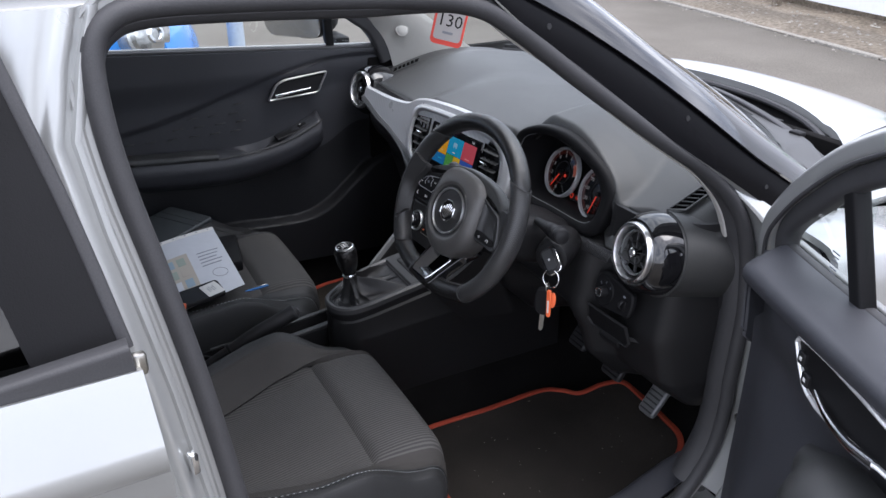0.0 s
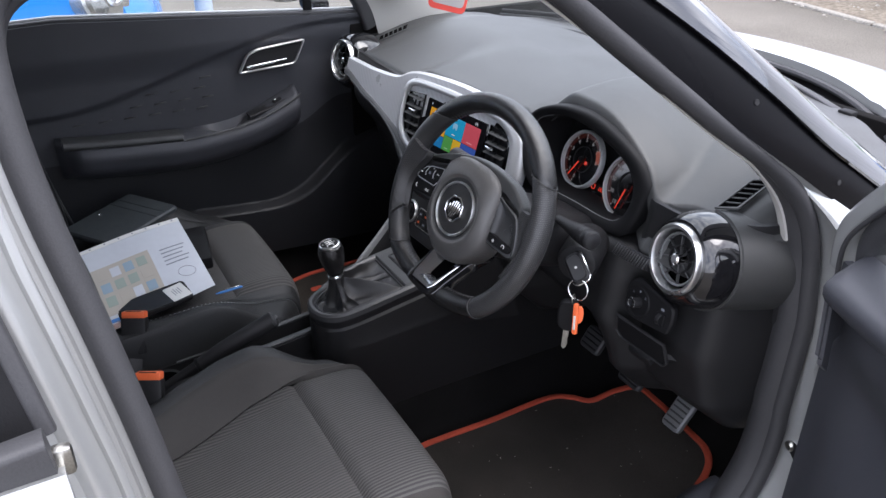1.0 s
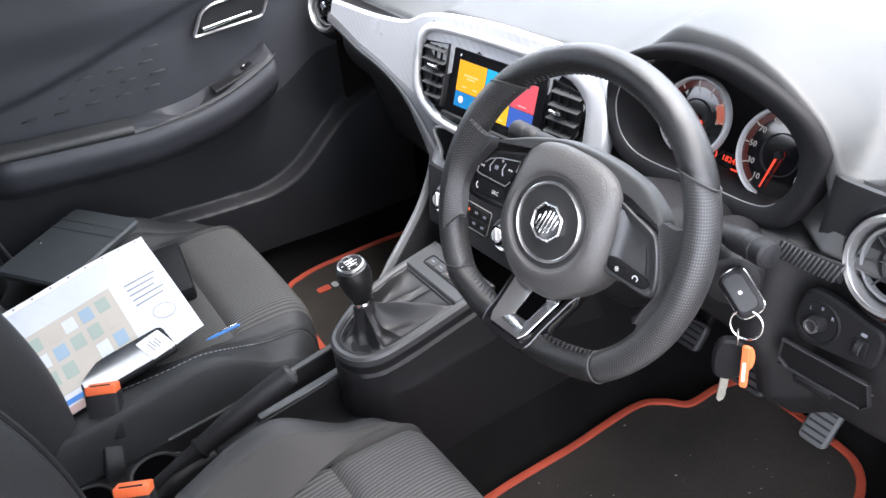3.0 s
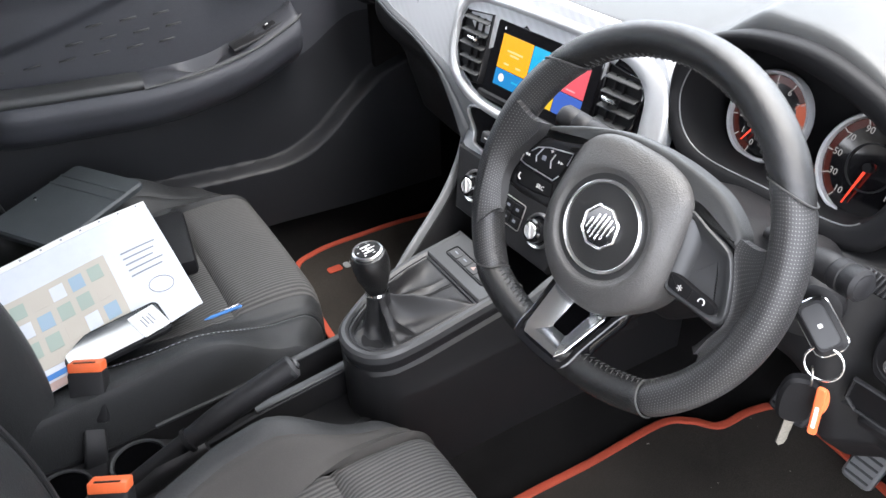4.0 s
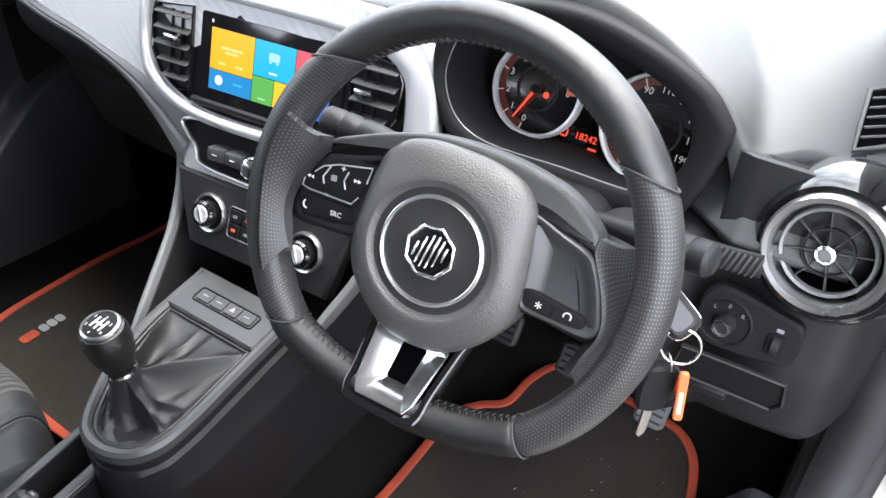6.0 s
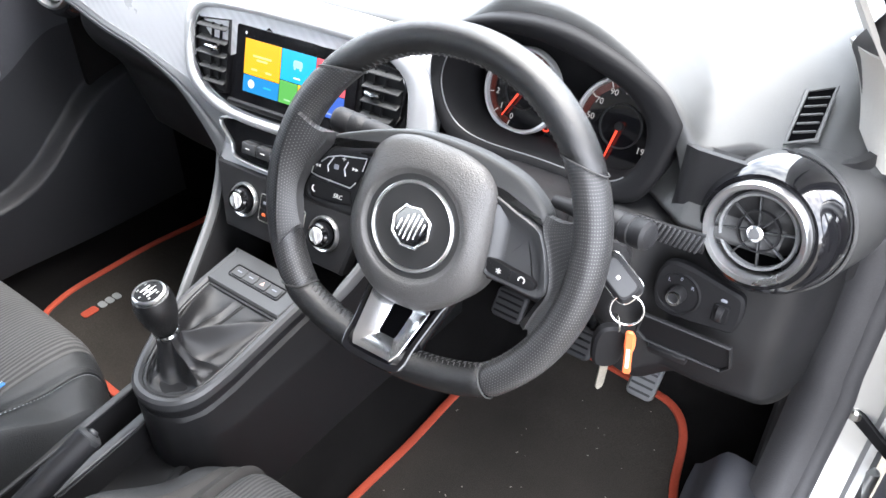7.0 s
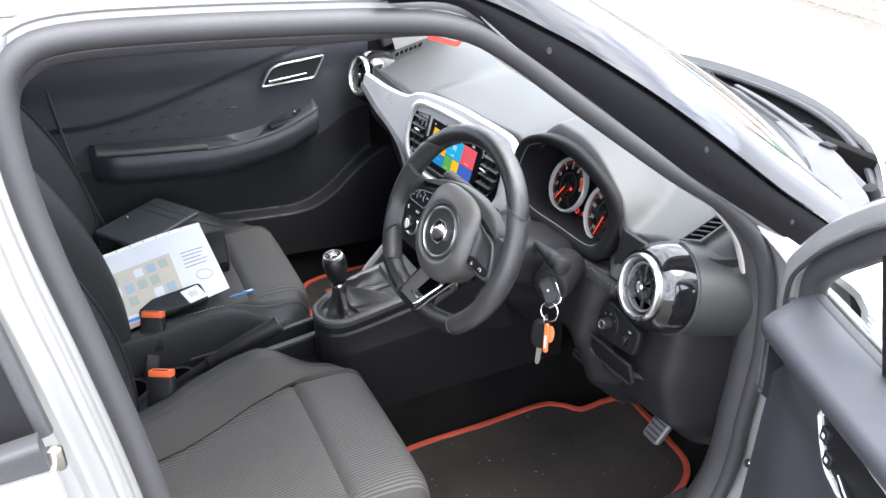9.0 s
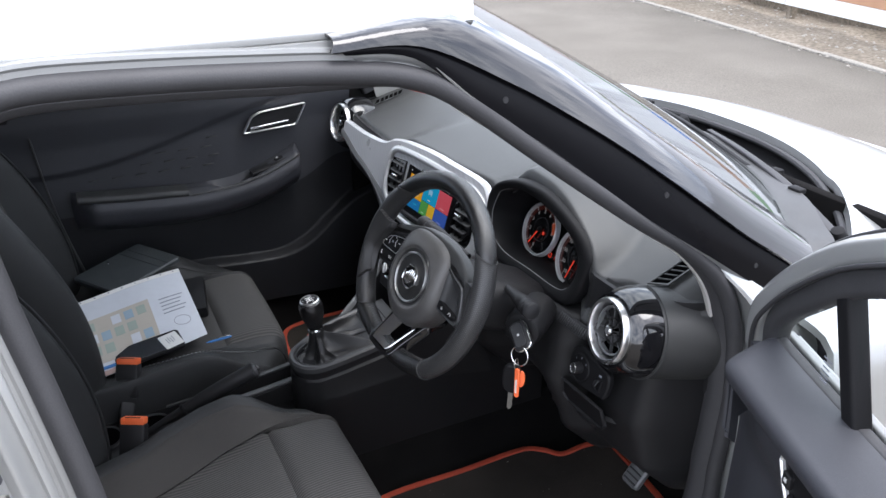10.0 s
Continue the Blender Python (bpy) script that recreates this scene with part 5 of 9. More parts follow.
def lower_faces():
    # main lower body of the dashboard
    def low(u, v):
        x = -0.70 + 1.40 * u
        prof = [(0.0, 0.948, 0.006), (0.10, 0.90, 0.012), (0.25, 0.86, 0.016), (0.45, 0.80, 0.020), (0.62, 0.70, 0.035), (0.78, 0.62, 0.060), (0.9, 0.55, 0.13), (1.0, 0.52, 0.26)]
        z = line_table([(p[0], p[1]) for p in prof], v)
        back = line_table([(p[0], p[2]) for p in prof], v)
        glove = win(x, -0.68, -0.60, -0.24, -0.16)
        y = face_y(x, max(z, 0.72)) + back - 0.020 * glove * win(z, 0.50, 0.58, 0.70, 0.78)
        y += 0.11 * win(x, -0.165, -0.13, 0.13, 0.165) * smooth((0.68 - z) / 0.03)
        y += 0.11 * smooth((-x - 0.16) / 0.06) * smooth((0.855 - z) / 0.16)
        y += 0.12 * win(x, 0.18, 0.24, 0.44, 0.50) * smooth((0.74 - z) / 0.10)
        y += 0.15 * win(x, 0.185, 0.21, 0.50, 0.53) * win(z, 0.845, 0.865, 1.0, 1.02)
        y += (0.015 + 0.042 * smooth((0.875 - z) / 0.04)) * smooth((x - 0.48) / 0.06) + 0.030 * smooth((-x - 0.54) / 0.03)
        y += 0.15 * smooth((abs(x) - 0.64) / 0.07) ** 2 + 0.05 * smooth((x - 0.615) / 0.03) * smooth((z - 0.90) / 0.03)
        return (x, y, z)
    part("lower_panel", grid("lower_panel", low, 220, 90, LOWDASH, 0.01, angle=60), dash, "black grained lower panel")
    def fascia(u, v):
        x = 0.470 + 0.170 * u
        k = max(x, 0.538)
        _, y, z = low((k + 0.70) / 1.40, 0.005 + 0.220 * v)
        return (x, y + 0.012 - 0.040 * v + 0.006 * smooth((v - 0.85) / 0.15) + 0.75 * (k - x), z)
    part("upper_fascia", grid("upper_fascia", fascia, 40, 24, SOFT, 0.0, angle=60), dash, "grey soft-touch fascia beside the instruments")
    # end caps
    for s in (1, -1):
        poly = [(0.36, 0.90), (0.40, 0.945), (0.62, 0.96), (0.62, 0.5), (0.44, 0.55), (0.40, 0.66), (0.36, 0.80)]
        part("end_cap", plate("end_cap", poly, lambda a, b, h: Vector((s * (0.692 + h), a + 0.02, b - 0.01)), 0.02, PLASTIC, 0.008), dash, "black end cap")


lower_faces()


def silver_trim():
    top = [(-0.572, 0.926), (-0.48, 0.932), (-0.36, 0.940), (-0.27, 0.952), (-0.22, 0.972), (-0.15, 0.985), (0.0, 0.991), (0.14, 0.986), (0.180, 0.972), (0.202, 0.945)]
    bot = [(0.204, 0.86), (0.195, 0.825), (0.15, 0.800), (0.135, 0.750), (0.10, 0.738), (-0.10, 0.738), (-0.137, 0.743), (-0.160, 0.765), (-0.186, 0.788), (-0.240, 0.822), (-0.311, 0.844), (-0.377, 0.854), (-0.464, 0.864), (-0.576, 0.880)]
    tp = [tuple(p)[:2] for p in spline([(a, b, 0) for a, b in top], 30)]
    bp = [tuple(p)[:2] for p in spline([(a, b, 0) for a, b in bot], 34)]
    part("silver_panel", plate("silver_panel", tp + bp, on_face, 0.014, CARBON, 0.005, 40), dash, "satin silver dashboard panel")
    # the lower band under it, turned down and sweeping into the console
    LB = spline([(a, b, 0) for a, b in bot], 60)
    def band(u, v):
        i = int(round(u * 59))
        p = LB[i]
        q = LB[min(i + 1, 59)] - LB[max(i - 1, 0)]
        nrm = Vector((q.y, -q.x, 0)).normalized()
        if nrm.y > 0.2:
            nrm = -nrm
        w = lerp_table([(-0.58, 0.008), (-0.30, 0.009), (-0.16, 0.010), (0.16, 0.014), (0.23, 0.012)], p.x)
        c = p + nrm * w * v
        return on_face(c.x, c.y, 0.010 - 0.022 * v * v)
    part("silver_ledge", grid("silver_ledge", band, 59, 6, GREYSATIN, 0.004), dash, "grey lower edge of the silver panel")
    # grey ledge that runs along the panel's foot, with a crease under it
    LO = spline([(a, b, 0) for a, b in bot[6:]], 41)
    UP = spline([(-0.118, 0.812, 0), (-0.150, 0.826, 0), (-0.177, 0.835, 0), (-0.226, 0.846, 0), (-0.293, 0.858, 0), (-0.35, 0.868, 0), (-0.418, 0.877, 0), (-0.576, 0.900, 0)], 41)
    def ledge(u, v):
        i = int(round(u * 40))
        c = LO[i].lerp(UP[i], 0.06 + 0.94 * v)
        return on_face(c.x, c.y, 0.0146 + 0.003 * abs(math.sin(PI * v / 0.84 if v < 0.42 else PI / 2 + PI * (v - 0.42) / 1.16)) - 0.0022 * math.exp(-((v - 0.42) / 0.06) ** 2))
    part("trim_ledge", grid("trim_ledge", ledge, 40, 24, LEDGE, 0.0), dash, "grey ledge along the silver panel")
    for k, q in ((0.42, 0.0146), (1.0, 0.0150)):
        P = [on_face(p.x, p.y, q) for p in (LO[i].lerp(UP[i], k) for i in range(41))]
        part("trim_groove", sweep("trim_groove", P, circle(0.0011, 6), GREYSATIN), dash)


silver_trim()


SCREEN = axes((-0.0126, 0.2081, 0.8966), (1, 0.085, 0), (0.081, -0.952, 0.294))


def infotainment():
    dark = [(-0.190, 0.015), (-0.187, 0.045), (-0.165, 0.062), (-0.10, 0.068), (0, 0.069), (0.10, 0.067), (0.150, 0.058), (0.182, 0.035), (0.190, 0), (0.190, -0.030), (0.172, -0.052), (0.12, -0.066), (0, -0.071), (-0.09, -0.070), (-0.14, -0.058), (-0.178, -0.032)]
    wide = [(-0.204, 0.015), (-0.200, 0.056), (-0.17, 0.077), (-0.10, 0.083), (0, 0.085), (0.10, 0.084), (0.168, 0.077), (0.212, 0.050), (0.226, 0.005), (0.224, -0.040), (0.195, -0.068), (0.13, -0.082), (0, -0.086), (-0.09, -0.085), (-0.15, -0.073), (-0.193, -0.042)]
    poly = [tuple(p)[:2] for p in spline([(a, b, 0) for a, b in dark], 80, True)]
    outer = [tuple(p)[:2] for p in spline([(a, b, 0) for a, b in wide], 80, True)]
    sp = on(SCREEN)
    unit = part("display_unit", plate("display_unit", inset(poly, 0.001), lambda a, b, h: sp(a, b, h - 0.014), 0.008, GLOSS, 0.002, 40), dash, "gloss black display and vent surround")
    def mixed(k, h):
        return [sp(a + (c - a) * k, b + (d - b) * k, h) for (a, b), (c, d) in zip(poly, outer)]
    part("bezel_ring", rings("bezel_ring", [mixed(0.0, -0.016), mixed(0.0, -0.002), mixed(0.10, 0.0015), mixed(0.85, 0.001), mixed(1.0, -0.004), mixed(1.03, -0.022)], SILVER, False, 70), unit, "satin silver bezel")
    m = SCREEN @ Matrix.Translation((0, 0, -0.0032))
    scr = part("screen", plate("screen", [(0.002 + a, -0.001 + b) for a, b in rrect(0.212, 0.106, 0.004)], on(SCREEN @ Matrix.Translation((0, 0, -0.007))), 0.004, GLOSS, 0.0008), unit, "glossy black touch screen")
    part("screen_lip", box("screen_lip", 0.225, 0.010, 0.008, m @ pose(0.0, -0.0585, 0.0, 25, 0, 0), PLASTIC, 0.003), unit)
    cols = {"amber": (0.90, 0.42, 0.02), "sky": (0.02, 0.40, 0.66), "rose": (0.72, 0.10, 0.13), "blue": (0.02, 0.22, 0.50), "green": (0.10, 0.38, 0.08), "gold": (0.80, 0.50, 0.03), "indigo": (0.05, 0.12, 0.46)}
    lit = {k: glow("lit_" + k + "_tile", c, 0.19) for k, c in cols.items()}
    W = glow("lit_white_print", (0.85, 0.88, 0.9), 0.17)
    T = [("amber", -0.087, 0.036, 0.0665, 0.050), ("sky", -0.0205, 0.036, 0.0605, 0.043), ("rose", 0.040, 0.036, 0.052, 0.043), ("blue", -0.087, -0.014, 0.0665, 0.025), ("green", -0.0205, -0.007, 0.0325, 0.032), ("gold", 0.012, -0.007, 0.028, 0.032), ("indigo", 0.040, -0.007, 0.052, 0.032)]
    for key, x, ytop, w, h in T:
        tl = part("tile", plate("tile", [(x + w / 2 + a, ytop - h / 2 + b) for a, b in rrect(w - 0.001, h - 0.001, 0.0005)], on(m @ Matrix.Translation((0, 0, 0.0004))), 0.0003, lit[key], 0.0001), scr, "lit " + key + " tile")
        mm = m @ Matrix.Translation((0, 0, 0.0009))
        if key == "amber":
            for bx, by, bw in ((0.033, -0.022, 0.034), (0.020, -0.041, 0.011), (0.046, -0.041, 0.011), (0.033, -0.027, 0.020)):
                part("print_bar", plate("print_bar", [(x + bx + a, ytop + by + b) for a, b in rrect(bw, 0.0028, 0.001)], on(mm), 0.0002, glow("faint_print", (0.95, 0.6, 0.2), 0.19), 0.0001), tl)
        elif key == "blue":
            part("print_dot", plate("print_dot", [(x + 0.016 + a, ytop - 0.012 + b) for a, b in circle(0.0060, 20)], on(mm), 0.0002, W, 0.0001), tl)
            part("print_bar", plate("print_bar", [(x + 0.046 + a, ytop - 0.012 + b) for a, b in rrect(0.014, 0.0025, 0.001)], on(mm), 0.0002, lit["sky"], 0.0001), tl)
        elif key == "sky":
            part("print_bar", plate("print_bar", [(x + 0.030 + a, ytop - 0.017 + b) for a, b in rrect(0.016, 0.010, 0.003)], on(mm), 0.0002, glow("pale_print", (0.35, 0.65, 0.85), 0.18), 0.0001), tl)
            for q in (-0.005, 0.005):
                part("print_dot", plate("print_dot", [(x + 0.030 + q + a, ytop - 0.023 + b) for a, b in circle(0.002, 10)], on(mm), 0.0002, glow("pale_print", (0.35, 0.65, 0.85), 0.18), 0.0001), tl)
            part("print_bar", plate("print_bar", [(x + 0.030 + a, ytop - 0.036 + b) for a, b in rrect(0.012, 0.002, 0.0008)], on(mm), 0.0002, W, 0.0001), tl)
        else:
            part("print_bar", plate("print_bar", [(x + w / 2 + a, ytop - h + 0.006 + b) for a, b in rrect(w * 0.35, 0.002, 0.0008)], on(mm), 0.0002, glow("pale_tile_print", tuple(min(1, c + 0.25) for c in cols[key]), 0.18), 0.0001), tl)
    part("clock_digits", words("clock_digits", "14:", 0.009, m @ Matrix.Translation((0.074, 0.0415, 0.0008)), W), scr)
    part("status_mark", plate("status_mark", [(-0.086 + a, 0.0425 + b) for a, b in rrect(0.003, 0.004, 0.001)], on(m @ Matrix.Translation((0, 0, 0.0004))), 0.0002, W, 0.0001), scr)
    # the two middle vents
    for cx, flip in ((-0.146, 1), (0.147, -1)):
        mv = SCREEN @ Matrix.Translation((cx, 0.0, -0.008))
        ring = [(-0.037, 0.030), (-0.028, 0.048), (0.030, 0.054), (0.030, -0.050), (0.012, -0.052), (-0.020, -0.036), (-0.035, -0.010)]
        if flip < 0:
            ring = [(-a, b) for a, b in reversed(ring)]
        v = part("middle_vent", frame_plate("middle_vent", ring, 0.0025, on(mv), 0.008, GLOSS, 0.001), unit, "black slatted air vent")
        part("vent_hole", plate("vent_hole", inset(ring, 0.002), on(mv @ Matrix.Translation((0, 0, 0.001))), 0.0015, DARK, 0.0003), v)
        for k in range(5):
            yy = 0.040 - 0.019 * k
            xl, xr = -0.030 + (0.008 * max(0, k - 2)), 0.027
            cxk = flip * (xl + xr) / 2
            part("vane", box("vane", xr - xl, 0.0022, 0.014, mv @ pose(cxk, yy, 0.006, 28, 0, 0), SOFT, 0.0008, 1), v)
        part("vane_tab", box("vane_tab", 0.022, 0.006, 0.010, mv @ pose(0.006 * flip, 0.012, 0.015), CHROME, 0.002), v, "chrome vane tab")
        for k in range(2):
            part("cross_vane", box("cross_vane", 0.002, 0.08, 0.008, mv @ pose((-0.004 + 0.016 * k) * flip, 0.004, 0.003), DARK, 0.0005, 1), v)


infotainment()


def switch_tray():
    poly = [(-0.120, 0.813), (0.120, 0.813), (0.112, 0.775), (0.085, 0.752), (-0.085, 0.752), (-0.112, 0.775)]
    poly = [tuple(p)[:2] for p in spline([(a, b, 0) for a, b in poly], 40, True)]
    pl = lambda x, z, h: on_face(x, z, 0.0165 + h)
    t = part("media_panel", frame_plate("media_panel", poly, 0.0032, pl, 0.006, SATIN, 0.0012), dash, "silver-edged gloss black switch recess")
    part("media_back", plate("media_back", inset(poly, 0.004), pl, 0.002, GLOSS, 0.0005), t)
    for x in (-0.072, -0.044, 0.022, 0.050):
        b = part("media_button", box("media_button", 0.027, 0.018, 0.014, face_matrix(x, 0.777, 0.022), SURROUND, 0.003), t, "grey push button")
        part("button_mark", box("button_mark", 0.008, 0.0016, 0.001, face_matrix(x, 0.777, 0.0292), WHITE, 0.0002, 1), b)
    part("media_knob", lathe("media_knob", [(0, 0.020), (0.009, 0.021), (0.0125, 0.0185), (0.0130, 0.012), (0.0140, 0.011), (0.0142, 0.0)], face_matrix(-0.012, 0.777, 0.018), CHROME, 28), t, "chrome volume knob")
    # heater panel
    HP = axes((0.006, 0.146, 0.704), (1, 0.05, 0), (0.05, -0.93, 0.37))
    hp = part("heater_panel", plate("heater_panel", [(-0.145, 0.050), (0.135, 0.050), (0.115, -0.045), (-0.110, -0.045)], on(HP @ Matrix.Translation((0, 0, -0.024))), 0.024, PLASTIC, 0.005), dash, "black heater control panel")
    for x in (-0.077, 0.077):
        m = HP @ Matrix.Translation((x, 0.006, -0.001))
        k = part("heater_knob", lathe("heater_knob", [(0, 0.020), (0.0145, 0.020), (0.017, 0.017), (0.018, 0.0)], m, GLOSS, 28), hp, "gloss black heater knob with chrome face")
        part("knob_ring", lathe("knob_ring", [(0.0215, 0.0), (0.022, 0.006), (0.0245, 0.007), (0.0260, 0.004), (0.026, 0.0)], m, SATIN, 32), k, "chrome knob ring")
        part("knob_face", lathe("knob_face", [(0, 0.0215), (0.0105, 0.0213), (0.0118, 0.0195)], m, BRIGHTTRIM, 24), k, "satin silver knob face")
        part("knob_bar", box("knob_bar", 0.004, 0.024, 0.004, m @ pose(0, 0, 0.0215, 0, 0, 20), SATIN, 0.0012, 1), k)
    for r in range(2):
        for c in range(4):
            x, y = -0.035 + 0.0205 * c, 0.014 - 0.018 * r
            b = part("heater_button", plate("heater_button", [(x + a, y + d) for a, d in rrect(0.019, 0.016, 0.002)], on(HP), 0.003, DARK, 0.0008), hp)
            part("button_mark", plate("button_mark", [(x + a, y + d) for a, d in rrect(0.007, 0.004, 0.001)], on(HP @ Matrix.Translation((0, 0, 0.003))), 0.0004, ORANGE if (r, c) in ((0, 1), (1, 0)) else INK, 0.0001), b)
    part("button_frame", frame_plate("button_frame", [(a - 0.004, 0.005 + d) for a, d in rrect(0.086, 0.042, 0.004)], 0.0015, on(HP), 0.0015, STEEL, 0.0004), hp)


switch_tray()


def round_vent(s, c, tilt):
    """Round air vent: gloss drum, chrome ring, spokes and a middle boss."""
    nrm = Vector((-s * tilt, -0.96, 0.20)).normalized()
    m = axes(c, (1, 0, 0), nrm)
    v = part("round_vent", lathe("round_vent", [(0.074, -0.07), (0.076, -0.045), (0.0745, -0.028), (0.071, -0.012), (0.066, 0.0), (0.060, 0.006), (0.054, 0.006)], m, GLOSS, 48), dash, "round air vent in a gloss black drum with chrome ring")
    part("chrome_ring", lathe("chrome_ring", [(0.0545, 0.002), (0.0545, 0.012), (0.052, 0.016), (0.0475, 0.015), (0.0455, 0.010), (0.0455, -0.01)], m, SATIN, 48), v, "chrome ring")
    part("drum_inside", lathe("drum_inside", [(0.0, -0.030), (0.03, -0.028), (0.046, -0.018), (0.0465, 0.0)], m, VOID, 32), v)
    part("inner_ring", lathe("inner_ring", [(0.0375, -0.004), (0.0375, 0.004), (0.040, 0.005), (0.0412, 0.003), (0.0412, -0.006)], m, GREYSATIN, 36), v, "thin silver inner ring")
    part("spoke_ring", lathe("spoke_ring", [(0.0205, -0.003), (0.0205, 0.003), (0.0222, 0.003), (0.0222, -0.003)], m, PLASTIC, 30), v)
    for k in range(8):
        a = 2 * PI * (k + 0.3) / 8
        part("spoke", box("spoke", 0.032, 0.0015, 0.006, m @ Matrix.Rotation(a, 4, "Z") @ pose(0.024, 0, -0.001), SURROUND, 0.0006, 1), v)
    b = part("boss", lathe("boss", [(0, 0.012), (0.006, 0.012), (0.0085, 0.010), (0.0095, 0.002), (0.0095, -0.012)], m, CHROME, 22), v, "chrome boss")
    part("boss_mark", lathe("boss_mark", [(0.0, 0.0124), (0.0052, 0.0123), (0.0054, 0.012)], m, GREYSATIN, 16), b)
    for a in (205, 335):
        mm = m @ Matrix.Rotation(radians(a), 4, "Z") @ pose(0.0435, 0, 0.001, 0, -20, 0)
        part("air_tab", box("air_tab", 0.010, 0.022, 0.004, mm, DARK, 0.001, 1), v)
    return v


def vent_shroud(c):
    """Soft pad that wraps round the outer side of the driver's vent."""
    m = axes(c, (1, 0, 0), Vector((-0.12, -0.96, 0.20)))
    def f(u, v):
        a = radians(96 - 176 * u)
        r = 0.0755 + 0.010 * math.sin(PI / 2 * v) * math.sin(PI * u) ** 0.5
        return m @ Vector((r * math.cos(a), r * math.sin(a), -0.040 - 0.006 * smooth((0.12 - v) / 0.12) - 0.135 * max(0.0, v - 0.06)))
    part("vent_shroud", grid("vent_shroud", f, 60, 16, SOFT, 0.004), dash, "grey soft pad round the vent")


vent_shroud((0.617, 0.246, 0.893))
round_vent(1, (0.617, 0.246, 0.893), 0.12)
round_vent(-1, (-0.617, 0.232, 0.906), 0.12)
# ribbed strip between the cluster and the driver's vent
P = spline([on_face(x, z, 0.0) for x, z in ((0.495, 0.861), (0.53, 0.862), (0.572, 0.866))], 12)
strip = part("ribbed_strip", sweep("ribbed_strip", P, rrect(0.022, 0.008, 0.003), PLASTIC, (0, -0.9, 0.4)), dash, "dark ribbed trim strip")
for k in range(14):
    x = 0.4985 + 0.0054 * k
    part("rib", box("rib", 0.0022, 0.021, 0.0026, face_matrix(x, 0.862 + 0.05 * max(0.0, x - 0.53), 0.0050) @ pose(0, 0, 0, 0, 0, -16), SURROUND, 0.0007, 1), strip)


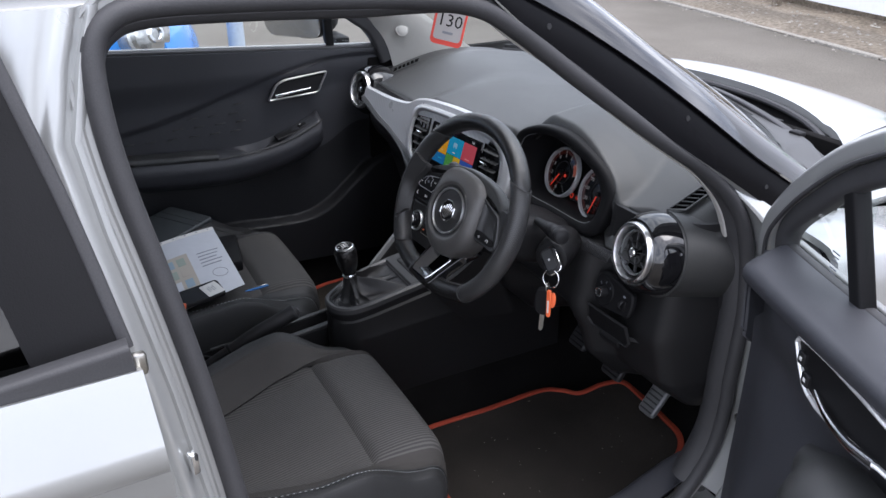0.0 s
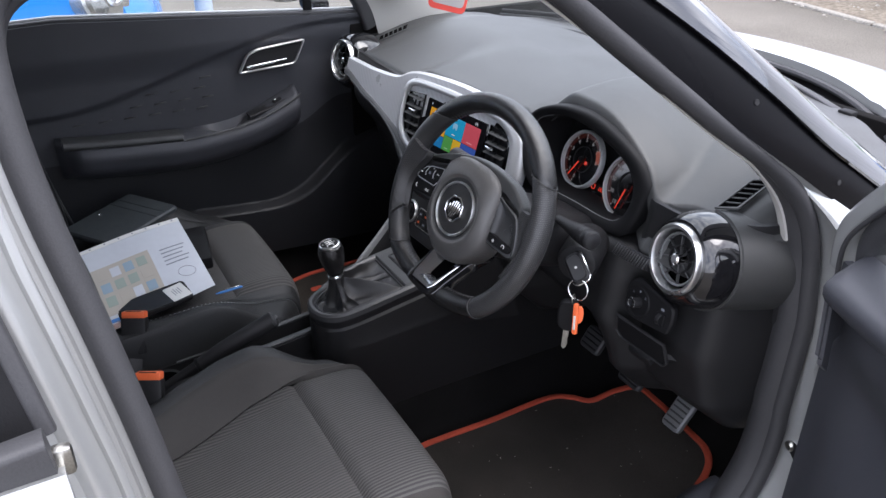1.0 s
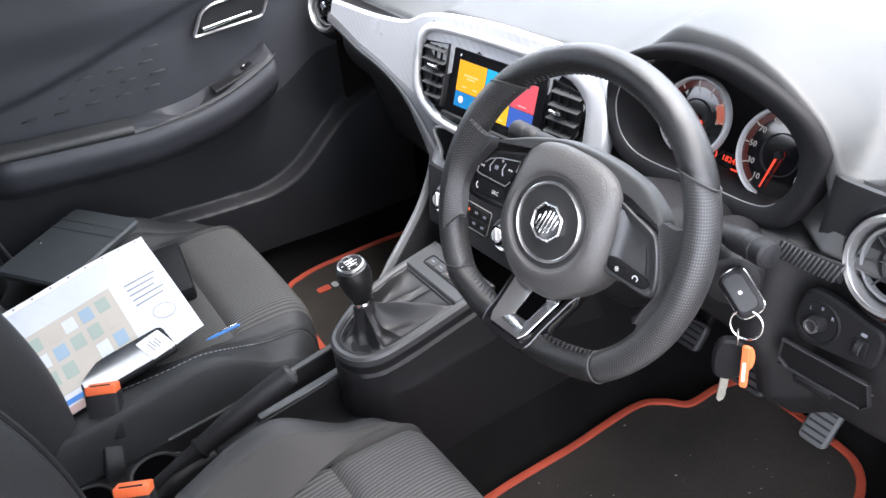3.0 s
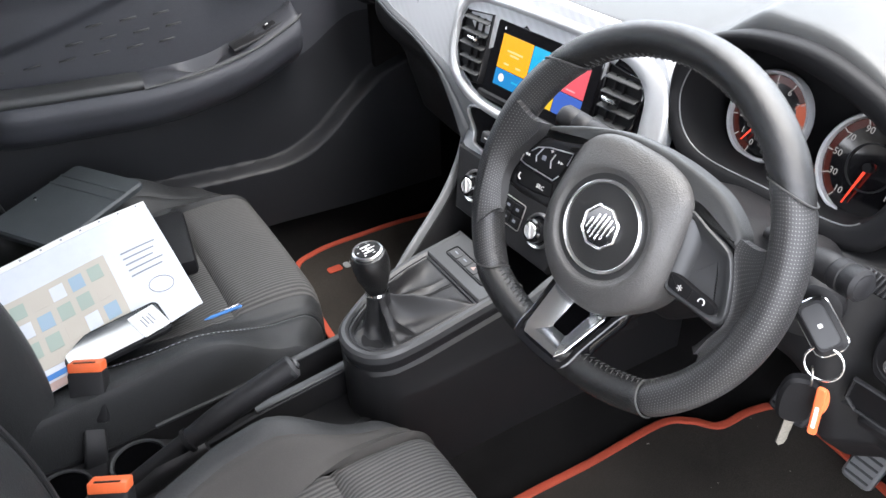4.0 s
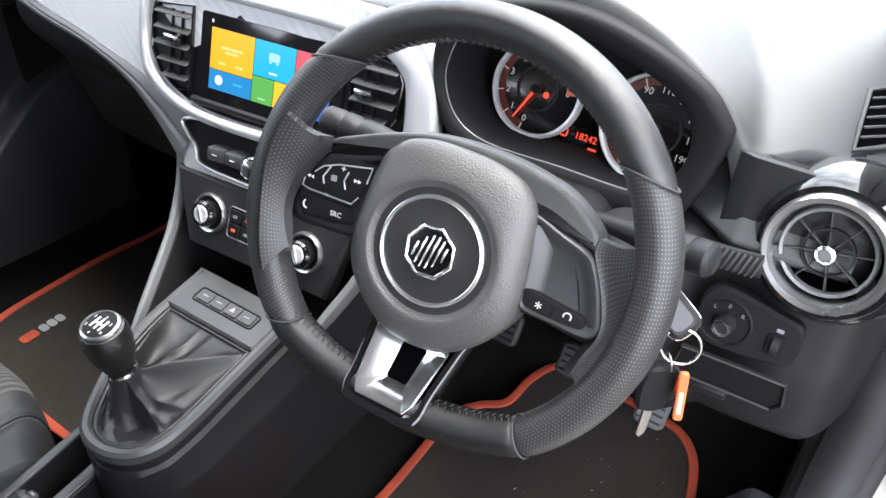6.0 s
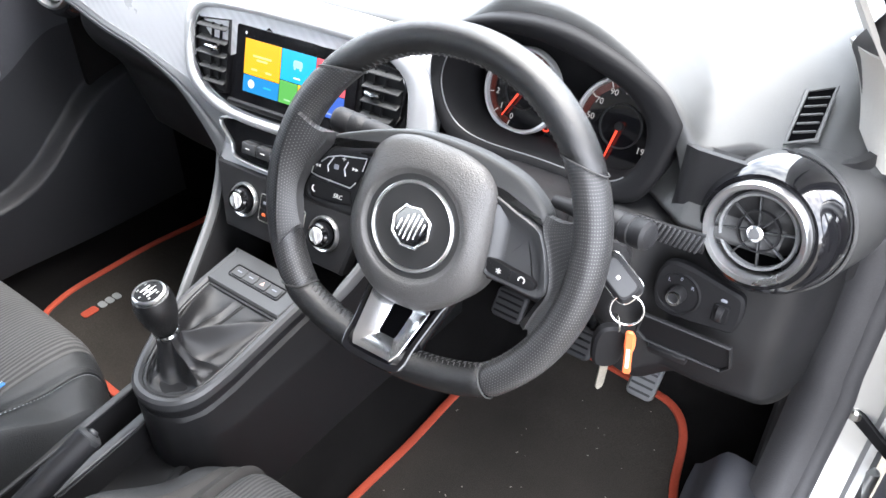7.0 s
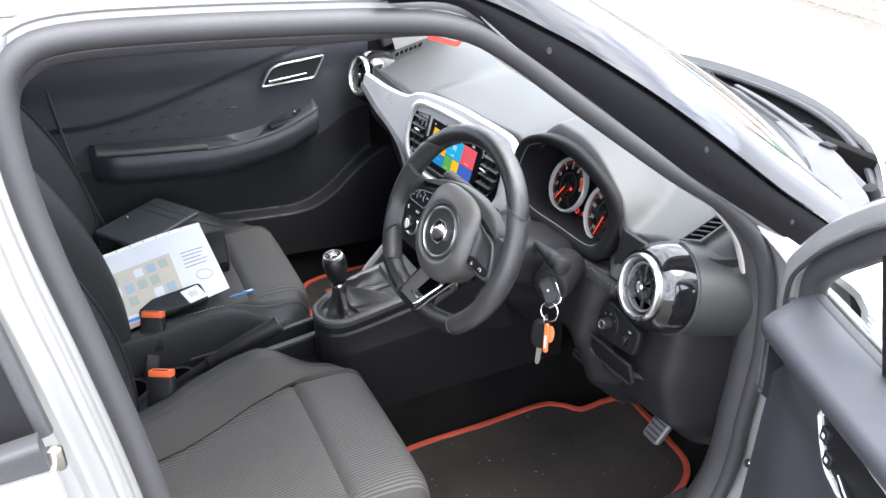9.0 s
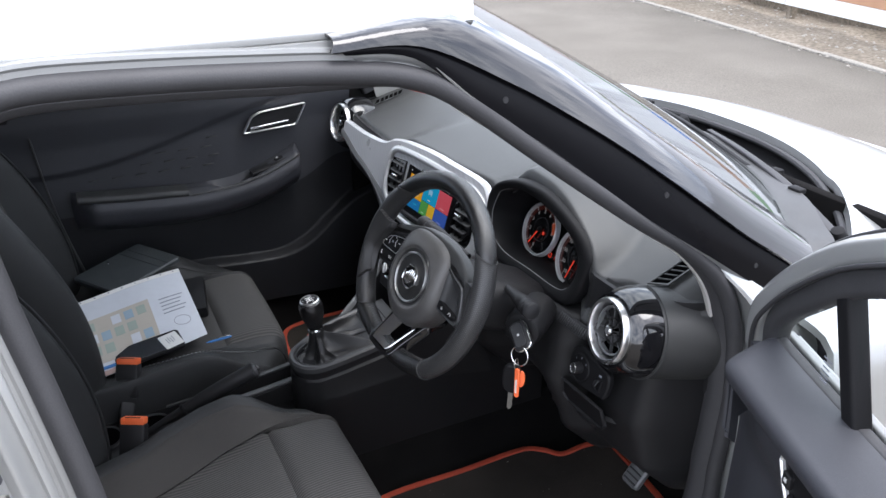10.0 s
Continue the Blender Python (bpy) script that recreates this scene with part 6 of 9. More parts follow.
def cluster():
    lip = [(0.201, 0.945), (0.201, 0.985), (0.225, 1.013), (0.281, 1.033), (0.352, 1.036), (0.415, 1.021), (0.471, 0.996), (0.500, 0.972), (0.5095, 0.957), (0.503, 0.925), (0.494, 0.892), (0.466, 0.860), (0.36, 0.853), (0.262, 0.866), (0.220, 0.892)]
    eye = [(0.212, 0.940), (0.219, 0.978), (0.234, 0.998), (0.281, 1.014), (0.336, 1.013), (0.392, 1.000), (0.440, 0.982), (0.463, 0.962), (0.472, 0.942), (0.472, 0.915), (0.458, 0.888), (0.430, 0.877), (0.355, 0.880), (0.270, 0.883), (0.230, 0.902)]
    lp, ep = smooth_poly(lip, 75), smooth_poly(eye, 75)
    def at(pl, d, s=1.0, dz=0.0):
        return [(0.345 + (x - 0.345) * s, 0.248 + (x - 0.355) * 0.09 + (z - 0.90) * 0.16 + d, 0.945 + (z - 0.945) * s + dz) for x, z in pl]
    def between(k):
        return [(a + (c - a) * k, b + (d - b) * k) for (a, b), (c, d) in zip(lp, ep)]
    secs = [at(inset(lp, 0.004), 0.085, 1.0, -0.006), at(lp, 0.018), at(lp, 0.006), at(between(0.10), 0.001), at(between(0.35), 0.0), at(between(0.75), 0.004), at(between(0.96), 0.007), at(ep, 0.010), at(inset(ep, 0.002), 0.018), at(ep, 0.098, 0.97, -0.012)]
    hood = part("cluster_hood", rings("cluster_hood", secs, DARK, False, 60), dash, "black instrument hood")
    back = at(inset(ep, -0.004), 0.096, 0.98, -0.012)
    part("cluster_panel", from_lists("cluster_panel", back, [tuple(range(len(back)))], DARK, False), hood)
    visor = at(ep, 0.0085)
    part("hood_piping", sweep("hood_piping", visor[50:] + visor[:14], circle(0.0009, 6), GREYSATIN, (0, -1, 0.1)), hood, "thin bright line round the instruments")
    red = glow("red_gauge_light", (1.0, 0.07, 0.035), 0.22)
    soft_red = glow("dim_red_gauge_light", (0.25, 0.06, 0.045), 0.024)
    white = glow("white_gauge_print", (0.75, 0.72, 0.70), 0.06)
    nrm = Vector((0, -0.94, 0.34))
    def dial(c, r, nums, a0, a1, needle, name):
        m = axes(c, (1, 0, 0), nrm)
        d = part(name, lathe(name, [(0, 0.004), (r - 0.006, 0.004), (r - 0.005, 0.002)], m, GLOSS, 40), hood, "black dial with silver ring and red band")
        part("dial_ring", lathe("dial_ring", [(r - 0.0045, 0.003), (r - 0.004, 0.010), (r - 0.001, 0.011), (r + 0.001, 0.008), (r + 0.001, 0.0)], m, SILVER, 48), d, "silver dial ring")
        # glowing scale band
        seg = 40
        verts, faces = [], []
        for k in range(seg + 1):
            a = radians(a0 + (a1 - a0) * k / seg)
            for rr in (r - 0.0135, r - 0.0055):
                verts.append(m @ Vector((rr * math.cos(a), rr * math.sin(a), 0.0045)))
        faces = [(2 * k, 2 * k + 1, 2 * k + 3, 2 * k + 2) for k in range(seg)]
        part("scale_band", from_lists("scale_band", verts, faces, soft_red, False), d)
        part("inner_circle", lathe("inner_circle", [(r * 0.43, 0.004), (r * 0.43, 0.0065), (r * 0.46, 0.0065), (r * 0.46, 0.004)], m, PLASTIC, 32), d)
        for k, t in enumerate(nums):
            a = radians(a0 + (a1 - a0) * k / (len(nums) - 1))
            rr = r - 0.0175
            mm = m @ Matrix.Translation((rr * math.cos(a), rr * math.sin(a), 0.0046))
            part("numeral", words("numeral", t, 0.0105, mm, white), d)
            part("tick", box("tick", 0.007, 0.0012, 0.0006, m @ Matrix.Rotation(a, 4, "Z") @ Matrix.Translation((r - 0.0085, 0, 0.0052)), white, 0), d)
        a = radians(needle)
        part("needle", plate("needle", [(-0.004, -0.0018), (r - 0.013, -0.0007), (r - 0.013, 0.0007), (-0.004, 0.0018)], on(m @ Matrix.Rotation(a, 4, "Z") @ Matrix.Translation((0, 0, 0.010))), 0.001, red, 0.0003), d, "glowing red needle")
        part("needle_cap", lathe("needle_cap", [(0, 0.013), (0.005, 0.012), (0.0055, 0.006)], m, DARK, 16), d)
        return m, d
    m1, d1 = dial((0.288, 0.322, 0.922), 0.053, ["0", "1", "2", "3", "4", "5", "6", "7", "8"], 258, 6, 243, "rev_counter")
    part("red_zone", from_lists("red_zone", [m1 @ Vector((r * math.cos(radians(a)), r * math.sin(radians(a)), 0.0048)) for a in (4, 16, 28, 40) for r in (0.034, 0.046)], [(0, 1, 3, 2), (2, 3, 5, 4), (4, 5, 7, 6)], glow("orange_gauge_light", (0.8, 0.15, 0.06), 0.07), False), d1, "orange-red warning sector")
    part("warning_light", lathe("warning_light", [(0, 0.0062), (0.0035, 0.006)], m1 @ Matrix.Translation((0.012, -0.004, 0)), red, 14), d1, "small red warning light")
    m2, d2 = dial((0.427, 0.312, 0.922), 0.057, ["10", "30", "50", "70", "90", "110", "130", "150", "170", "190"], 238, -32, 259, "speedometer")
    md = axes((0.346, 0.318, 0.882), (1, 0, 0), nrm)
    dsp = part("trip_display", plate("trip_display", rrect(0.046, 0.022, 0.003), on(md), 0.002, GLOSS, 0.0005), hood, "dark display with red digits")
    part("trip_digits", words("trip_digits", "18242", 0.0105, md @ Matrix.Translation((0.006, 0.002, 0.0024)), red), dsp)
    part("trip_unit", plate("trip_unit", [(0.016 + a, -0.008 + b) for a, b in rrect(0.010, 0.0022, 0.0005)], on(md @ Matrix.Translation((0, 0, 0.0022))), 0.0003, red, 0.0001), dsp)
    part("service_mark", frame_plate("service_mark", [(-0.0205 + a, 0.002 + b) for a, b in rrect(0.010, 0.010, 0.003)], 0.0018, on(md @ Matrix.Translation((0, 0, 0.0022))), 0.0003, red, 0.0001), dsp)


cluster()


def driver_switches():
    poly = [tuple(p)[:2] for p in spline([(a, b, 0) for a, b in ((0.527, 0.800), (0.530, 0.772), (0.548, 0.758), (0.605, 0.760), (0.624, 0.766), (0.624, 0.803), (0.600, 0.812), (0.555, 0.822), (0.535, 0.818))], 48, True)]
    pl = lambda x, z, h: Vector((x, 0.246 + (z - 0.79) * 0.2 + 0.08 * (x - 0.57) - h, z))
    s = part("switch_plate", plate("switch_plate", poly, pl, 0.010, DARK, 0.003), dash, "black mirror and headlamp switch plate")
    m = axes(pl(0.556, 0.788, 0.010), (1, 0.08, 0), (0, -1, 0.2))
    part("dial_recess", lathe("dial_recess", [(0, 0.0006), (0.022, 0.0006), (0.024, 0.002), (0.026, 0.0)], m, DARK, 30), s)
    k = part("mirror_knob", lathe("mirror_knob", [(0, 0.016), (0.008, 0.016), (0.0095, 0.013), (0.0105, 0.0)], m, PLASTIC, 20), s, "black mirror knob with chrome ring")
    part("knob_ring", lathe("knob_ring", [(0.0055, 0.016), (0.006, 0.0175), (0.0085, 0.0175), (0.009, 0.016)], m, CHROME, 20), k)
    for t, x, y in (("L", -0.013, 0.013), ("0", 0.0, 0.018), ("R", 0.014, 0.012)):
        part("switch_letter", words("switch_letter", t, 0.006, m @ Matrix.Translation((x, y, 0.0012)), INK), s)
    m = axes(pl(0.605, 0.782, 0.010), (1, 0.08, 0), (0, -1, 0.2))
    lv = part("level_switch", plate("level_switch", rrect(0.018, 0.022, 0.003), on(m), 0.003, DARK, 0.001), s, "headlamp level wheel")
    part("level_wheel", lathe("level_wheel", [(0.009, -0.004), (0.010, -0.003), (0.010, 0.003), (0.009, 0.004)], m @ pose(0, 0, 0, 0, 90, 0), PLASTIC, 18), lv)
    part("lamp_mark", plate("lamp_mark", [(a, 0.016 + b) for a, b in rrect(0.007, 0.004, 0.0015)], on(m), 0.0006, INK, 0.0002), s)
    # open tray under the switches; a flat dark plate paints the shade inside it
    def tray(x, z, h):
        return Vector((x, 0.228 + (0.75 - z) * 0.25 + 0.08 * (x - 0.57) - h, z))
    part("tray_lip", frame_plate("tray_lip", [(0.525, 0.752), (0.628, 0.748), (0.632, 0.712), (0.622, 0.698), (0.53, 0.702), (0.518, 0.716)], 0.004, tray, 0.006, PLASTIC, 0.002), dash, "open storage tray")
    part("tray_shade_plate", plate("tray_shade_plate", inset([(0.525, 0.752), (0.628, 0.748), (0.632, 0.712), (0.622, 0.698), (0.53, 0.702), (0.518, 0.716)], 0.003), tray, 0.002, DARK, 0.0004), dash)
    # knee panel line and lower cover
    def knee(u, v):
        x = 0.46 + 0.18 * u
        z = 0.70 - 0.07 * v
        return (x, 0.250 + 0.07 * v + 0.07 * v * v + 0.08 * (x - 0.57) + 0.05 * u ** 4, z)
    part("knee_panel", grid("knee_panel", knee, 10, 8, LOWDASH, 0.008), dash)
    part("obd_flap", box("obd_flap", 0.05, 0.012, 0.018, pose(0.552, 0.262, 0.672, 25, 0, 4), PLASTIC, 0.004), dash, "small black flap")
    # side kick panel in the footwell
    part("kick_panel", plate("kick_panel", [(0.415, 0.30), (0.415, 0.56), (0.44, 0.70), (0.75, 0.72), (0.80, 0.40), (0.6, 0.28)], lambda a, b, h: Vector((0.690 - h, a, b)), 0.02, PLASTIC, 0.006), dash, "charcoal footwell side panel")


driver_switches()

# ---------------------------------------------------------------- steering wheel
WHEEL = axes((0.363, 0.022, 0.928), (1, 0.115, 0), (0.105, -0.906, 0.407)) @ Matrix.Rotation(radians(-4), 4, "Z")


def at_wheel(x, y, h):
    return WHEEL @ Vector((x, y, h))


def rim_point(a, r=0.167):
    x, y = r * math.cos(a), r * math.sin(a)
    if y < -0.10:
        k = (-0.10 - y)
        y = -0.10 - k + 0.45 * max(0, k - 0.025)
    return x, y


def steering_wheel():
    w = thing("steering_wheel", "black leather steering wheel with perforated grips and chrome spoke", "steering wheel", at=tuple(WHEEL.translation))
    def rim_at(a, b, g=1.0, k=1.0):
        """A place on the rim's skin: angle a round the wheel, b round the section."""
        x, y = rim_point(a)
        x1, y1 = rim_point(a + 0.02)
        x0, y0 = rim_point(a - 0.02)
        t = Vector((x1 - x0, y1 - y0)).normalized()
        nrm = Vector((t.y, -t.x))
        return at_wheel(x + nrm.x * math.cos(b) * 0.0165 * g * k, y + nrm.y * math.cos(b) * 0.0165 * g * k, math.sin(b) * 0.0190 * k * (1 + 0.4 * (g - 1)))
    def rim_piece(a0, a1, s0, s1, material, n, label, bulge):
        def f(u, v):
            b = 2 * PI * v
            a = radians(a0 + (a1 - a0) * u + (s0 + (s1 - s0) * u) * math.cos(b))
            g = 1.0 + bulge * math.sin(PI * u) ** 0.7
            return rim_at(a, b, g, 0.93 if u < 0.004 or u > 0.996 else 1.0)
        return part("rim", grid("rim", f, n, 24, material, 0, angle=60, uv=(0.168 * radians(a1 - a0), 0.112)), w, label)
    ring = [at_wheel(*rim_point(radians(4 * k)), 0.0) for k in range(90)]
    part("rim_core", sweep("rim_core", ring, circle(0.0135, 10), DARK, tuple(WHEEL.to_3x3() @ Vector((0, 0, 1))), True), w)
    rim_piece(-48, 36.5, 0, -5.3, PERF, 48, "perforated leather grip", 0.06)
    rim_piece(37.0, 139.6, -5.3, 6.6, LEATHER, 50, "smooth leather rim", 0.0)
    rim_piece(140.1, 225.5, 6.6, -3.6, PERF, 48, "perforated leather grip", 0.06)
    rim_piece(226.0, 311.6, -3.6, 0, LEATHER, 46, "smooth leather rim", 0.0)
    thread = mat("grey_thread", (0.045, 0.045, 0.045), 0.6)
    for a, sl in ((-48.2, 0), (36.75, -5.3), (139.85, 6.6), (225.75, -3.6)):
        P = [rim_at(radians(a + sl * math.cos(b)), b, 1.0, 1.015) for b in [2 * PI * k / 28 for k in range(28)]]
        part("grip_seam", sweep("grip_seam", P, circle(0.0009, 6), thread, tuple(WHEEL.to_3x3() @ Vector((0, 0, 1))), True), w, "thin grey seam round the rim")
    # zigzag stitching along the inside of the rim
    verts, faces = [], []
    for k in range(300):
        a = radians(1.2 * k)
        c, d = rim_at(a, radians(168), 1.02), rim_at(a + 0.012, radians(150 if k % 2 else 186), 1.02)
        u = (d - c).normalized()
        nrm = (c - at_wheel(*rim_point(a), 0.0)).normalized()
        sd = u.cross(nrm) * 0.0005
        o = len(verts)
        verts += [c - sd, c + sd, d + sd, d - sd, (c + d) / 2 + nrm * 0.0010]
        faces += [(o, o + 1, o + 4), (o + 1, o + 2, o + 4), (o + 2, o + 3, o + 4), (o + 3, o, o + 4)]
    part("stitching", from_lists("stitching", verts, faces, thread, False), w)
    # airbag cover: soft-edged pad with a shallow round dish for the badge
    half = [(0.0, 0.0745), (0.026, 0.0735), (0.050, 0.067), (0.064, 0.055), (0.0695, 0.042), (0.0735, 0.012), (0.0765, -0.022), (0.0715, -0.047), (0.058, -0.067), (0.040, -0.083), (0.022, -0.092), (0.0, -0.0945)]
    rim = spline([(a, b, 0) for a, b in half], 45)
    out = [(p.x, p.y) for p in rim] + [(-p.x, p.y) for p in reversed(rim)][1:-1]
    n = len(out)
    C = (0.0, -0.008)
    levels = [(1.0, 0.056, -0.034), (1.0, 0.056, -0.010), (0.99, 0.056, -0.004), (0.955, 0.056, 0.002), (0.88, 0.056, 0.0075), (0.72, 0.056, 0.0125), (0.5, 0.056, 0.0165), (0.25, 0.056, 0.0195), (0.08, 0.056, 0.0208), (0.0, 0.0555, 0.0208), (0.0, 0.0545, 0.0204), (0.0, 0.0535, 0.0192), (0.0, 0.0500, 0.0182)]
    def cover_ring(k, r, h):
        pts = []
        for x, y in out:
            q = math.hypot(x - C[0], y - C[1])
            cx, cy = C[0] + (x - C[0]) / q * r, C[1] + (y - C[1]) / q * r
            pts.append(at_wheel(cx + (x - cx) * k, cy + (y - cy) * k, h))
        return pts
    pad = part("airbag_cover", rings("airbag_cover", [cover_ring(*l) for l in levels], HUB, False, 60), w, "grained black airbag cover")
    m = WHEEL @ Matrix.Translation((C[0], C[1], 0.0182))
    part("badge_dish", lathe("badge_dish", [(0.0505, 0.0), (0.047, -0.0006), (0.040, -0.0008), (0.02, -0.0004), (0.0, 0.0)], m, HUBDISC, 64), pad, "smooth dark disc round the badge")
    part("badge_ring", lathe("badge_ring", [(0.0408, -0.001), (0.0410, 0.0010), (0.0415, 0.0013), (0.0420, 0.0008), (0.0430, 0.0006), (0.0434, 0.0016), (0.0441, 0.0012), (0.0443, -0.001)], m, SATIN, 64), pad, "thin chrome ring")
    # badge: an eight-sided chrome emblem with plain strokes
    mb = m @ Matrix.Translation((0, 0, 0.0002)) @ Matrix.Rotation(radians(6), 4, "Z")
    oct_ = [(0.0222 * math.cos(PI / 8 + k * PI / 4), 0.0222 * math.sin(PI / 8 + k * PI / 4)) for k in range(8)]
    bd = part("badge", frame_plate("badge", oct_, 0.0030, on(mb), 0.0034, CHROME, 0.0011), pad, "eight-sided chrome emblem")
    part("badge_back", plate("badge_back", inset(oct_, 0.002), on(mb), 0.0012, GLOSS, 0.0003), bd)
    for x, y, l, a in ((-0.0125, 0.000, 0.013, 72), (-0.0075, 0.000, 0.024, 72), (-0.0025, 0.000, 0.029, 72), (0.0025, 0.000, 0.029, 72), (0.0075, 0.000, 0.024, 72), (0.0125, 0.000, 0.013, 72)):
        part("emblem_stroke", box("emblem_stroke", l, 0.0022, 0.0022, mb @ pose(x, y, 0.0018, 0, 0, a), CHROME, 0.0008, 1), bd)
    part("embossed_line", box("embossed_line", 0.022, 0.0020, 0.0010, WHEEL @ pose(-0.006, -0.078, 0.0072, 24, 0, -4), PLASTIC, 0.0004, 1), pad)
    part("scuff_mark", sweep("scuff_mark", [WHEEL @ Vector((0.053 + 0.0022 * k, -0.016 - 0.0012 * math.sin(PI * k / 5), 0.0153 - 0.0006 * k)) for k in range(6)], circle(0.0006, 5), DARK, tuple(WHEEL.to_3x3() @ Vector((0, 0, 1)))), pad)
    # yoke over the top of the spokes; its paler grey stands for reflected sky
    yoke = [(-0.1235, 0.034), (-0.117, 0.0435), (-0.098, 0.0525), (-0.070, 0.064), (-0.035, 0.0745), (0.0, 0.0785), (0.035, 0.0780), (0.062, 0.0745), (0.084, 0.0690), (0.104, 0.0580), (0.1175, 0.0455), (0.1150, 0.0345), (0.095, 0.0395), (0.068, 0.0475), (0.03, 0.046), (-0.03, 0.046), (-0.066, 0.0455), (-0.105, 0.0345)]
    part("yoke_cover", dish("yoke_cover", smooth_poly(yoke, 90), [(0, -0.020), (0, -0.004), (0.0012, -0.0008), (0.0035, 0.0010), (0.0065, 0.0018)], at_wheel, SOFT), w, "upper cover over the spokes, lighter grey for the sky's sheen")
    pad_shape = [(0.062, 0.0465), (0.090, 0.0400), (0.1135, 0.0325), (0.1225, 0.0225), (0.1300, 0.0080), (0.1375, -0.0130), (0.1375, -0.0240), (0.1290, -0.0305), (0.103, -0.0300), (0.076, -0.0280), (0.0725, -0.010), (0.069, 0.020)]
    for s in (-1, 1):
        back = [(0.045, 0.048), (0.100, 0.046), (0.128, 0.034), (0.152, 0.024), (0.153, -0.036), (0.132, -0.038), (0.09, -0.034), (0.05, -0.036)]
        back = [(s * a, b) for a, b in back][::s]
        sp = part("spoke", plate("spoke", back, on(WHEEL @ Matrix.Translation((0, 0, -0.026))), 0.020, PLASTIC, 0.006), w, "black spoke")
        # leather shoulder that joins the pad to the rim, notched at its top
        inner = spline([(0.1165, 0.0455, 0), (0.1165, 0.034, 0), (0.128, 0.013, 0), (0.1375, -0.010, 0), (0.1385, -0.026, 0), (0.1330, -0.043, 0), (0.1290, -0.062, 0)], 31)
        def sh(u, v, s=s):
            p = inner[int(round(u * 30))]
            a = radians(20 - 50 * u)
            q = Vector((0.163 * math.cos(a), 0.163 * math.sin(a), 0))
            c = p.lerp(q, v)
            c.y -= 0.005 * math.sin(PI * min(1, v * 1.05)) * (1 - u) ** 5 - 0.010 * math.sin(PI * v) * u ** 5
            h = 0.0015 + 0.0145 * smooth(v) - 0.004 * math.sin(PI * v)
            return at_wheel(s * c.x, c.y, h)
        part("grip_shoulder", grid("grip_shoulder", sh, 30, 14, PERF, 0.012, uv=(0.115, 0.040)), sp, "perforated leather shoulder")
        pp = smooth_poly([(s * a, b) for a, b in pad_shape], 60)[::s]
        mk = WHEEL @ Matrix.Translation((0, 0, 0.0022))
        ins = lambda pts: [(s * a, b) for a, b in pts][::s]
        if s < 0:
            pd = part("button_pad", dish("button_pad", pp, [(0, -0.018), (0, -0.002), (0.0008, 0.0012), (0.0025, 0.0022), (0.0055, 0.0022), (0.007, 0.0014), (0.010, 0.0012)], at_wheel, PLASTIC), sp, "black button pad")
            up = [(-0.126, 0.0105), (-0.118, 0.0195), (-0.104, 0.0255), (-0.0735, 0.0325), (-0.0752, 0.0190), (-0.0790, 0.0055), (-0.0845, -0.0015), (-0.1315, -0.0030), (-0.1335, 0.0015)][::-1]
            part("upper_button", dish("upper_button", up, [(0, 0.0), (0, 0.0022), (0.0008, 0.0032), (0.003, 0.0034)], at_wheel, DARK), pd, "black four-way button")
            lo = [(-0.1345, -0.0065), (-0.084, -0.0050), (-0.0785, -0.0185), (-0.100, -0.0240), (-0.127, -0.0265), (-0.1345, -0.016)][::-1]
            part("lower_button", dish("lower_button", lo, [(0, 0.0), (0, 0.0018), (0.0008, 0.0028), (0.003, 0.0030)], at_wheel, DARK), pd, "black twin button")
            for run in (((-0.1245, 0.0125), (-0.118, 0.0195), (-0.104, 0.0255), (-0.0735, 0.0325), (-0.0752, 0.0190)), ((-0.1325, 0.0050), (-0.1330, -0.0020), (-0.125, -0.0032), (-0.0845, -0.0018), (-0.0795, 0.0055)), ((-0.111, 0.0215), (-0.116, 0.011), (-0.1135, 0.0055)), ((-0.0935, 0.0225), (-0.0960, 0.014), (-0.093, 0.0075))):
                P = [at_wheel(a, b, 0.0036) for a, b in run]
                part("silver_line", sweep("silver_line", P, rrect(0.0013, 0.0010, 0.0003), SATIN, tuple(WHEEL.to_3x3() @ Vector((0, 0, 1)))), pd, "thin silver outline")
            mk = WHEEL @ Matrix.Translation((0, 0, 0.0035)) @ Matrix.Rotation(radians(4), 4, "Z")
            for t, x, y, z in (("+", -0.097, 0.030, 0.0085), ("-", -0.109, 0.0065, 0.010), ("SRC", -0.0965, -0.0085, 0.0062)):
                part("button_letter", words("button_letter", t, z, mk @ Matrix.Translation((x, y, 0.0003)), WHITE), pd)
            for x, y, k in ((-0.1235, 0.0165, -1), (-0.0855, 0.0235, 1)):
                for q in (0, 1):
                    tri_ = [(x + k * (0.0035 * q), y + 0.0016), (x + k * (0.0032 + 0.0035 * q), y), (x + k * (0.0035 * q), y - 0.0016)]
                    part("button_mark", plate("button_mark", tri_[::-k], on(mk), 0.0004, WHITE, 0.0001), pd)
            part("button_mark", plate("button_mark", [(-0.1045 + a, 0.0205 + b) for a, b in rrect(0.0055, 0.005, 0.001)], on(mk), 0.0004, INK, 0.0001), pd)
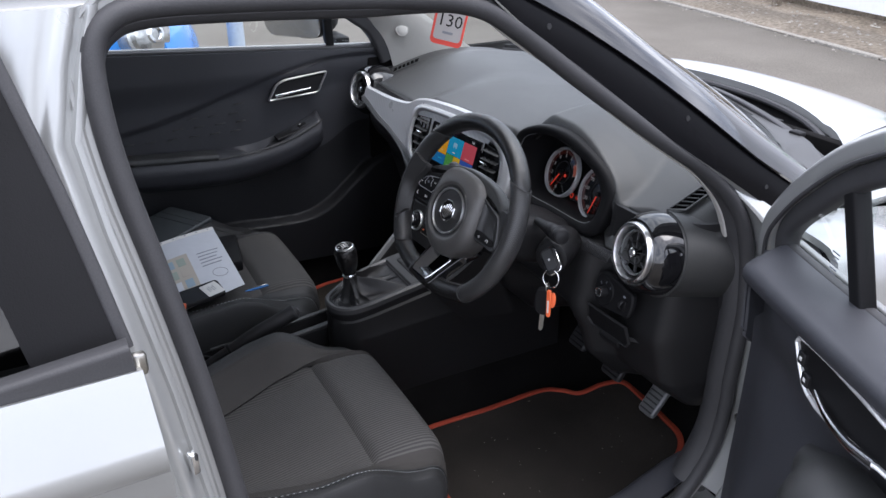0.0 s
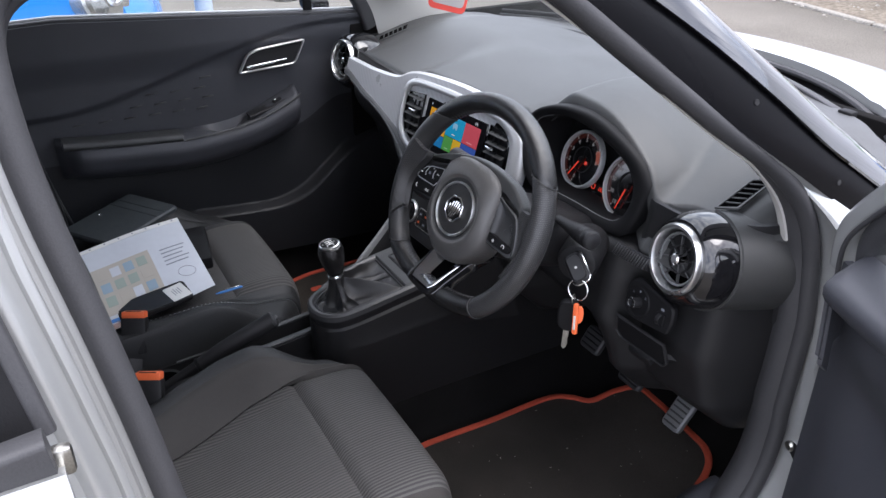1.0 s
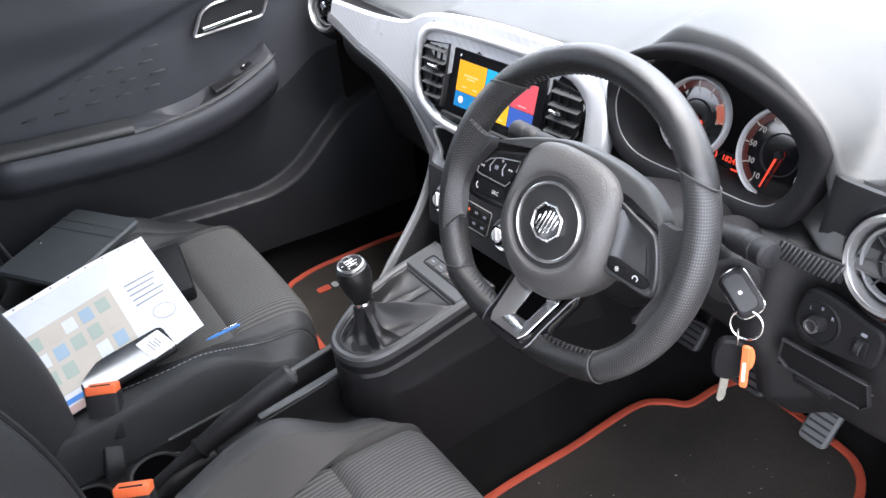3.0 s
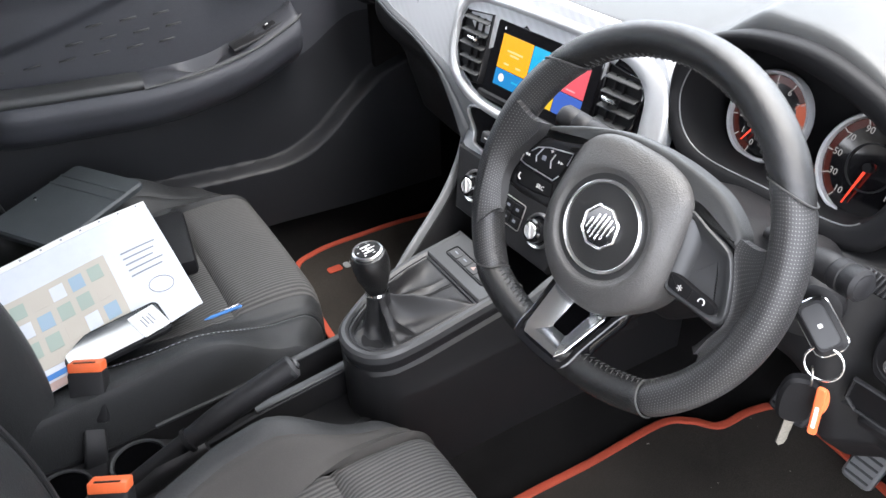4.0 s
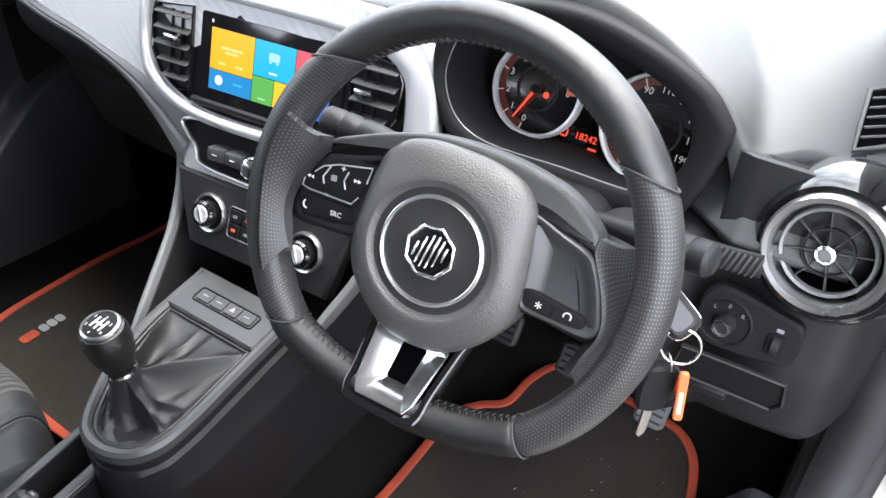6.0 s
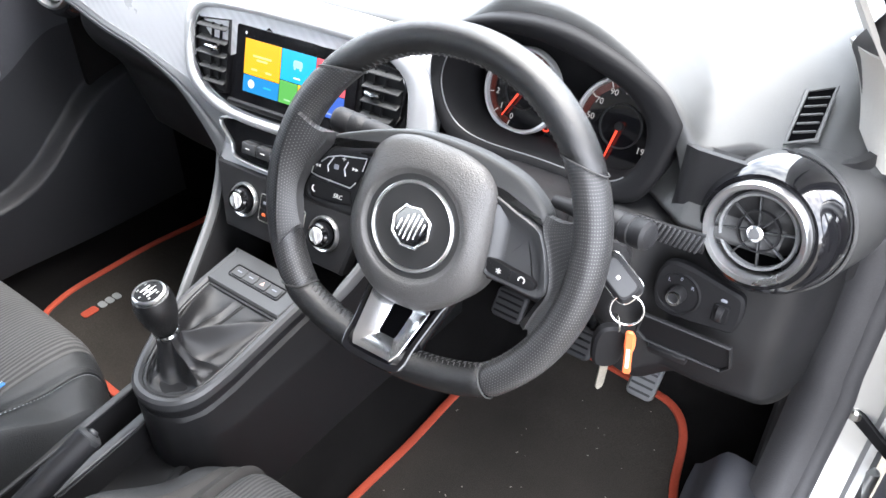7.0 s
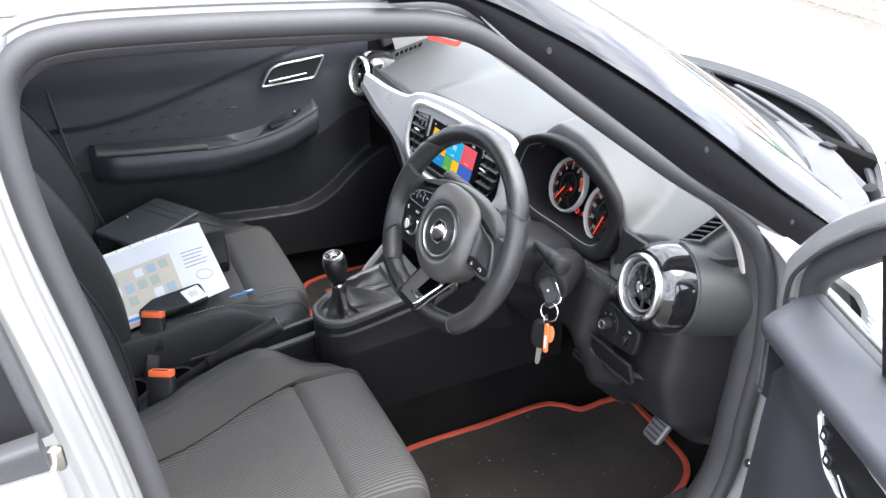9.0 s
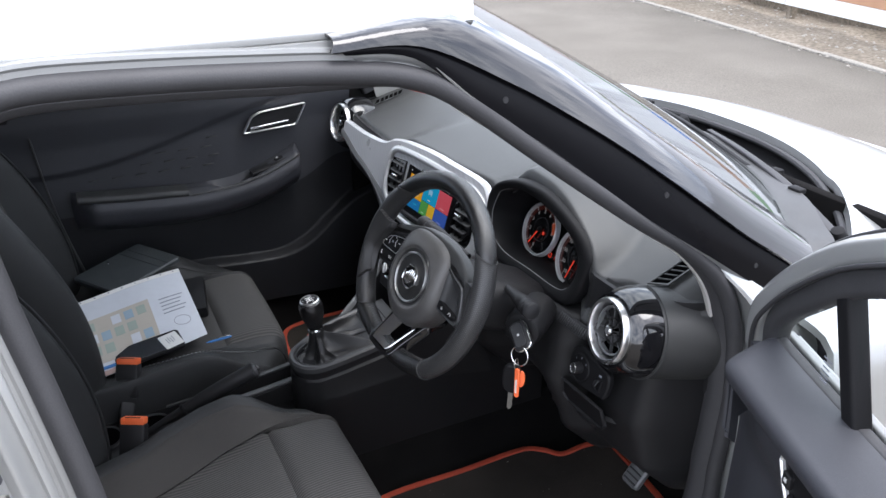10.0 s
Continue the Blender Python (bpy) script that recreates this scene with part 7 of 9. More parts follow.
            part("button_mark", sweep("button_mark", [mk @ Vector((-0.1255 + 0.0035 * math.cos(a), -0.0075 + 0.0035 * math.sin(a), 0.0)) for a in [radians(130 + 13 * q) for q in range(12)]], circle(0.0007, 5), WHITE, tuple(WHEEL.to_3x3() @ Vector((0, 0, 1)))), pd)
        else:
            pd = part("button_pad", dish("button_pad", pp, [(0, -0.018), (0, -0.002), (0.0008, 0.0016), (0.0026, 0.0030), (0.0050, 0.0024), (0.0085, -0.0005), (0.0125, -0.0028), (0.017, -0.0040)], at_wheel, SURROUND), sp, "dark satin thumb pad")
            bar = smooth_poly([(0.0775, -0.0100), (0.100, -0.0120), (0.1235, -0.0145), (0.1275, -0.0200), (0.122, -0.0245), (0.100, -0.0250), (0.0800, -0.0235), (0.0765, -0.0170)], 40)[::-1]
            bb = part("button_bar", dish("button_bar", bar, [(0, -0.006), (0, 0.0026), (0.0006, 0.0036), (0.003, 0.0038)], at_wheel, DARK), pd, "black twin button")
            mk = WHEEL @ Matrix.Translation((0, 0, 0.0040)) @ Matrix.Rotation(radians(4), 4, "Z")
            part("button_letter", words("button_letter", "*", 0.013, mk @ Matrix.Translation((0.0885, -0.0275, 0.0)), WHITE), bb)
            part("button_mark", sweep("button_mark", [mk @ Vector((0.112 + 0.0030 * math.cos(a), -0.0260 + 0.0030 * math.sin(a), 0.0002)) for a in [radians(-40 + 20 * q) for q in range(13)]], circle(0.0006, 5), WHITE, tuple(WHEEL.to_3x3() @ Vector((0, 0, 1)))), bb)
            part("button_gap", plate("button_gap", [(0.1015 + a, -0.0185 + b) for a, b in rrect(0.0007, 0.010, 0.0003)], on(WHEEL @ Matrix.Translation((0, 0, 0.0038))), 0.0002, GLOSS, 0.0001), bb)
    # lower spoke, rising towards the rim, with its bevelled chrome insert
    def low(a, b, h):
        return at_wheel(a - 0.004, b, h - 0.012 + (-0.098 - b) * 0.71)
    black = smooth_poly([(-0.047, -0.062), (-0.044, -0.090), (-0.0385, -0.125), (-0.0375, -0.142), (-0.031, -0.1505), (-0.012, -0.1525), (0.012, -0.1525), (0.031, -0.1505), (0.0375, -0.142), (0.0385, -0.125), (0.044, -0.090), (0.047, -0.062)], 72)
    ls = part("lower_spoke", dish("lower_spoke", black, [(0, -0.026), (0, -0.001), (0.001, 0.0006), (0.003, 0.0012), (0.0065, 0.0012), (0.012, -0.012)], low, GLOSS), w, "gloss black lower spoke")
    outer = [(-0.0345, -0.0935), (-0.0335, -0.0915), (0.0330, -0.0915), (0.0345, -0.0940), (0.0275, -0.1350), (0.0225, -0.1425), (-0.0225, -0.1425), (-0.0275, -0.1350)]
    hole = [(-0.0095, -0.1030), (-0.0085, -0.1015), (0.0125, -0.1015), (0.0135, -0.1030), (0.0110, -0.1270), (0.0095, -0.1290), (-0.0075, -0.1290), (-0.0090, -0.1270)]
    secs = [[low(a, b, 0.0) for a, b in outer], [low(a, b, 0.0042) for a, b in outer], [low(a, b, 0.0052) for a, b in [(x * 0.975, y + 0.0006 * (1 if y < -0.11 else -1)) for x, y in outer]], [low(a, b, 0.0048) for a, b in [(x * 0.94, y + 0.0016 * (1 if y < -0.11 else -1)) for x, y in outer]], [low(a, b, -0.0085) for a, b in hole], [low(a, b, -0.013) for a, b in hole]]
    ch = part("chrome_insert", rings("chrome_insert", secs, CHROME, False, 14), ls, "bevelled chrome insert")
    # black plate closes the insert's hole and paints its depth as shade
    part("insert_hole_shade", plate("insert_hole_shade", hole, lambda a, b, h: low(a, b, h - 0.0115), 0.0012, VOID, 0.0002), ch)
    # column shroud and stalks
    col = thing("steering_column", "black plastic steering column with control stalks", "steering column", at=(0.362, 0.12, 0.88))
    secs = []
    for k in range(9):
        t = k / 8
        c = Vector((0.362, 0.055 + 0.21 * t, 0.895 - 0.060 * t))
        wd, ht = 0.060 + 0.016 * math.sin(PI * t), 0.046 + 0.010 * math.sin(PI * t)
        secs.append([c + Vector((x, 0, z - 0.012)) for x, z in rrect(2 * wd, 2 * ht - 0.01, 0.035, 5)])
    part("column_shroud", rings("column_shroud", secs, PLASTIC, True, 50), col, "black column shroud")
    part("collar", lathe("collar", [(0.03, 0.0), (0.05, 0.0), (0.056, -0.02), (0.056, -0.05)], WHEEL @ Matrix.Translation((0, 0, -0.02)), PLASTIC, 28), col)
    def stalk(a, b, label):
        a, b = Vector(a), Vector(b)
        ax_ = (b - a).normalized()
        m = axes(a, (0, 0, 1), ax_)
        L = (b - a).length
        s = part("stalk", lathe("stalk", [(0.007, 0), (0.009, L * 0.25), (0.0115, L * 0.45), (0.0140, L * 0.58), (0.0145, L * 0.70), (0.0132, L * 0.72), (0.0132, L * 0.74), (0.0150, L * 0.76), (0.0150, L * 0.84), (0.0140, L * 0.85), (0.0152, L * 0.865), (0.0150, L * 0.97), (0.012, L), (0, L)], m, PLASTIC, 24), col, label)
        for k, f in enumerate((0.62, 0.68, 0.74)):
            for j in (0, 1):
                mk = m @ Matrix.Rotation(radians(185 + 25 * j), 4, "Z") @ Matrix.Translation((0.0147, 0, L * f))
                part("stalk_mark", box("stalk_mark", 0.0006, 0.004, 0.003, mk, WHITE, 0.0002, 1), s)
        part("stalk_end", lathe("stalk_end", [(0.0, L + 0.0012), (0.0095, L + 0.001), (0.0115, L - 0.0004)], m, PLASTIC, 20), s)
    stalk((0.430, 0.160, 0.900), (0.546, 0.136, 0.918), "black wiper stalk with white symbols")
    stalk((0.300, 0.150, 0.905), (0.158, 0.118, 0.928), "black light stalk with white symbols")
    # ignition lock
    m = axes((0.496, 0.150, 0.852), (1, 0, 0), (0.62, -0.78, 0.05))
    ig = part("ignition_lock", lathe("ignition_lock", [(0.034, -0.09), (0.034, -0.012), (0.030, 0.0), (0.020, 0.004), (0.014, 0.003), (0.0, 0.003)], m, PLASTIC, 28), col, "black ignition lock")
    return w


steering_wheel()


# ---------------------------------------------------------------- key bunch
def keys():
    k = thing("key_bunch", "car key with spare key and orange tags in the ignition", "keys", at=(0.535, 0.12, 0.83))
    a, b = Vector((0.500, 0.145, 0.866)), Vector((0.548, 0.116, 0.858))
    m = axes((a + b) / 2 + Vector((0, 0, 0)), (b - a), (0.25, -0.75, 0.6))
    fob = part("key_fob", plate("key_fob", rrect(0.052, 0.030, 0.009, 4), on(m @ Matrix.Translation((0, 0, -0.006))), 0.014, PLASTIC, 0.004), k, "black remote fob with silver rim")
    part("fob_rim", frame_plate("fob_rim", rrect(0.054, 0.032, 0.010, 4), 0.004, on(m @ Matrix.Translation((0, 0, -0.001))), 0.005, CHROME, 0.001), fob, "silver fob rim")
    part("fob_button", plate("fob_button", rrect(0.040, 0.020, 0.006, 4), on(m @ Matrix.Translation((0, 0, 0.008))), 0.0012, SURROUND, 0.0004), fob, "grey glossy fob face")
    part("fob_mark", plate("fob_mark", rrect(0.004, 0.004, 0.001), on(m @ Matrix.Translation((0.0, 0, 0.0092))), 0.0004, WHITE, 0.0001), fob)
    rc = Vector((0.543, 0.118, 0.838))
    ringm = axes(rc, (1, 0, 0), (0.35, -0.9, 0.25))
    tor = [[ringm @ Vector(((0.0165 + 0.0014 * math.cos(t)) * math.cos(s), (0.0165 + 0.0014 * math.cos(t)) * math.sin(s), 0.0014 * math.sin(t))) for t in [2 * PI * j / 8 for j in range(8)]] for s in [2 * PI * i / 36 for i in range(36)]]
    part("split_ring", rings("split_ring", tor, CHROME, False, 60, True), k, "steel split ring")
    r2 = axes((0.537, 0.116, 0.819), (0.6, -0.6, 0.3), (0.75, 0.6, 0.1))
    tor = [[r2 @ Vector(((0.0085 + 0.001 * math.cos(t)) * math.cos(s), (0.0085 + 0.001 * math.cos(t)) * math.sin(s), 0.001 * math.sin(t))) for t in [2 * PI * j / 8 for j in range(8)]] for s in [2 * PI * i / 24 for i in range(24)]]
    part("small_ring", rings("small_ring", tor, STEEL, False, 60, True), k, "small steel ring")
    # spare key: black head and steel blade
    m = axes((0.533, 0.112, 0.788), (0.06, 0, 1), (0.65, -0.75, 0))
    h = part("spare_key", plate("spare_key", [tuple(p)[:2] for p in spline([(0.026, -0.010, 0), (0.026, 0.010, 0), (0.010, 0.017, 0), (-0.018, 0.015, 0), (-0.027, 0.006, 0), (-0.027, -0.006, 0), (-0.018, -0.015, 0), (0.010, -0.017, 0)], 32, True)], on(m @ Matrix.Translation((0, 0, -0.005))), 0.010, DARK, 0.003), k, "black key head")
    bl = [(-0.026, 0.0045), (-0.060, 0.0045), (-0.064, 0.001), (-0.060, -0.003), (-0.052, -0.0045), (-0.046, -0.003), (-0.04, -0.0045), (-0.026, -0.0045)]
    part("key_blade", plate("key_blade", bl, on(m @ Matrix.Translation((0, 0, -0.001))), 0.0024, STEEL, 0.0005), h, "steel key blade")
    # orange tags
    m = axes((0.556, 0.108, 0.796), (-0.12, 0.1, 1), (0.35, -0.9, 0.1))
    t = part("tag", plate("tag", rrect(0.052, 0.0082, 0.003), on(m), 0.004, ORANGE, 0.001), k, "narrow orange plastic tag")
    part("tag_print", plate("tag_print", [(-0.006 + a, b) for a, b in rrect(0.024, 0.0035, 0.001)], on(m @ Matrix.Translation((0, 0, 0.004))), 0.0004, WHITE, 0.0001), t)
    m = axes((0.552, 0.118, 0.798), (-0.10, 0.1, 1), (0.75, -0.6, 0.1))
    part("oval_tag", plate("oval_tag", [(0.015 * math.cos(a * PI / 12), 0.0062 * math.sin(a * PI / 12)) for a in range(24)], on(m), 0.003, ORANGE, 0.001), k, "oval orange tag")


keys()

# ---------------------------------------------------------------- cabin floor
def cabin_floor():
    def f(u, v):
        x = -0.70 + 1.40 * u
        y = -2.2 + 3.0 * v
        z = 0.245
        z += 0.10 * (1 - smooth((abs(x) - 0.08) / 0.07))
        z += 0.52 * smooth((y - 0.50) / 0.34)
        z += 0.12 * smooth((x - 0.60) / 0.06 if x > 0 else (-x - 0.668) / 0.03) * (1 - smooth((y - 0.3) / 0.3))
        return (x, y, z)
    tagged(new("floor", grid("floor", f, 60, 80, CARPET, 0.02)), "black carpeted car floor rising to the bulkhead", "floor", kind="structure")


cabin_floor()


def floor_mat(name, label, pts, z_of, heel=None):
    m = thing(name, label, "floor mat", "floor mats", at=(pts[0][0], pts[0][1], 0.26))
    P = [(p.x, p.y) for p in spline([(a, b, 0) for a, b in pts], 96, True)]
    bm = bmesh.new()
    vs = [bm.verts.new((x, y, z_of(x, y))) for x, y in P]
    f = bm.faces.new(vs)
    bmesh.ops.triangulate(bm, faces=[f])
    for _ in range(2):
        bmesh.ops.subdivide_edges(bm, edges=list(bm.edges), cuts=1, use_grid_fill=False)
        bmesh.ops.triangulate(bm, faces=list(bm.faces))
    for v in bm.verts:
        v.co.z = z_of(v.co.x, v.co.y)
    ext = bmesh.ops.extrude_face_region(bm, geom=list(bm.faces))
    for v in [g for g in ext["geom"] if isinstance(g, bmesh.types.BMVert)]:
        v.co.z += 0.007
    bmesh.ops.recalc_face_normals(bm, faces=bm.faces)
    me = bpy.data.meshes.new("mat_surface")
    bm.to_mesh(me)
    bm.free()
    me.materials.append(MAT)
    part("mat_surface", me, m, "worn dusty black pile")
    part("edge_binding", sweep("edge_binding", [(x, y, z_of(x, y) + 0.007) for x, y in P], rrect(0.015, 0.008, 0.003), ORANGE_EDGE, (0, 0, 1), True), m, "red-orange bound edge")
    return m


def mat_z(x, y):
    return 0.256 + 0.10 * smooth((y - 0.40) / 0.28) * 0.55


DM = floor_mat("floor_mat", "worn black driver's floor mat with red-orange edge", [(0.175, 0.0), (0.172, 0.22), (0.170, 0.375), (0.195, 0.425), (0.232, 0.455), (0.245, 0.515), (0.275, 0.560), (0.34, 0.562), (0.44, 0.555), (0.505, 0.545), (0.545, 0.505), (0.570, 0.42), (0.595, 0.33), (0.590, 0.15), (0.560, 0.02), (0.45, -0.02), (0.25, -0.02)], mat_z)
PM = floor_mat("floor_mat", "black passenger floor mat with red-orange edge", [(-0.175, 0.0), (-0.172, 0.30), (-0.178, 0.50), (-0.22, 0.58), (-0.40, 0.60), (-0.56, 0.58), (-0.622, 0.50), (-0.655, 0.34), (-0.660, 0.20), (-0.652, 0.07), (-0.60, 0.0), (-0.40, -0.02), (-0.24, -0.02)], lambda x, y: 0.258 + 0.10 * smooth((y - 0.40) / 0.28) * 0.7)


def mat_logos():
    for k, w in enumerate((0.030, 0.022, 0.022, 0.022)):
        mm = pose(0.547, 0.145 - 0.034 * k, 0.2645, 0, 0, 90)
        part("woven_mark", plate("woven_mark", rrect(w, 0.020, 0.005), on(mm), 0.0016, ORANGE_EDGE, 0.0004), DM)
    for y, w in ((0.080, 0.034), (0.110, 0.015), (0.127, 0.015), (0.144, 0.015)):
        mm = pose(-0.565, y, 0.2665, 0, 0, 90)
        part("woven_mark", plate("woven_mark", rrect(w, 0.022, 0.006), on(mm), 0.0016, ORANGE_EDGE if y < 0.1 else STITCH, 0.0004), PM)
    rnd = random.Random(8)
    verts, faces = [], []
    for k in range(46):
        x, y = rnd.uniform(0.19, 0.56), rnd.uniform(0.02, 0.52)
        r = rnd.uniform(0.0004, 0.0011)
        z = mat_z(x, y) + 0.0072
        a = rnd.uniform(0, 6)
        l = r * rnd.choice((1, 1, 1, 2.5))
        o = len(verts)
        c, s = math.cos(a), math.sin(a)
        for dx, dy, dz in ((-l, -r, 0), (l, -r, 0), (l, r, 0), (-l, r, 0), (0, 0, r)):
            verts.append((x + dx * c - dy * s, y + dx * s + dy * c, z + dz))
        faces += [(o, o + 1, o + 4), (o + 1, o + 2, o + 4), (o + 2, o + 3, o + 4), (o + 3, o, o + 4)]
    tagged(new("crumbs", from_lists("crumbs", verts, faces, CONCRETE, False)), "pale crumbs and lint scattered on the floor mat", "crumbs", kind="stuff")


mat_logos()


def pedal(name, label, c, w, h, tilt, arm_top):
    p = thing(name, label, "pedal", "foot pedals", at=c)
    m = axes(c, (1, 0, 0), (0, -math.cos(radians(tilt)), math.sin(radians(tilt))))
    pad = part("pad", plate("pad", rrect(w, h, 0.010), on(m), 0.014, RUBBER if w > h else GREYSATIN, 0.004), p, "rubber pad")
    for k in range(int(h / 0.012)):
        part("rib", box("rib", w * 0.8, 0.004, 0.003, m @ pose(0, -h / 2 + 0.010 + 0.012 * k, 0.0140), DARK if w > h else SURROUND, 0.001, 1), pad)
    part("arm", sweep("arm", spline([m @ Vector((0, h * 0.3, -0.004)), m @ Vector((0, h * 0.7, -0.03)), Vector(arm_top)], 10), rrect(0.014, 0.02, 0.004), DARK, (1, 0, 0)), p)


pedal("accelerator_pedal", "long grey rubber accelerator pedal", (0.466, 0.505, 0.400), 0.048, 0.115, 38, (0.47, 0.64, 0.60))
pedal("brake_pedal", "black cross-ribbed brake pedal", (0.338, 0.480, 0.405), 0.066, 0.055, 35, (0.34, 0.62, 0.64))
pedal("clutch_pedal", "black cross-ribbed clutch pedal", (0.200, 0.480, 0.412), 0.062, 0.055, 35, (0.20, 0.62, 0.64))


# ---------------------------------------------------------------- centre console
def cons_z(y):
    return 0.590 + 0.15 * max(0.0, y + 0.10) - 0.06 * max(0.0, -0.10 - y)


# outline of the gear surround, seen from above: it narrows and swings towards the driver at its rear end
SURROUND_LINE = [(0.089, 0.122), (0.090, 0.060), (0.0915, 0.0), (0.0925, -0.050), (0.0885, -0.092), (0.0735, -0.121), (0.050, -0.136), (0.022, -0.140), (-0.006, -0.132), (-0.029, -0.109), (-0.049, -0.075), (-0.065, -0.038), (-0.076, 0.010), (-0.080, 0.060), (-0.081, 0.122)]


def console():
    c = thing("centre_console", "black centre console with silver-grey gear surround", "centre console", at=(0.0, -0.1, 0.3))
    line = [tuple(p)[:2] for p in spline([(a, b, 0) for a, b in SURROUND_LINE], 57)][::-1]
    def swell(d):
        return inset(line, -d)
    pl = lambda x, y, h: Vector((x, y, cons_z(y) - 0.006 + h))
    # body: a ribbed band under the surround, then a skirt that flares out to a ledge and drops to the floor
    def lay(d, drop):
        return [Vector((x, y, cons_z(y) - drop)) for x, y in swell(d)]
    part("surround_skirt", rings("surround_skirt", [lay(-0.004, 0.000), lay(-0.0015, 0.002), lay(-0.003, 0.020), lay(-0.006, 0.026)], PLASTIC, False, 40), c, "black skirt under the surround")
    def side(y, k):
        run = SURROUND_LINE[:8] if k > 0 else SURROUND_LINE[7:]
        return line_table(sorted((b, a) for a, b in run), y)
    secs = []
    for k in range(41):
        y = -0.1385 + 0.62 * (k / 40) ** 1.5
        xl, xr = side(y, -1) + 0.002, side(y, 1) - 0.002
        f = 0.05 + 0.35 * smooth((y + 0.145) / 0.12)
        zt = cons_z(min(y, 0.12)) - 0.024 - 0.03 * smooth((y - 0.125) / 0.03)
        zl = 0.512 + 0.05 * max(0.0, min(y, 0.15) + 0.1)
        secs.append([(xl - 0.006 * f, y, 0.26), (xr + 0.006 * f, y, 0.26), (xr + 0.010 * f, y, zl - 0.010), (xr + 0.014 * f, y, zl), (xr + 0.012 * f, y, zl + 0.005), (xr + 0.004 * f, y, zl + 0.016), (xr + 0.002, y, zt - 0.006), (xr - 0.004, y, zt), (xl + 0.004, y, zt), (xl - 0.002, y, zt - 0.006), (xl - 0.004 * f, y, zl + 0.016), (xl - 0.012 * f, y, zl + 0.005), (xl - 0.014 * f, y, zl), (xl - 0.010 * f, y, zl - 0.010)])
    part("front_body", rings("front_body", secs, LOWDASH, True, 30), c, "black grained console body")
    g = part("gear_surround", frame_plate("gear_surround", line, 0.0135, pl, 0.015, SURROUND, 0.004), c, "satin grey gear surround")
    part("surround_inner", frame_plate("surround_inner", inset(line, 0.0150), 0.004, pl, 0.010, SURROUND, 0.0015), g)
    part("surround_base", plate("surround_base", inset(line, 0.010), pl, 0.003, DARK, 0.001), g)
    # switch panel in front of the gaiter
    sp = part("switch_row_panel", plate("switch_row_panel", [(-0.071, 0.052), (0.078, 0.052), (0.080, 0.060), (0.080, 0.121), (-0.072, 0.121), (-0.072, 0.060)], pl, 0.0155, SURROUND, 0.003), g, "grey panel with a row of buttons")
    for k in range(4):
        x = -0.032 + 0.024 * k
        b = part("console_button", plate("console_button", [(x + a, 0.084 + d) for a, d in rrect(0.0225, 0.017, 0.003)], lambda a, d, h: pl(a, d, 0.0155 + h), 0.0025, SURROUND, 0.0008), sp, "grey push button")
        part("button_mark", plate("button_mark", [(x + a, 0.084 + d) for a, d in ((-0.004, -0.003), (0.004, -0.003), (0.0, 0.0045))] if k == 2 else [(x + a, 0.084 + d) for a, d in rrect(0.009, 0.002, 0.0005)], lambda a, d, h: pl(a, d, 0.018 + h), 0.0004, PINK if k == 2 else INK, 0.0001), b)
    part("button_outline", frame_plate("button_outline", [(0.004 + a, 0.084 + d) for a, d in rrect(0.104, 0.024, 0.005)], 0.002, lambda a, d, h: pl(a, d, 0.015 + h), 0.002, DARK, 0.0004), sp)
    # rails that run up from the console's sides to the dashboard
    for s in (-1, 1):
        P = spline([(0.006 + s * a, y, z) for a, y, z in ((0.093, -0.010, 0.570), (0.103, 0.024, 0.590), (0.122, 0.078, 0.626), (0.140, 0.130, 0.666), (0.157, 0.168, 0.708), (0.166, 0.186, 0.742), (0.166, 0.192, 0.775))], 44)
        if s > 0:
            P = P[14:]
        part("side_rail", sweep("side_rail", P, rrect(0.009, 0.026, 0.004), GREYSATIN, (0, -0.75, 0.66), scale=lambda k: 0.5 + 0.5 * smooth(k * 4)), c, "satin grey rail up to the dashboard")
        def cheek(u, v, s=s):
            p = P[int(round(u * (len(P) - 1)))]
            return Vector((p.x - s * (0.004 + 0.010 * v), p.y + 0.10 * v, p.z - (p.z - 0.50) * v * 0.9))
        part("console_cheek", grid("console_cheek", cheek, 22, 6, LOWDASH, 0.004), c, "black side of the console under the rail")
    # dark cubby between console and heater panel
    part("cubby_back", box("cubby_back", 0.25, 0.02, 0.16, pose(0, 0.265, 0.62), DARK, 0.004), c)
    # rear tray: raised rims either side of the handbrake well, a cup holder behind
    tray_z = [(-0.66, 0.488), (-0.45, 0.488), (-0.30, 0.498), (-0.20, 0.508), (-0.10, 0.520)]
    def wall(y):
        return line_table(tray_z, y)
    secs = []
    for k in range(17):
        y = -0.66 + 0.56 * k / 16
        hw = 0.083
        zt = wall(y)
        zi = zt - 0.050
        xo = 0.004
        xr, zr = 0.087 - 0.020 * smooth((y + 0.22) / 0.10), zt - 0.046 * smooth((y + 0.26) / 0.10)
        secs.append([(xo - hw, y, 0.26), (xr, y, 0.26), (xr, y, zr - 0.01), (xr - 0.004, y, zr), (xr - 0.013, y, zr), (xr - 0.018, y, zi), (xo - hw + 0.018, y, zi), (xo - hw + 0.013, y, zt), (xo - hw + 0.004, y, zt), (xo - hw, y, zt - 0.01)])
    part("rear_tray", rings("rear_tray", secs, LOWDASH, True, 40), c, "black console tray")
    for x, y0, y1, w in ((-0.0705, -0.40, -0.10, 0.012), (-0.012, -0.27, -0.118, 0.015)):
        P = [(x, y0 + (y1 - y0) * k / 12, wall(y0 + (y1 - y0) * k / 12) + 0.002) for k in range(13)]
        part("tray_edge", sweep("tray_edge", P, rrect(w, 0.007, 0.003), SURROUND), c, "satin grey tray edge")
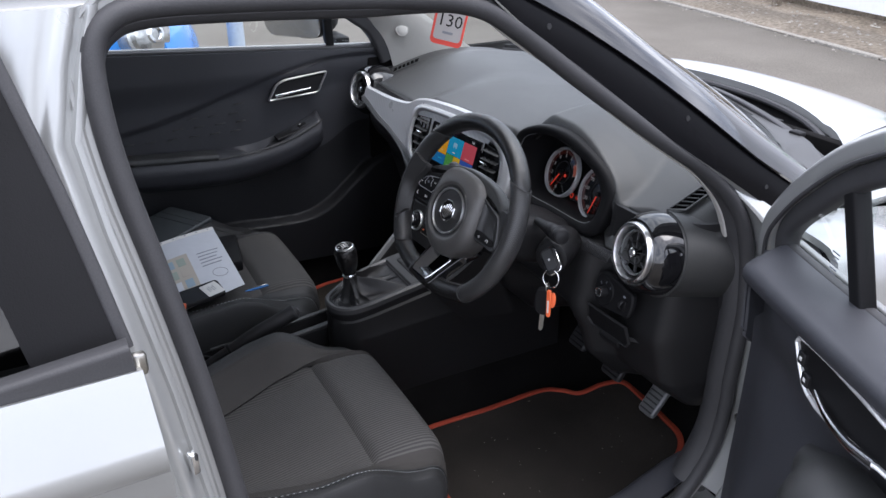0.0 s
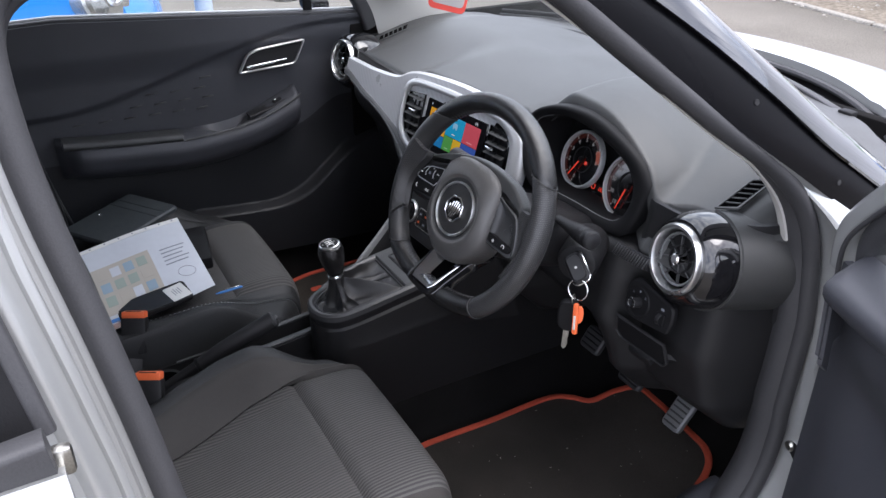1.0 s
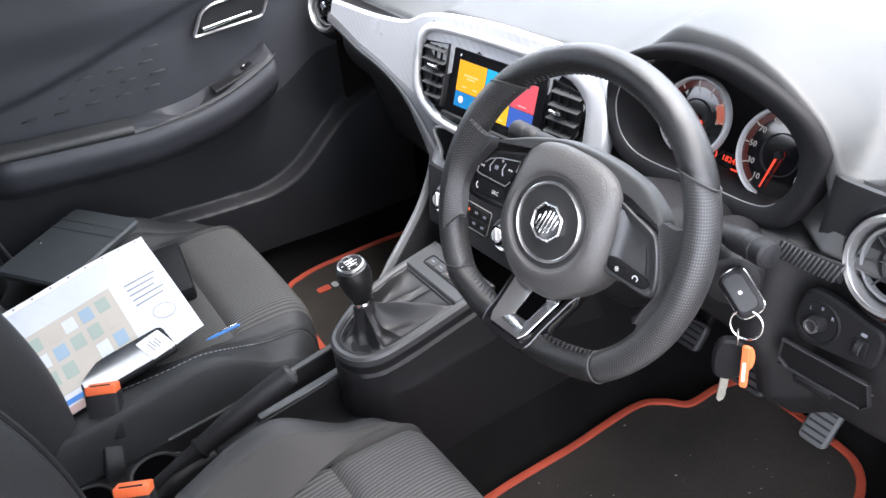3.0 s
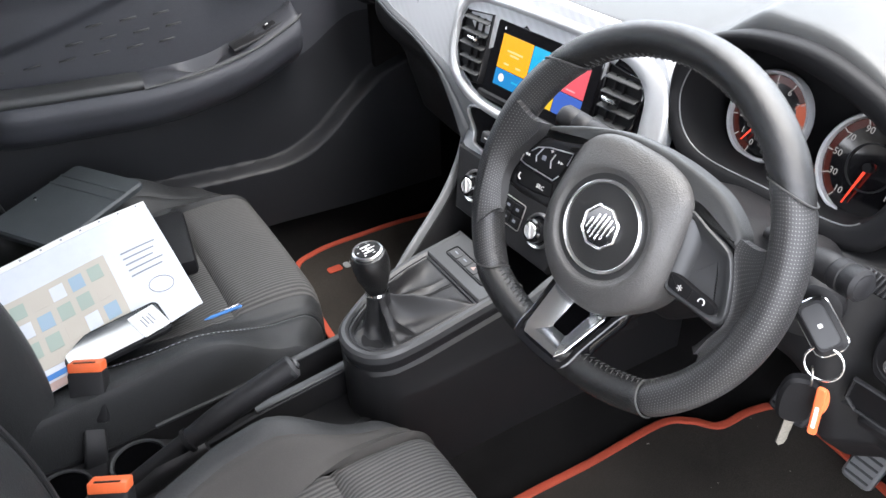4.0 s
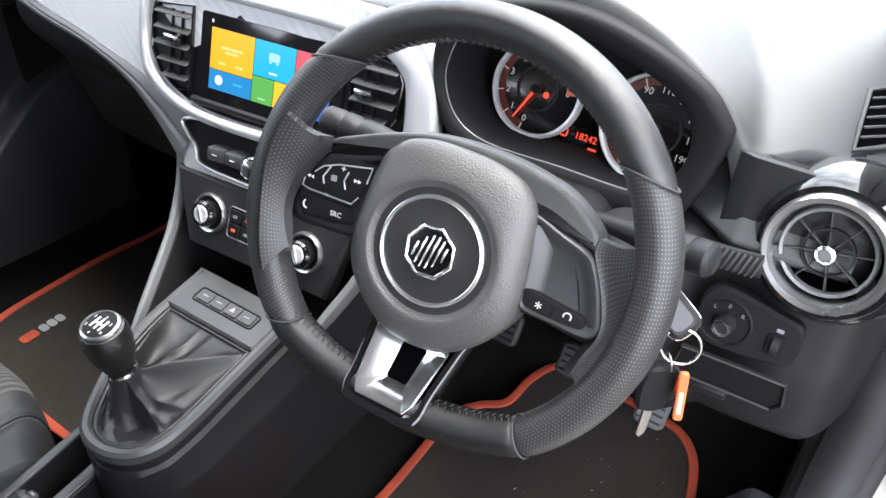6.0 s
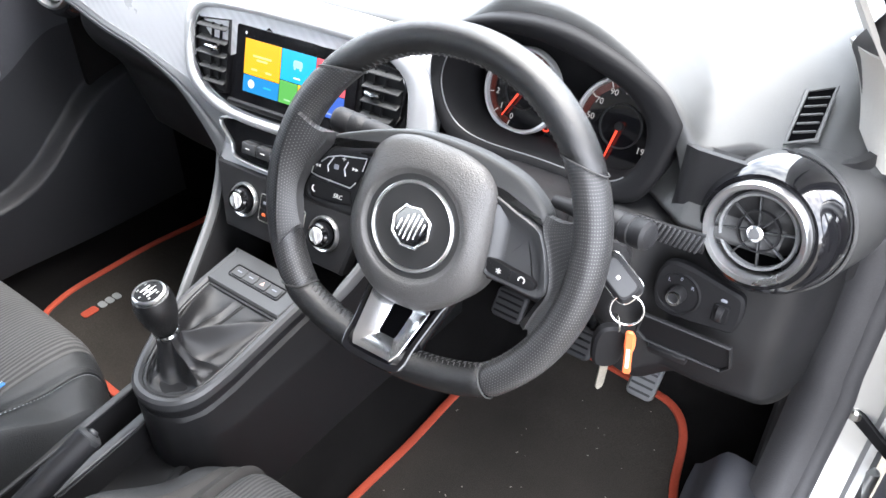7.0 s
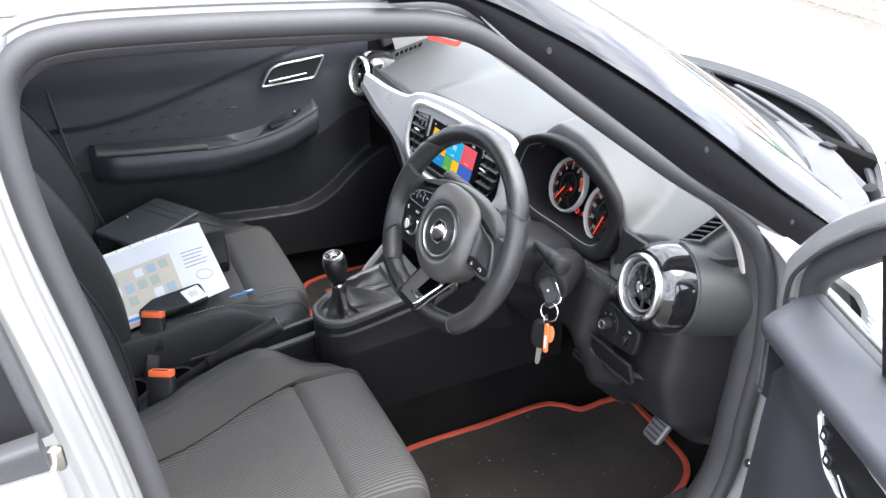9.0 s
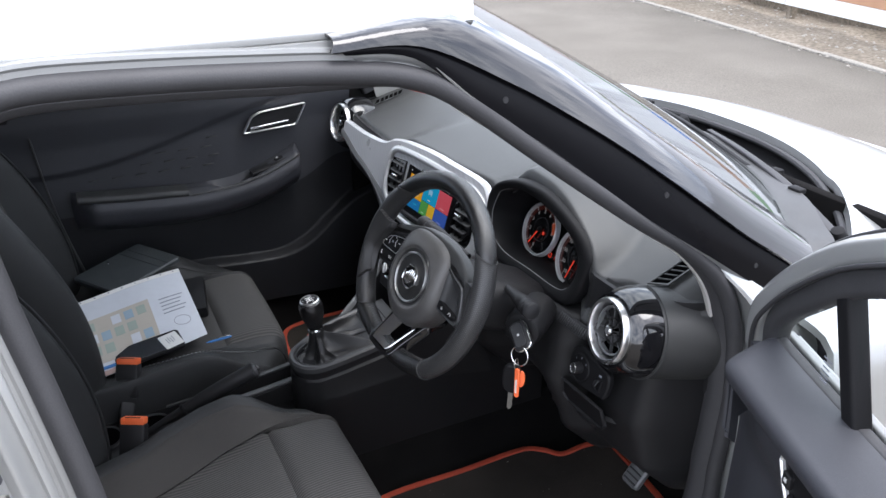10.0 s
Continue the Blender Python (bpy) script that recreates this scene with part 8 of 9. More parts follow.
    part("well_wall", plate("well_wall", [(-0.40, 0.44), (-0.118, 0.44), (-0.118, 0.515), (-0.27, 0.497), (-0.40, 0.47)], lambda a, b, h: Vector((-0.017 + h, a, b)), 0.010, LOWDASH, 0.003), c, "wall beside the handbrake well")
    # sloping bridge behind the well that holds the cup holders
    def bridge(u, v):
        y = -0.36 - 0.28 * v
        x = 0.004 + 0.066 * (2 * u - 1)
        return (x, y, wall(y) - 0.036 * (1 - smooth(v / 0.28)) - 0.006 - 0.006 * math.sin(PI * u))
    part("tray_bridge", grid("tray_bridge", bridge, 12, 20, LOWDASH, 0.004), c, "black tray behind the handbrake well")
    for y in (-0.435, -0.535):
        cu = part("cup_holder", lathe("cup_holder", [(0.0, -0.004), (0.033, -0.004), (0.0355, 0.003), (0.0385, 0.004), (0.040, -0.003)], pose(-0.022, y, 0.486), SURROUND, 32), c, "cup holder ring")
        # flat black disc in place of a well: its shade is painted
        part("cup_well_shade", lathe("cup_well_shade", [(0.0, -0.001), (0.0335, 0.0015)], pose(-0.022, y, 0.4865), VOID, 28), cu)
    # gear lever
    gl = thing("gear_lever", "black leather gear lever with chrome-ringed knob", "gear lever", at=(0.006, -0.075, 0.58))
    kc = Vector((0.006, -0.078, 0.700))
    axis = Vector((0.02, -0.13, 1)).normalized()
    m = axes(kc, (1, 0, 0), axis)
    kn = part("knob", lathe("knob", [(0.0, 0.022), (0.017, 0.0205), (0.0235, 0.016), (0.0265, 0.006), (0.0265, -0.006), (0.0245, -0.022), (0.020, -0.036), (0.0165, -0.046), (0.0155, -0.050), (0.0, -0.050)], m, LEATHER, 30), gl, "black leather gear knob")
    part("knob_collar", lathe("knob_collar", [(0.0165, -0.050), (0.0178, -0.053), (0.0165, -0.058), (0.013, -0.058)], m, CHROME, 24), kn, "chrome collar")
    part("knob_ring", lathe("knob_ring", [(0.0180, 0.0205), (0.0186, 0.0224), (0.0208, 0.0212), (0.0213, 0.0188)], m, SATIN, 32), kn, "pale ring")
    top = part("knob_cap", lathe("knob_cap", [(0, 0.0228), (0.010, 0.0226), (0.0182, 0.0208)], m, DARK, 24), kn, "black cap with white shift pattern")
    mk = m @ Matrix.Translation((0, 0, 0.0227))
    for x, y, w, h in ((-0.0065, 0, 0.0024, 0.015), (0.0, 0, 0.0024, 0.015), (0.0065, 0, 0.0024, 0.015), (0, 0, 0.014, 0.0024)):
        part("shift_line", plate("shift_line", [(x + a, y + b) for a, b in rrect(w, h, 0.0005)], on(mk), 0.0005, WHITE, 0.0001), top)
    for t, x, y in (("1", -0.0118, 0.005), ("2", -0.0118, -0.008), ("3", 0.0, 0.0098), ("4", 0.0, -0.0140), ("5", 0.0118, 0.005), ("R", 0.0118, -0.008)):
        part("shift_numeral", words("shift_numeral", t, 0.0050, mk @ Matrix.Translation((x, y, 0.0003)), WHITE), top)
    # gaiter: leather drawn from the frame up to the lever's neck, standing in ridges with slack hollows between
    inner = [p for p in inset(line, 0.0165) if p[1] < 0.050]
    inner = [(inner[0][0], 0.050)] + inner + [(inner[-1][0], 0.050)]
    seg = []
    for (a, b), (e, f) in zip(inner, inner[1:] + inner[:1]):
        cnt = max(1, int(round(math.hypot(e - a, f - b) / 0.0022)))
        seg += [(a + (e - a) * k / cnt, b + (f - b) * k / cnt) for k in range(cnt)]
    neck = kc - axis * 0.056
    foot = (neck.x + 0.006, neck.y + 0.012)
    ridges = [(math.atan2(0.046 - foot[1], 0.071 - foot[0]), 1.0, 0.11), (math.atan2(0.046 - foot[1], -0.060 - foot[0]), 0.95, 0.12), (radians(98), 0.35, 0.10), (radians(-20), 0.80, 0.13), (radians(15), 0.30, 0.10), (radians(-150), 0.35, 0.40), (radians(-88), 0.22, 0.40), (radians(165), 0.25, 0.25)]
    def gait(u, v):
        bx, by = seg[int(round(u * len(seg))) % len(seg)]
        a = math.atan2(by - foot[1], bx - foot[0])
        top = neck + Vector((0.0150 * math.cos(a), 0.0150 * math.sin(a), 0.0015))
        b = pl(bx, by, 0.008)
        r = 0.0
        for ra, amp, wd in ridges:
            da = (a - ra + PI) % (2 * PI) - PI
            r = max(r, amp * math.exp(-abs(da) / wd))
        k = smooth(min(1.0, v / 0.80)) * 0.55 + 0.45 * min(1.0, v / 0.80)
        p = b.lerp(top + Vector((0.010 * math.cos(a), 0.010 * math.sin(a), 0)) * (1 - v), k)
        low = 0.10 * v + 0.90 * smooth((v - 0.52) / 0.48) ** 1.25
        high = 0.62 * smooth(v / 0.55) + 0.38 * smooth((v - 0.5) / 0.5)
        rr = smooth(r * 1.1)
        p.z = b.z + (top.z - b.z) * (low + (high - low) * rr) - 0.007 * math.sin(PI * min(1, v / 0.7)) * (1 - rr) * (1 if v < 0.7 else 0)
        wave = math.sin(PI * v) * (0.0009 * math.sin(9 * a + 9 * v) + 0.0012 * math.sin(19 * v + 3 * a))
        p.z += wave
        return p
    part("gaiter", grid("gaiter", gait, len(seg), 34, GAITER, 0, angle=48), gl, "folded black leather gaiter")
    part("gaiter_hem", sweep("gaiter_hem", [pl(a, b, 0.0085) for a, b in seg], circle(0.0026, 8), GAITER, (0, 0, 1), True), gl)
    for dx in (-0.003, 0.003):
        iu = min(range(len(seg)), key=lambda q: abs(seg[q][0] - 0.014 - dx) + abs(seg[q][1] - 0.05))
        S = [gait(iu / len(seg), 0.04 + 0.6 * k / 40) + Vector((0, 0, 0.0006)) for k in range(41)]
        part("gaiter_seam", sweep("gaiter_seam", S, circle(0.0007, 5), DARK), gl, "stitched seam of the gaiter")
    # handbrake
    hb = thing("handbrake", "black handbrake lever with grey button", "handbrake", at=(0.03, -0.4, 0.5))
    A, B = Vector((0.012, -0.470, 0.478)), Vector((0.036, -0.220, 0.600))
    d = (B - A).normalized()
    P = [A.lerp(B, k / 20) + Vector((0, 0, 0.006 * math.sin(PI * k / 20))) for k in range(21)]
    part("grip", sweep("grip", P[8:], circle(0.0155, 14, 0.0185), PLASTIC, (0, 0, 1), scale=lambda k: 0.86 + 0.14 * smooth(k * 3)), hb, "grained black grip")
    part("lever", sweep("lever", P[:9], rrect(0.020, 0.026, 0.007), PLASTIC, (0, 0, 1)), hb)
    part("grip_ring", lathe("grip_ring", [(0.0145, -0.004), (0.0175, -0.003), (0.0175, 0.003), (0.0145, 0.004)], axes(P[8], (1, 0, 0), d), DARK, 20), hb)
    part("button_ring", lathe("button_ring", [(0.0155, -0.004), (0.0165, 0.002), (0.011, 0.006), (0.008, 0.006)], axes(B, (1, 0, 0), d), SURROUND, 20), hb, "grey end ring")
    part("button", lathe("button", [(0.006, 0.0), (0.006, 0.008), (0.0045, 0.010), (0, 0.010)], axes(B, (1, 0, 0), d), SURROUND, 16), hb, "grey release button")
    part("boot", sweep("boot", spline([P[8] + Vector((0, 0.02, -0.020)), P[5] + Vector((0, 0, -0.014)), P[2] + Vector((0, 0, -0.016)), A + Vector((0, -0.05, -0.03))], 12), rrect(0.044, 0.044, 0.018), GAITER, scale=lambda k: 0.75 + 0.35 * k + 0.04 * math.sin(22 * k)), hb, "folded boot at the lever's foot")


console()


# ---------------------------------------------------------------- seats
def seat(name, label, xc, s):
    """s: +1 when the console is on the seat's -x side."""
    st = thing(name, label, "car seat", "front seats", at=(xc, -0.35, 0.25))
    # the cushion's middle line from the back to the front edge and down
    path = spline([(-0.66, 0.500, 0), (-0.55, 0.503, 0), (-0.42, 0.513, 0), (-0.30, 0.530, 0), (-0.20, 0.545, 0), (-0.14, 0.546, 0), (-0.108, 0.535, 0), (-0.092, 0.505, 0), (-0.090, 0.46, 0), (-0.10, 0.40, 0)], 61)
    def ctr(v):
        i = v * 60
        a = int(min(i, 59))
        return path[a].lerp(path[a + 1], i - a)
    HW = 0.285
    def edge_x(v):
        """Where the cloth ends on the bolsters: the passenger's are vinyl all over."""
        return line_table([(-0.62, 0.135), (-0.475, 0.172), (-0.425, 0.198), (-0.35, 0.222), (-0.28, 0.226), (-0.22, 0.216), (-0.10, 0.206)], ctr(v).x)
    def out_x(v):
        """Where the bolster turns down outside: close to the stitch line on the driver's seat."""
        return edge_x(v) + 0.024 if s > 0 else 0.272
    def hw_at(v):
        """Half the width of the ribbed middle: narrower towards the back."""
        return line_table([(-0.62, 0.085), (-0.465, 0.110), (-0.42, 0.126), (-0.33, 0.160), (-0.25, 0.176), (-0.10, 0.174)], ctr(v).x)
    def surf(x, v):
        """x from the seat's middle."""
        p = ctr(v)
        t = abs(x) / HW
        y, z = p.x, p.y
        fade = 1 - smooth((y + (0.30 if s > 0 else 0.34)) / (0.17 if s > 0 else 0.20))
        z += 0.064 * smooth((abs(x) - hw_at(v) + 0.030) / (out_x(v) + 0.032 - hw_at(v))) * fade
        z -= 0.10 * smooth((abs(x) - out_x(v) + 0.008) / 0.050) ** 1.5
        y -= 0.055 * smooth((abs(x) - 0.12) / 0.16) ** 2 * smooth((y + 0.30) / 0.2)
        z += 0.010 * (1 - smooth((abs(x) - 0.150) / 0.028)) * smooth((y + 0.246) / 0.030)
        z -= 0.016 * smooth((abs(x) - 0.165) / 0.03) * smooth((y + 0.30) / 0.12)
        z += 0.006 * (1 - (min(abs(x), 0.17) / 0.17) ** 2)
        return Vector((xc + x, y, z))
    def panel(nm, x0, x1, v0, v1, nu, nv, material, lab, edge=0.005):
        def f(u, v):
            vv = v0 + (v1 - v0) * v
            x = (x0 + (x1 - x0) * u) * hw_at(vv) / 0.172
            p = surf(x, vv)
            p.z -= 0.0012 * (1 - smooth(min(u, 1 - u) * abs(x1 - x0) / 0.006)) + edge * (1 - smooth(min(v, 1 - v) * (v1 - v0) * 0.8 / 0.010))
            return p
        me = grid(nm, f, nu, nv, material, 0.02, angle=70)
        return part(nm, me, st, lab)
    vs = next(k / 60 for k in range(61) if path[k].x > -0.243)
    panel("cushion_rear", -0.172, 0.172, 0.0, vs, 40, 40, CLOTH, "ribbed charcoal cloth cushion")
    panel("cushion_front", -0.172, 0.172, vs, 1.0, 40, 50, CLOTH, "ribbed charcoal cloth front cushion")
    for q in (-1, 1):
        def bol(u, v, q=q):
            h0 = hw_at(v)
            x = q * (h0 + (edge_x(v) - h0) * u)
            p = surf(x, v)
            w = edge_x(v) - h0
            p.z -= 0.0012 * (1 - smooth(u * w / 0.006)) + 0.003 * (1 - smooth((1 - u) * w / 0.006))
            return p
        part("side_bolster", grid("side_bolster", bol, 16, 60, BOLSTER if s > 0 else VINYL, 0.012, angle=70), st, "smooth charcoal side bolster")
        def rim(u, v, q=q):
            x0 = edge_x(v) + 0.001
            p = surf(q * (x0 + (out_x(v) - x0) * u), v)
            p.z -= 0.003 * (1 - smooth(u * (out_x(v) - x0) / 0.006))
            return p
        part("bolster_edge", grid("bolster_edge", rim, 8, 60, VINYL, 0.010, angle=70), st, "dark vinyl bolster edge")
        def out(u, v, q=q):
            x = q * (out_x(v) + 0.016 * math.sin(u * PI / 2))
            p = surf(x, v)
            p.z -= 0.10 * (1 - math.cos(u * PI / 2))
            return p
        part("bolster_side", grid("bolster_side", out, 10, 50, VINYL, 0.008, angle=70), st, "black vinyl bolster side")
        P = [surf(q * (edge_x(k / 60) + 0.0005), k / 60) + Vector((0, 0, 0.0005)) for k in range(0, 58)]
        part("piping", sweep("piping", P, circle(0.0016, 6), VINYL), st)
        # pale stitches beside the piping
        verts, faces = [], []
        Q = [surf(q * (edge_x(k / 240) + 0.0060), k / 240) + Vector((0, 0, 0.0016)) for k in range(0, 228)]
        for k in range(0, len(Q) - 2, 2):
            a, b = Q[k], Q[k].lerp(Q[k + 1], 0.9)
            sd = Vector((0.0008, 0, 0))
            o = len(verts)
            verts += [a - sd, a + sd, b + sd, b - sd, (a + b) / 2 + Vector((0, 0, 0.0012))]
            faces += [(o, o + 1, o + 4), (o + 1, o + 2, o + 4), (o + 2, o + 3, o + 4), (o + 3, o, o + 4)]
        part("stitching", from_lists("stitching", verts, faces, STITCH, False), st, "pale grey stitching")
        # plastic side valance
        vp = [(-0.62, 0.30), (-0.12, 0.30), (-0.10, 0.36), (-0.16, 0.42), (-0.62, 0.44)]
        part("side_valance", plate("side_valance", vp, lambda a, b, h, q=q: Vector((xc + q * (0.235 + h), a, b)), 0.025, PLASTIC, 0.008), st)
    part("front_panel", grid("front_panel", lambda u, v: (xc - 0.22 + 0.44 * u, -0.115 - 0.03 * (2 * u - 1) ** 2 - 0.05 * v, 0.43 - 0.14 * v), 10, 4, VINYL, 0.01), st)
    for q in (-1, 1):
        part("seat_rail", box("seat_rail", 0.03, 0.56, 0.04, pose(xc + q * 0.19, -0.36, 0.272), STEEL, 0.006), st)
    part("seat_pan", box("seat_pan", 0.44, 0.48, 0.12, pose(xc, -0.40, 0.375), DARK, 0.02), st)
    # backrest
    def bmid(v):
        z = 0.47 + 0.66 * v
        return -0.565 - 0.20 * v - 0.02 * math.sin(PI * v), z
    def back(x, v):
        y, z = bmid(v)
        t = abs(x)
        y += 0.125 * smooth((t - 0.13) / 0.10) * (0.15 + 0.85 * math.sin(PI * min(1, v * 1.05)) ** 0.8)
        y -= 0.10 * smooth((t - 0.24) / 0.05) ** 2
        w = 1 - 0.16 * smooth((v - 0.6) / 0.4)
        return Vector((xc + x * w, y, z))
    part("backrest_middle", grid("backrest_middle", lambda u, v: back(-0.15 + 0.30 * u, v) + Vector((0, -0.005 * (1 - smooth(min(u, 1 - u) * 0.3 / 0.012)), 0)), 24, 40, CLOTHZ, 0.05, angle=70), st, "ribbed charcoal cloth backrest")
    for q in (-1, 1):
        part("backrest_bolster", grid("backrest_bolster", lambda u, v, q=q: back(q * (0.15 + 0.09 * u), v) + Vector((0, -0.004 * (1 - smooth(min(u, 1 - u) * 0.09 / 0.010)), 0)), 12, 40, VINYL, 0.02, angle=70), st, "black vinyl backrest bolster")
        part("backrest_side", grid("backrest_side", lambda u, v, q=q: back(q * (0.24 + 0.04 * u), v) + Vector((0, -0.06 * u * u, 0)), 8, 30, VINYL, 0.02, angle=70), st)
        P = [back(q * 0.2395, k / 30) + Vector((0, 0.002, 0)) for k in range(31)]
        part("backrest_piping", sweep("backrest_piping", P, circle(0.0028, 6), VINYL, (1, 0, 0)), st)
    def shell(u, v):
        y, z = bmid(v)
        x = -0.22 + 0.44 * u
        return (xc + x * (1 - 0.16 * smooth((v - 0.6) / 0.4)), y - 0.13 + 0.06 * (2 * u - 1) ** 2, z)
    part("backrest_shell", grid("backrest_shell", shell, 10, 10, PLASTIC, 0.015), st, "black backrest shell")
    bm = bmesh.new()
    bmesh.ops.create_icosphere(bm, subdivisions=3, radius=1)
    for v in bm.verts:
        c = v.co
        e = 0.6
        v.co = Vector((math.copysign(abs(c.x) ** e, c.x) * 0.125, math.copysign(abs(c.y) ** 0.8, c.y) * 0.05, math.copysign(abs(c.z) ** e, c.z) * 0.085))
    bm.transform(pose(xc, -0.82, 1.255, -14, 0, 0))
    me = bpy.data.meshes.new("headrest")
    bm.to_mesh(me)
    bm.free()
    me.materials.append(VINYL)
    part("headrest", finish(me), st, "black headrest")
    for q in (-1, 1):
        part("headrest_post", sweep("headrest_post", [(xc + q * 0.06, -0.78, 1.10), (xc + q * 0.06, -0.815, 1.22)], circle(0.006, 10), CHROME), st)


seat("driver_seat", "charcoal ribbed cloth driver's seat with vinyl bolsters", 0.358, 1)
seat("passenger_seat", "charcoal ribbed cloth passenger seat with papers on it", -0.355, -1)


def rear_bench():
    b = thing("rear_seat", "black rear bench behind the front seats", "car seat", at=(0, -1.5, 0.3))
    part("bench", grid("bench", lambda u, v: (-0.62 + 1.24 * u, -1.15 - 0.5 * v, 0.50 + 0.04 * math.sin(PI * v) - 0.03 * (2 * u - 1) ** 4), 20, 10, VINYL, 0.12), b)
    part("bench_back", grid("bench_back", lambda u, v: (-0.62 + 1.24 * u, -1.65 - 0.28 * v, 0.5 + 0.62 * v), 20, 10, VINYL, 0.10), b)


rear_bench()


# ---------------------------------------------------------------- belt buckles
def buckle(x, y, z, lean):
    b = thing("belt_buckle", "black seat belt buckle with orange release button", "belt buckle", "seat belt buckles", at=(x, y, z))
    m = pose(x, y, z, 0, 0, 62) @ pose(0, 0, 0, -lean - 14, 0, 0)
    part("housing", box("housing", 0.050, 0.026, 0.075, m @ pose(0, 0, -0.040), PLASTIC, 0.006), b, "black buckle housing")
    part("release_button", box("release_button", 0.046, 0.023, 0.014, m @ pose(0, 0, 0.002), ORANGE, 0.003), b, "orange release button")
    part("slot", box("slot", 0.030, 0.003, 0.003, m @ pose(0, -0.008, 0.0085), DARK, 0.0005, 1), b)
    part("stalk", sweep("stalk", spline([m @ Vector((0, 0, -0.07)), m @ Vector((0, -0.01, -0.14)), Vector((x, y - 0.06, 0.35))], 10), rrect(0.030, 0.012, 0.004), PLASTIC, (1, 0, 0)), b)


buckle(0.112, -0.472, 0.604, 12)
buckle(-0.116, -0.456, 0.598, 12)


# ---------------------------------------------------------------- papers on the passenger seat
def papers():
    a = Vector((-0.459, -0.290, 0.628))
    eu, ev = Vector((0.250, 0.016, -0.064)), Vector((0.100, -0.290, 0.006))
    up = ev.cross(eu).normalized()
    if up.z < 0:
        up = -up
    t = thing("document_sleeve", "clear document sleeve with printed sheets on the passenger seat", "documents", at=tuple(a))
    def sheet(u, v):
        return a + eu * u + ev * v + up * (0.007 * math.sin(PI * u) * math.sin(2.2 * v) + 0.004 * math.sin(5 * v + 2 * u))
    part("sheet", grid("sheet", sheet, 20, 20, PAPER, 0.0012), t, "white printed sheet")
    def patch(nm, u0, u1, v0, v1, mt, h):
        return part(nm, grid(nm, lambda u, v: Vector(sheet(u0 + (u1 - u0) * u, v0 + (v1 - v0) * v)) + up * h, 8, 8, mt, 0.0004), t)
    patch("inner_card", 0.30, 0.86, 0.34, 0.90, SAND, 0.0012)
    for r in range(3):
        for q in range(5):
            mt = [GREENP, SAND, BLUEP, GREENP, PAPER][(r + 2 * q) % 5]
            patch("printed_block", 0.35 + 0.155 * r, 0.46 + 0.155 * r, 0.38 + 0.10 * q, 0.45 + 0.10 * q, mt, 0.0018)
    patch("blue_stripe", 0.90, 0.935, 0.28, 1.0, BLUEINK, 0.0020)
    patch("pink_sheet", 0.95, 1.0, 0.45, 1.0, PINK, 0.0016)
    for k in range(5):
        patch("print_line", 0.36 + 0.05 * k, 0.372 + 0.05 * k, 0.06 + 0.02 * (k % 3), 0.26, INK, 0.0014)
    patch("top_strip", 0.0, 0.05, 0.0, 1.0, WHITE, 0.0020)
    for k in range(9):
        patch("punch_mark", 0.015, 0.03, 0.05 + 0.11 * k, 0.062 + 0.11 * k, INK, 0.0026)
    cm = axes(Vector(sheet(0.72, 0.14)) + up * 0.002, ev, up)
    part("stamp_ring", frame_plate("stamp_ring", circle(0.020, 24, 0.017), 0.0012, on(cm), 0.0004, INK, 0.0001), t)
    # folder: dark, closed, under the sleeve
    fo = thing("leather_folder", "closed dark grey folder under the document sleeve", "folder", at=(-0.55, -0.39, 0.6))
    fm = axes((-0.540, -0.405, 0.612), (-0.56, 0.83, 0.0), (0.03, -0.04, 1))
    part("cover", plate("cover", rrect(0.215, 0.165, 0.014, 4), on(fm), 0.012, FOLDER, 0.004), fo, "dark grey grained cover")
    for x in (0.040, 0.066):
        part("spine_fold", box("spine_fold", 0.006, 0.16, 0.004, fm @ pose(x, 0, 0.0120), FOLDER, 0.0018, 1), fo)
    part("stud", lathe("stud", [(0, 0.004), (0.003, 0.0035), (0.004, 0)], fm @ Matrix.Translation((-0.012, 0.060, 0.012)), CHROME, 12), fo, "small chrome stud")
    ca = thing("black_case", "small black case lying under the papers", "case", at=(-0.37, -0.27, 0.59))
    part("case_body", box("case_body", 0.14, 0.085, 0.034, pose(-0.370, -0.285, 0.583, 3, 8, -8), DARK, 0.008), ca)
    # phone near the buckle; the white printed card on it paints the screen's reflection
    ph = thing("mobile_phone", "dark phone with a glossy screen lying on the papers", "phone", at=(-0.13, -0.42, 0.6))
    pm = axes((-0.180, -0.408, 0.577), (-0.10, 1, 0.06), (0.06, -0.08, 1))
    part("phone_body", plate("phone_body", rrect(0.150, 0.072, 0.010, 4), on(pm), 0.008, DARK, 0.002), ph)
    part("phone_screen", plate("phone_screen", rrect(0.142, 0.064, 0.007, 4), on(pm @ Matrix.Translation((0, 0, 0.008))), 0.0008, mat("phone_glass", (0.03, 0.034, 0.04), 0.10, 0, 0, 300, 0.25, 30, 0, coat=1.0, spec=0.9), 0.0003), ph, "glossy dark screen")
    cd = thing("glare_card", "small white printed card on the phone, standing in for its bright reflection", "card", at=(-0.165, -0.365, 0.6))
    cm = pm @ pose(0.050, -0.004, 0.009, 0, 0, 8)
    part("card_sheet", plate("card_sheet", rrect(0.042, 0.056, 0.003), on(cm), 0.0008, WHITE, 0.0002), cd)
    for k in range(4):
        part("print_line", plate("print_line", [(-0.008 + 0.005 * k + a, 0.004 * (k % 2) + b) for a, b in rrect(0.0018, 0.022, 0.0004)], on(cm @ Matrix.Translation((0, 0, 0.0008))), 0.0002, INK, 0.0001), cd)
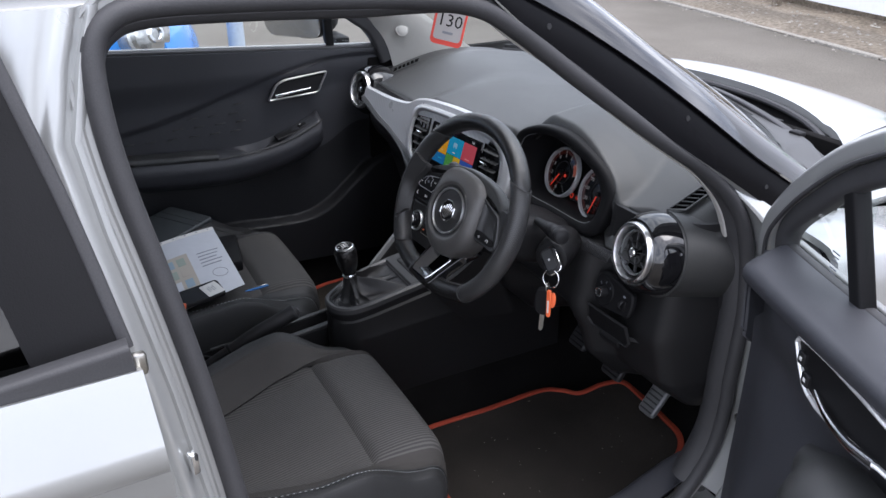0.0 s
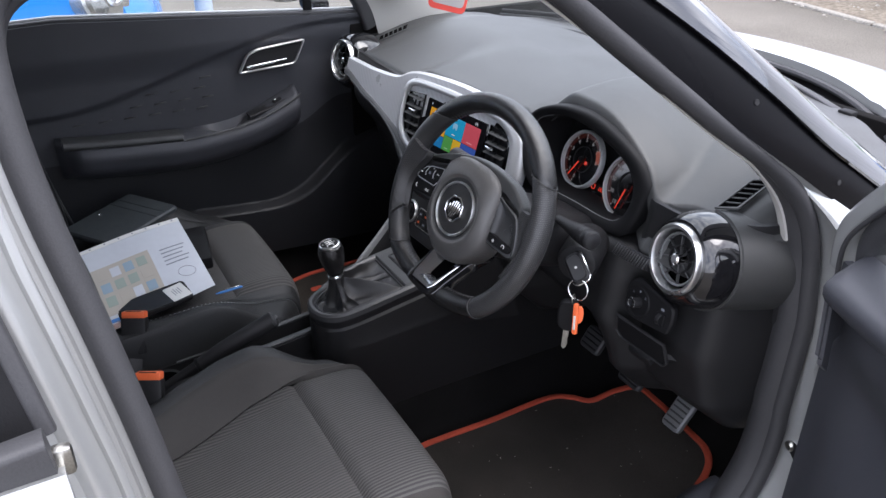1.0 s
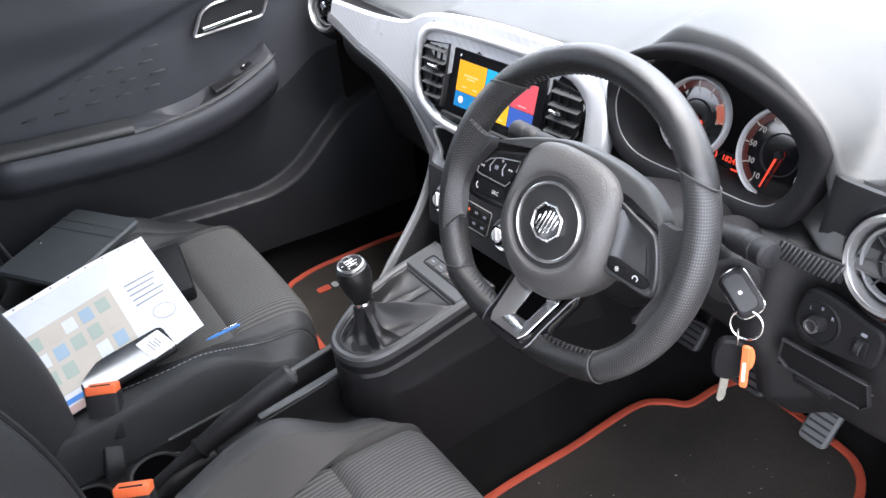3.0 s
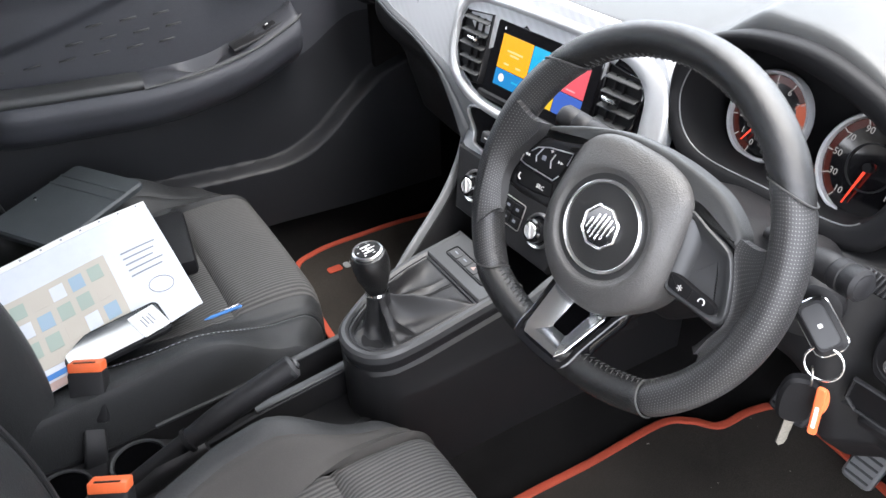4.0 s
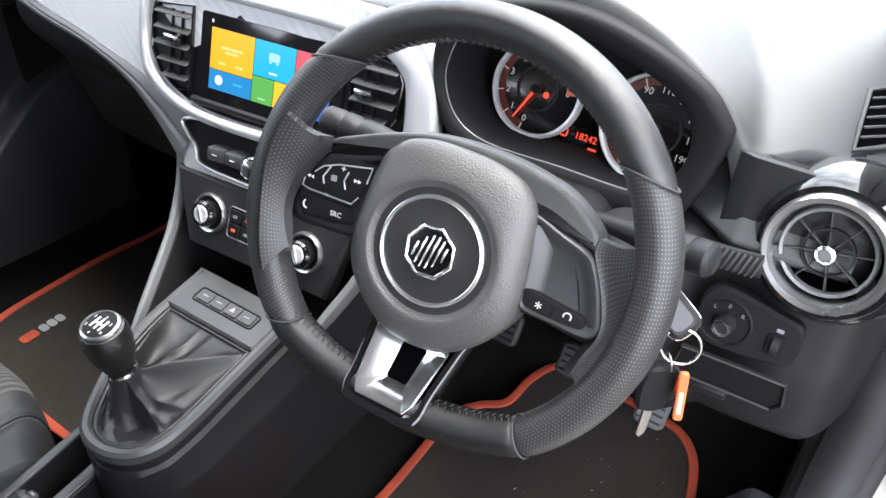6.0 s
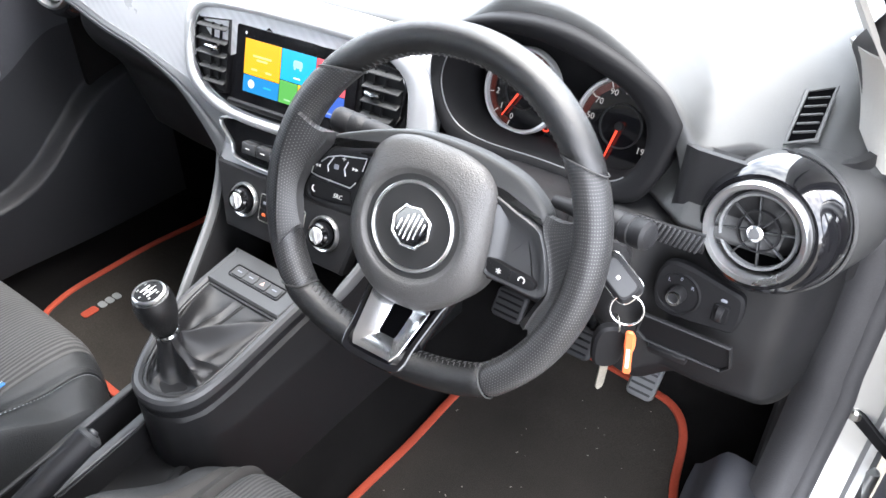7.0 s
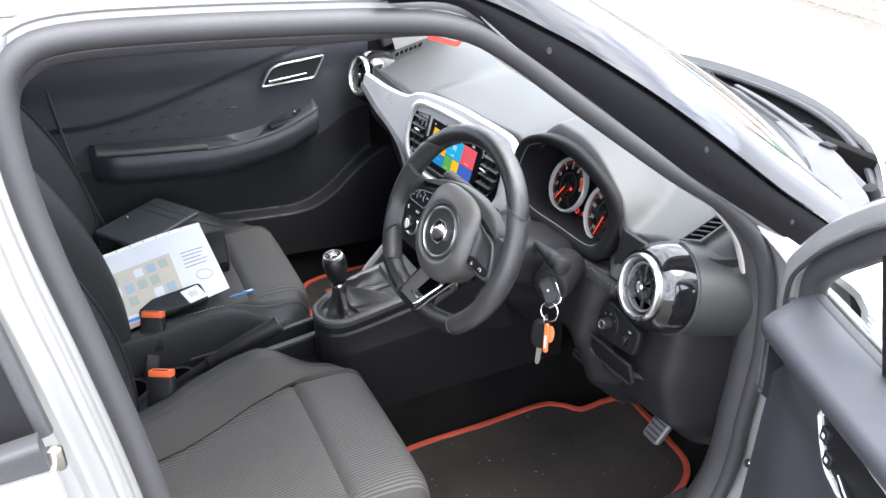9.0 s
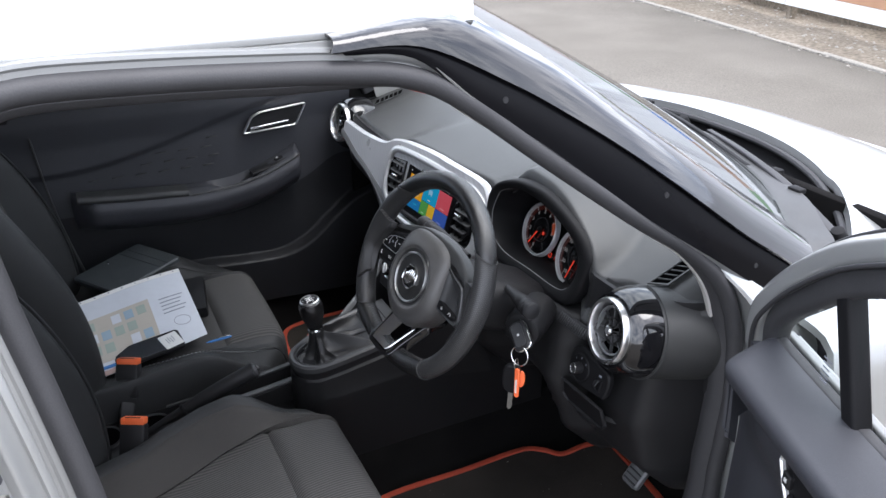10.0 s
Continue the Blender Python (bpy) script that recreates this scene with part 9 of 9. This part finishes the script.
    # ballpoint pen in the seat seam
    pe = thing("ballpoint_pen", "blue ballpoint pen on the seat edge", "pen", at=(-0.147, -0.27, 0.58))
    e1 = Vector((0.02, 1.0, 0.04)).normalized()
    P0 = Vector((-0.153, -0.287, 0.578))
    part("barrel", lathe("barrel", [(0, 0), (0.0010, 0.002), (0.0025, 0.012), (0.0026, 0.045), (0.0023, 0.058), (0, 0.06)], axes(P0, (0, 0, 1), e1), BLUEINK, 12), pe, "blue barrel")
    part("clip", box("clip", 0.002, 0.0016, 0.035, axes(P0 + e1 * 0.040 + Vector((0, 0, 0.0045)), (0, 0, 1), e1), CHROME, 0.0004, 1), pe)


papers()


# ---------------------------------------------------------------- price tag hanging behind the windscreen
def hanging_tag():
    t = thing("mirror_tag", "red-edged hanging tag behind the windscreen", "tag", at=(0.0, 0.14, 1.25))
    m = axes((0.082, 0.16, 1.228), (0.469, 0.883, -0.24), (0.883, -0.469, 0.10))
    red = mat("red_card", (0.75, 0.07, 0.05), 0.5)
    body = part("card", plate("card", rrect(0.068, 0.12, 0.010, 4), on(m), 0.0015, red, 0.0004), t, "red card")
    part("print_area", plate("print_area", [(a, 0.002 + b) for a, b in rrect(0.058, 0.104, 0.007)], on(m @ Matrix.Translation((0, 0, 0.0015))), 0.0004, mat("grey_card", (0.42, 0.40, 0.40), 0.5), 0.0001), body)
    part("figures", words("figures", "130", 0.036, m @ Matrix.Translation((0, -0.010, 0.0021)), DARK), body)
    part("print_bar", plate("print_bar", [(a, -0.034 + b) for a, b in rrect(0.022, 0.005, 0.001)], on(m @ Matrix.Translation((0, 0, 0.0019))), 0.0003, INK, 0.0001), body)
    part("cord", sweep("cord", [m @ Vector((0, 0.06, 0)), Vector((-0.02, 0.10, 1.42))], circle(0.0015, 6), DARK, (0, 1, 0)), t)
    # inside mirror from which it hangs
    im = thing("inside_mirror", "black inside mirror on the windscreen", "mirror", at=(0.0, 0.06, 1.40))
    part("housing", box("housing", 0.23, 0.035, 0.062, pose(-0.005, 0.085, 1.405, 5, 0, 15), DARK, 0.014, 3), im, "black mirror housing")
    part("glass", plate("glass", rrect(0.21, 0.05, 0.012), on(pose(-0.005, 0.085, 1.405, 5, 0, 15) @ axes((0, -0.0176, 0), (1, 0, 0), (0, -1, 0))), 0.001, CHROME, 0.0003), im)
    part("stem", sweep("stem", [(-0.005, 0.095, 1.415), (-0.005, 0.125, 1.445)], circle(0.01, 10), DARK, (1, 0, 0)), im)


hanging_tag()
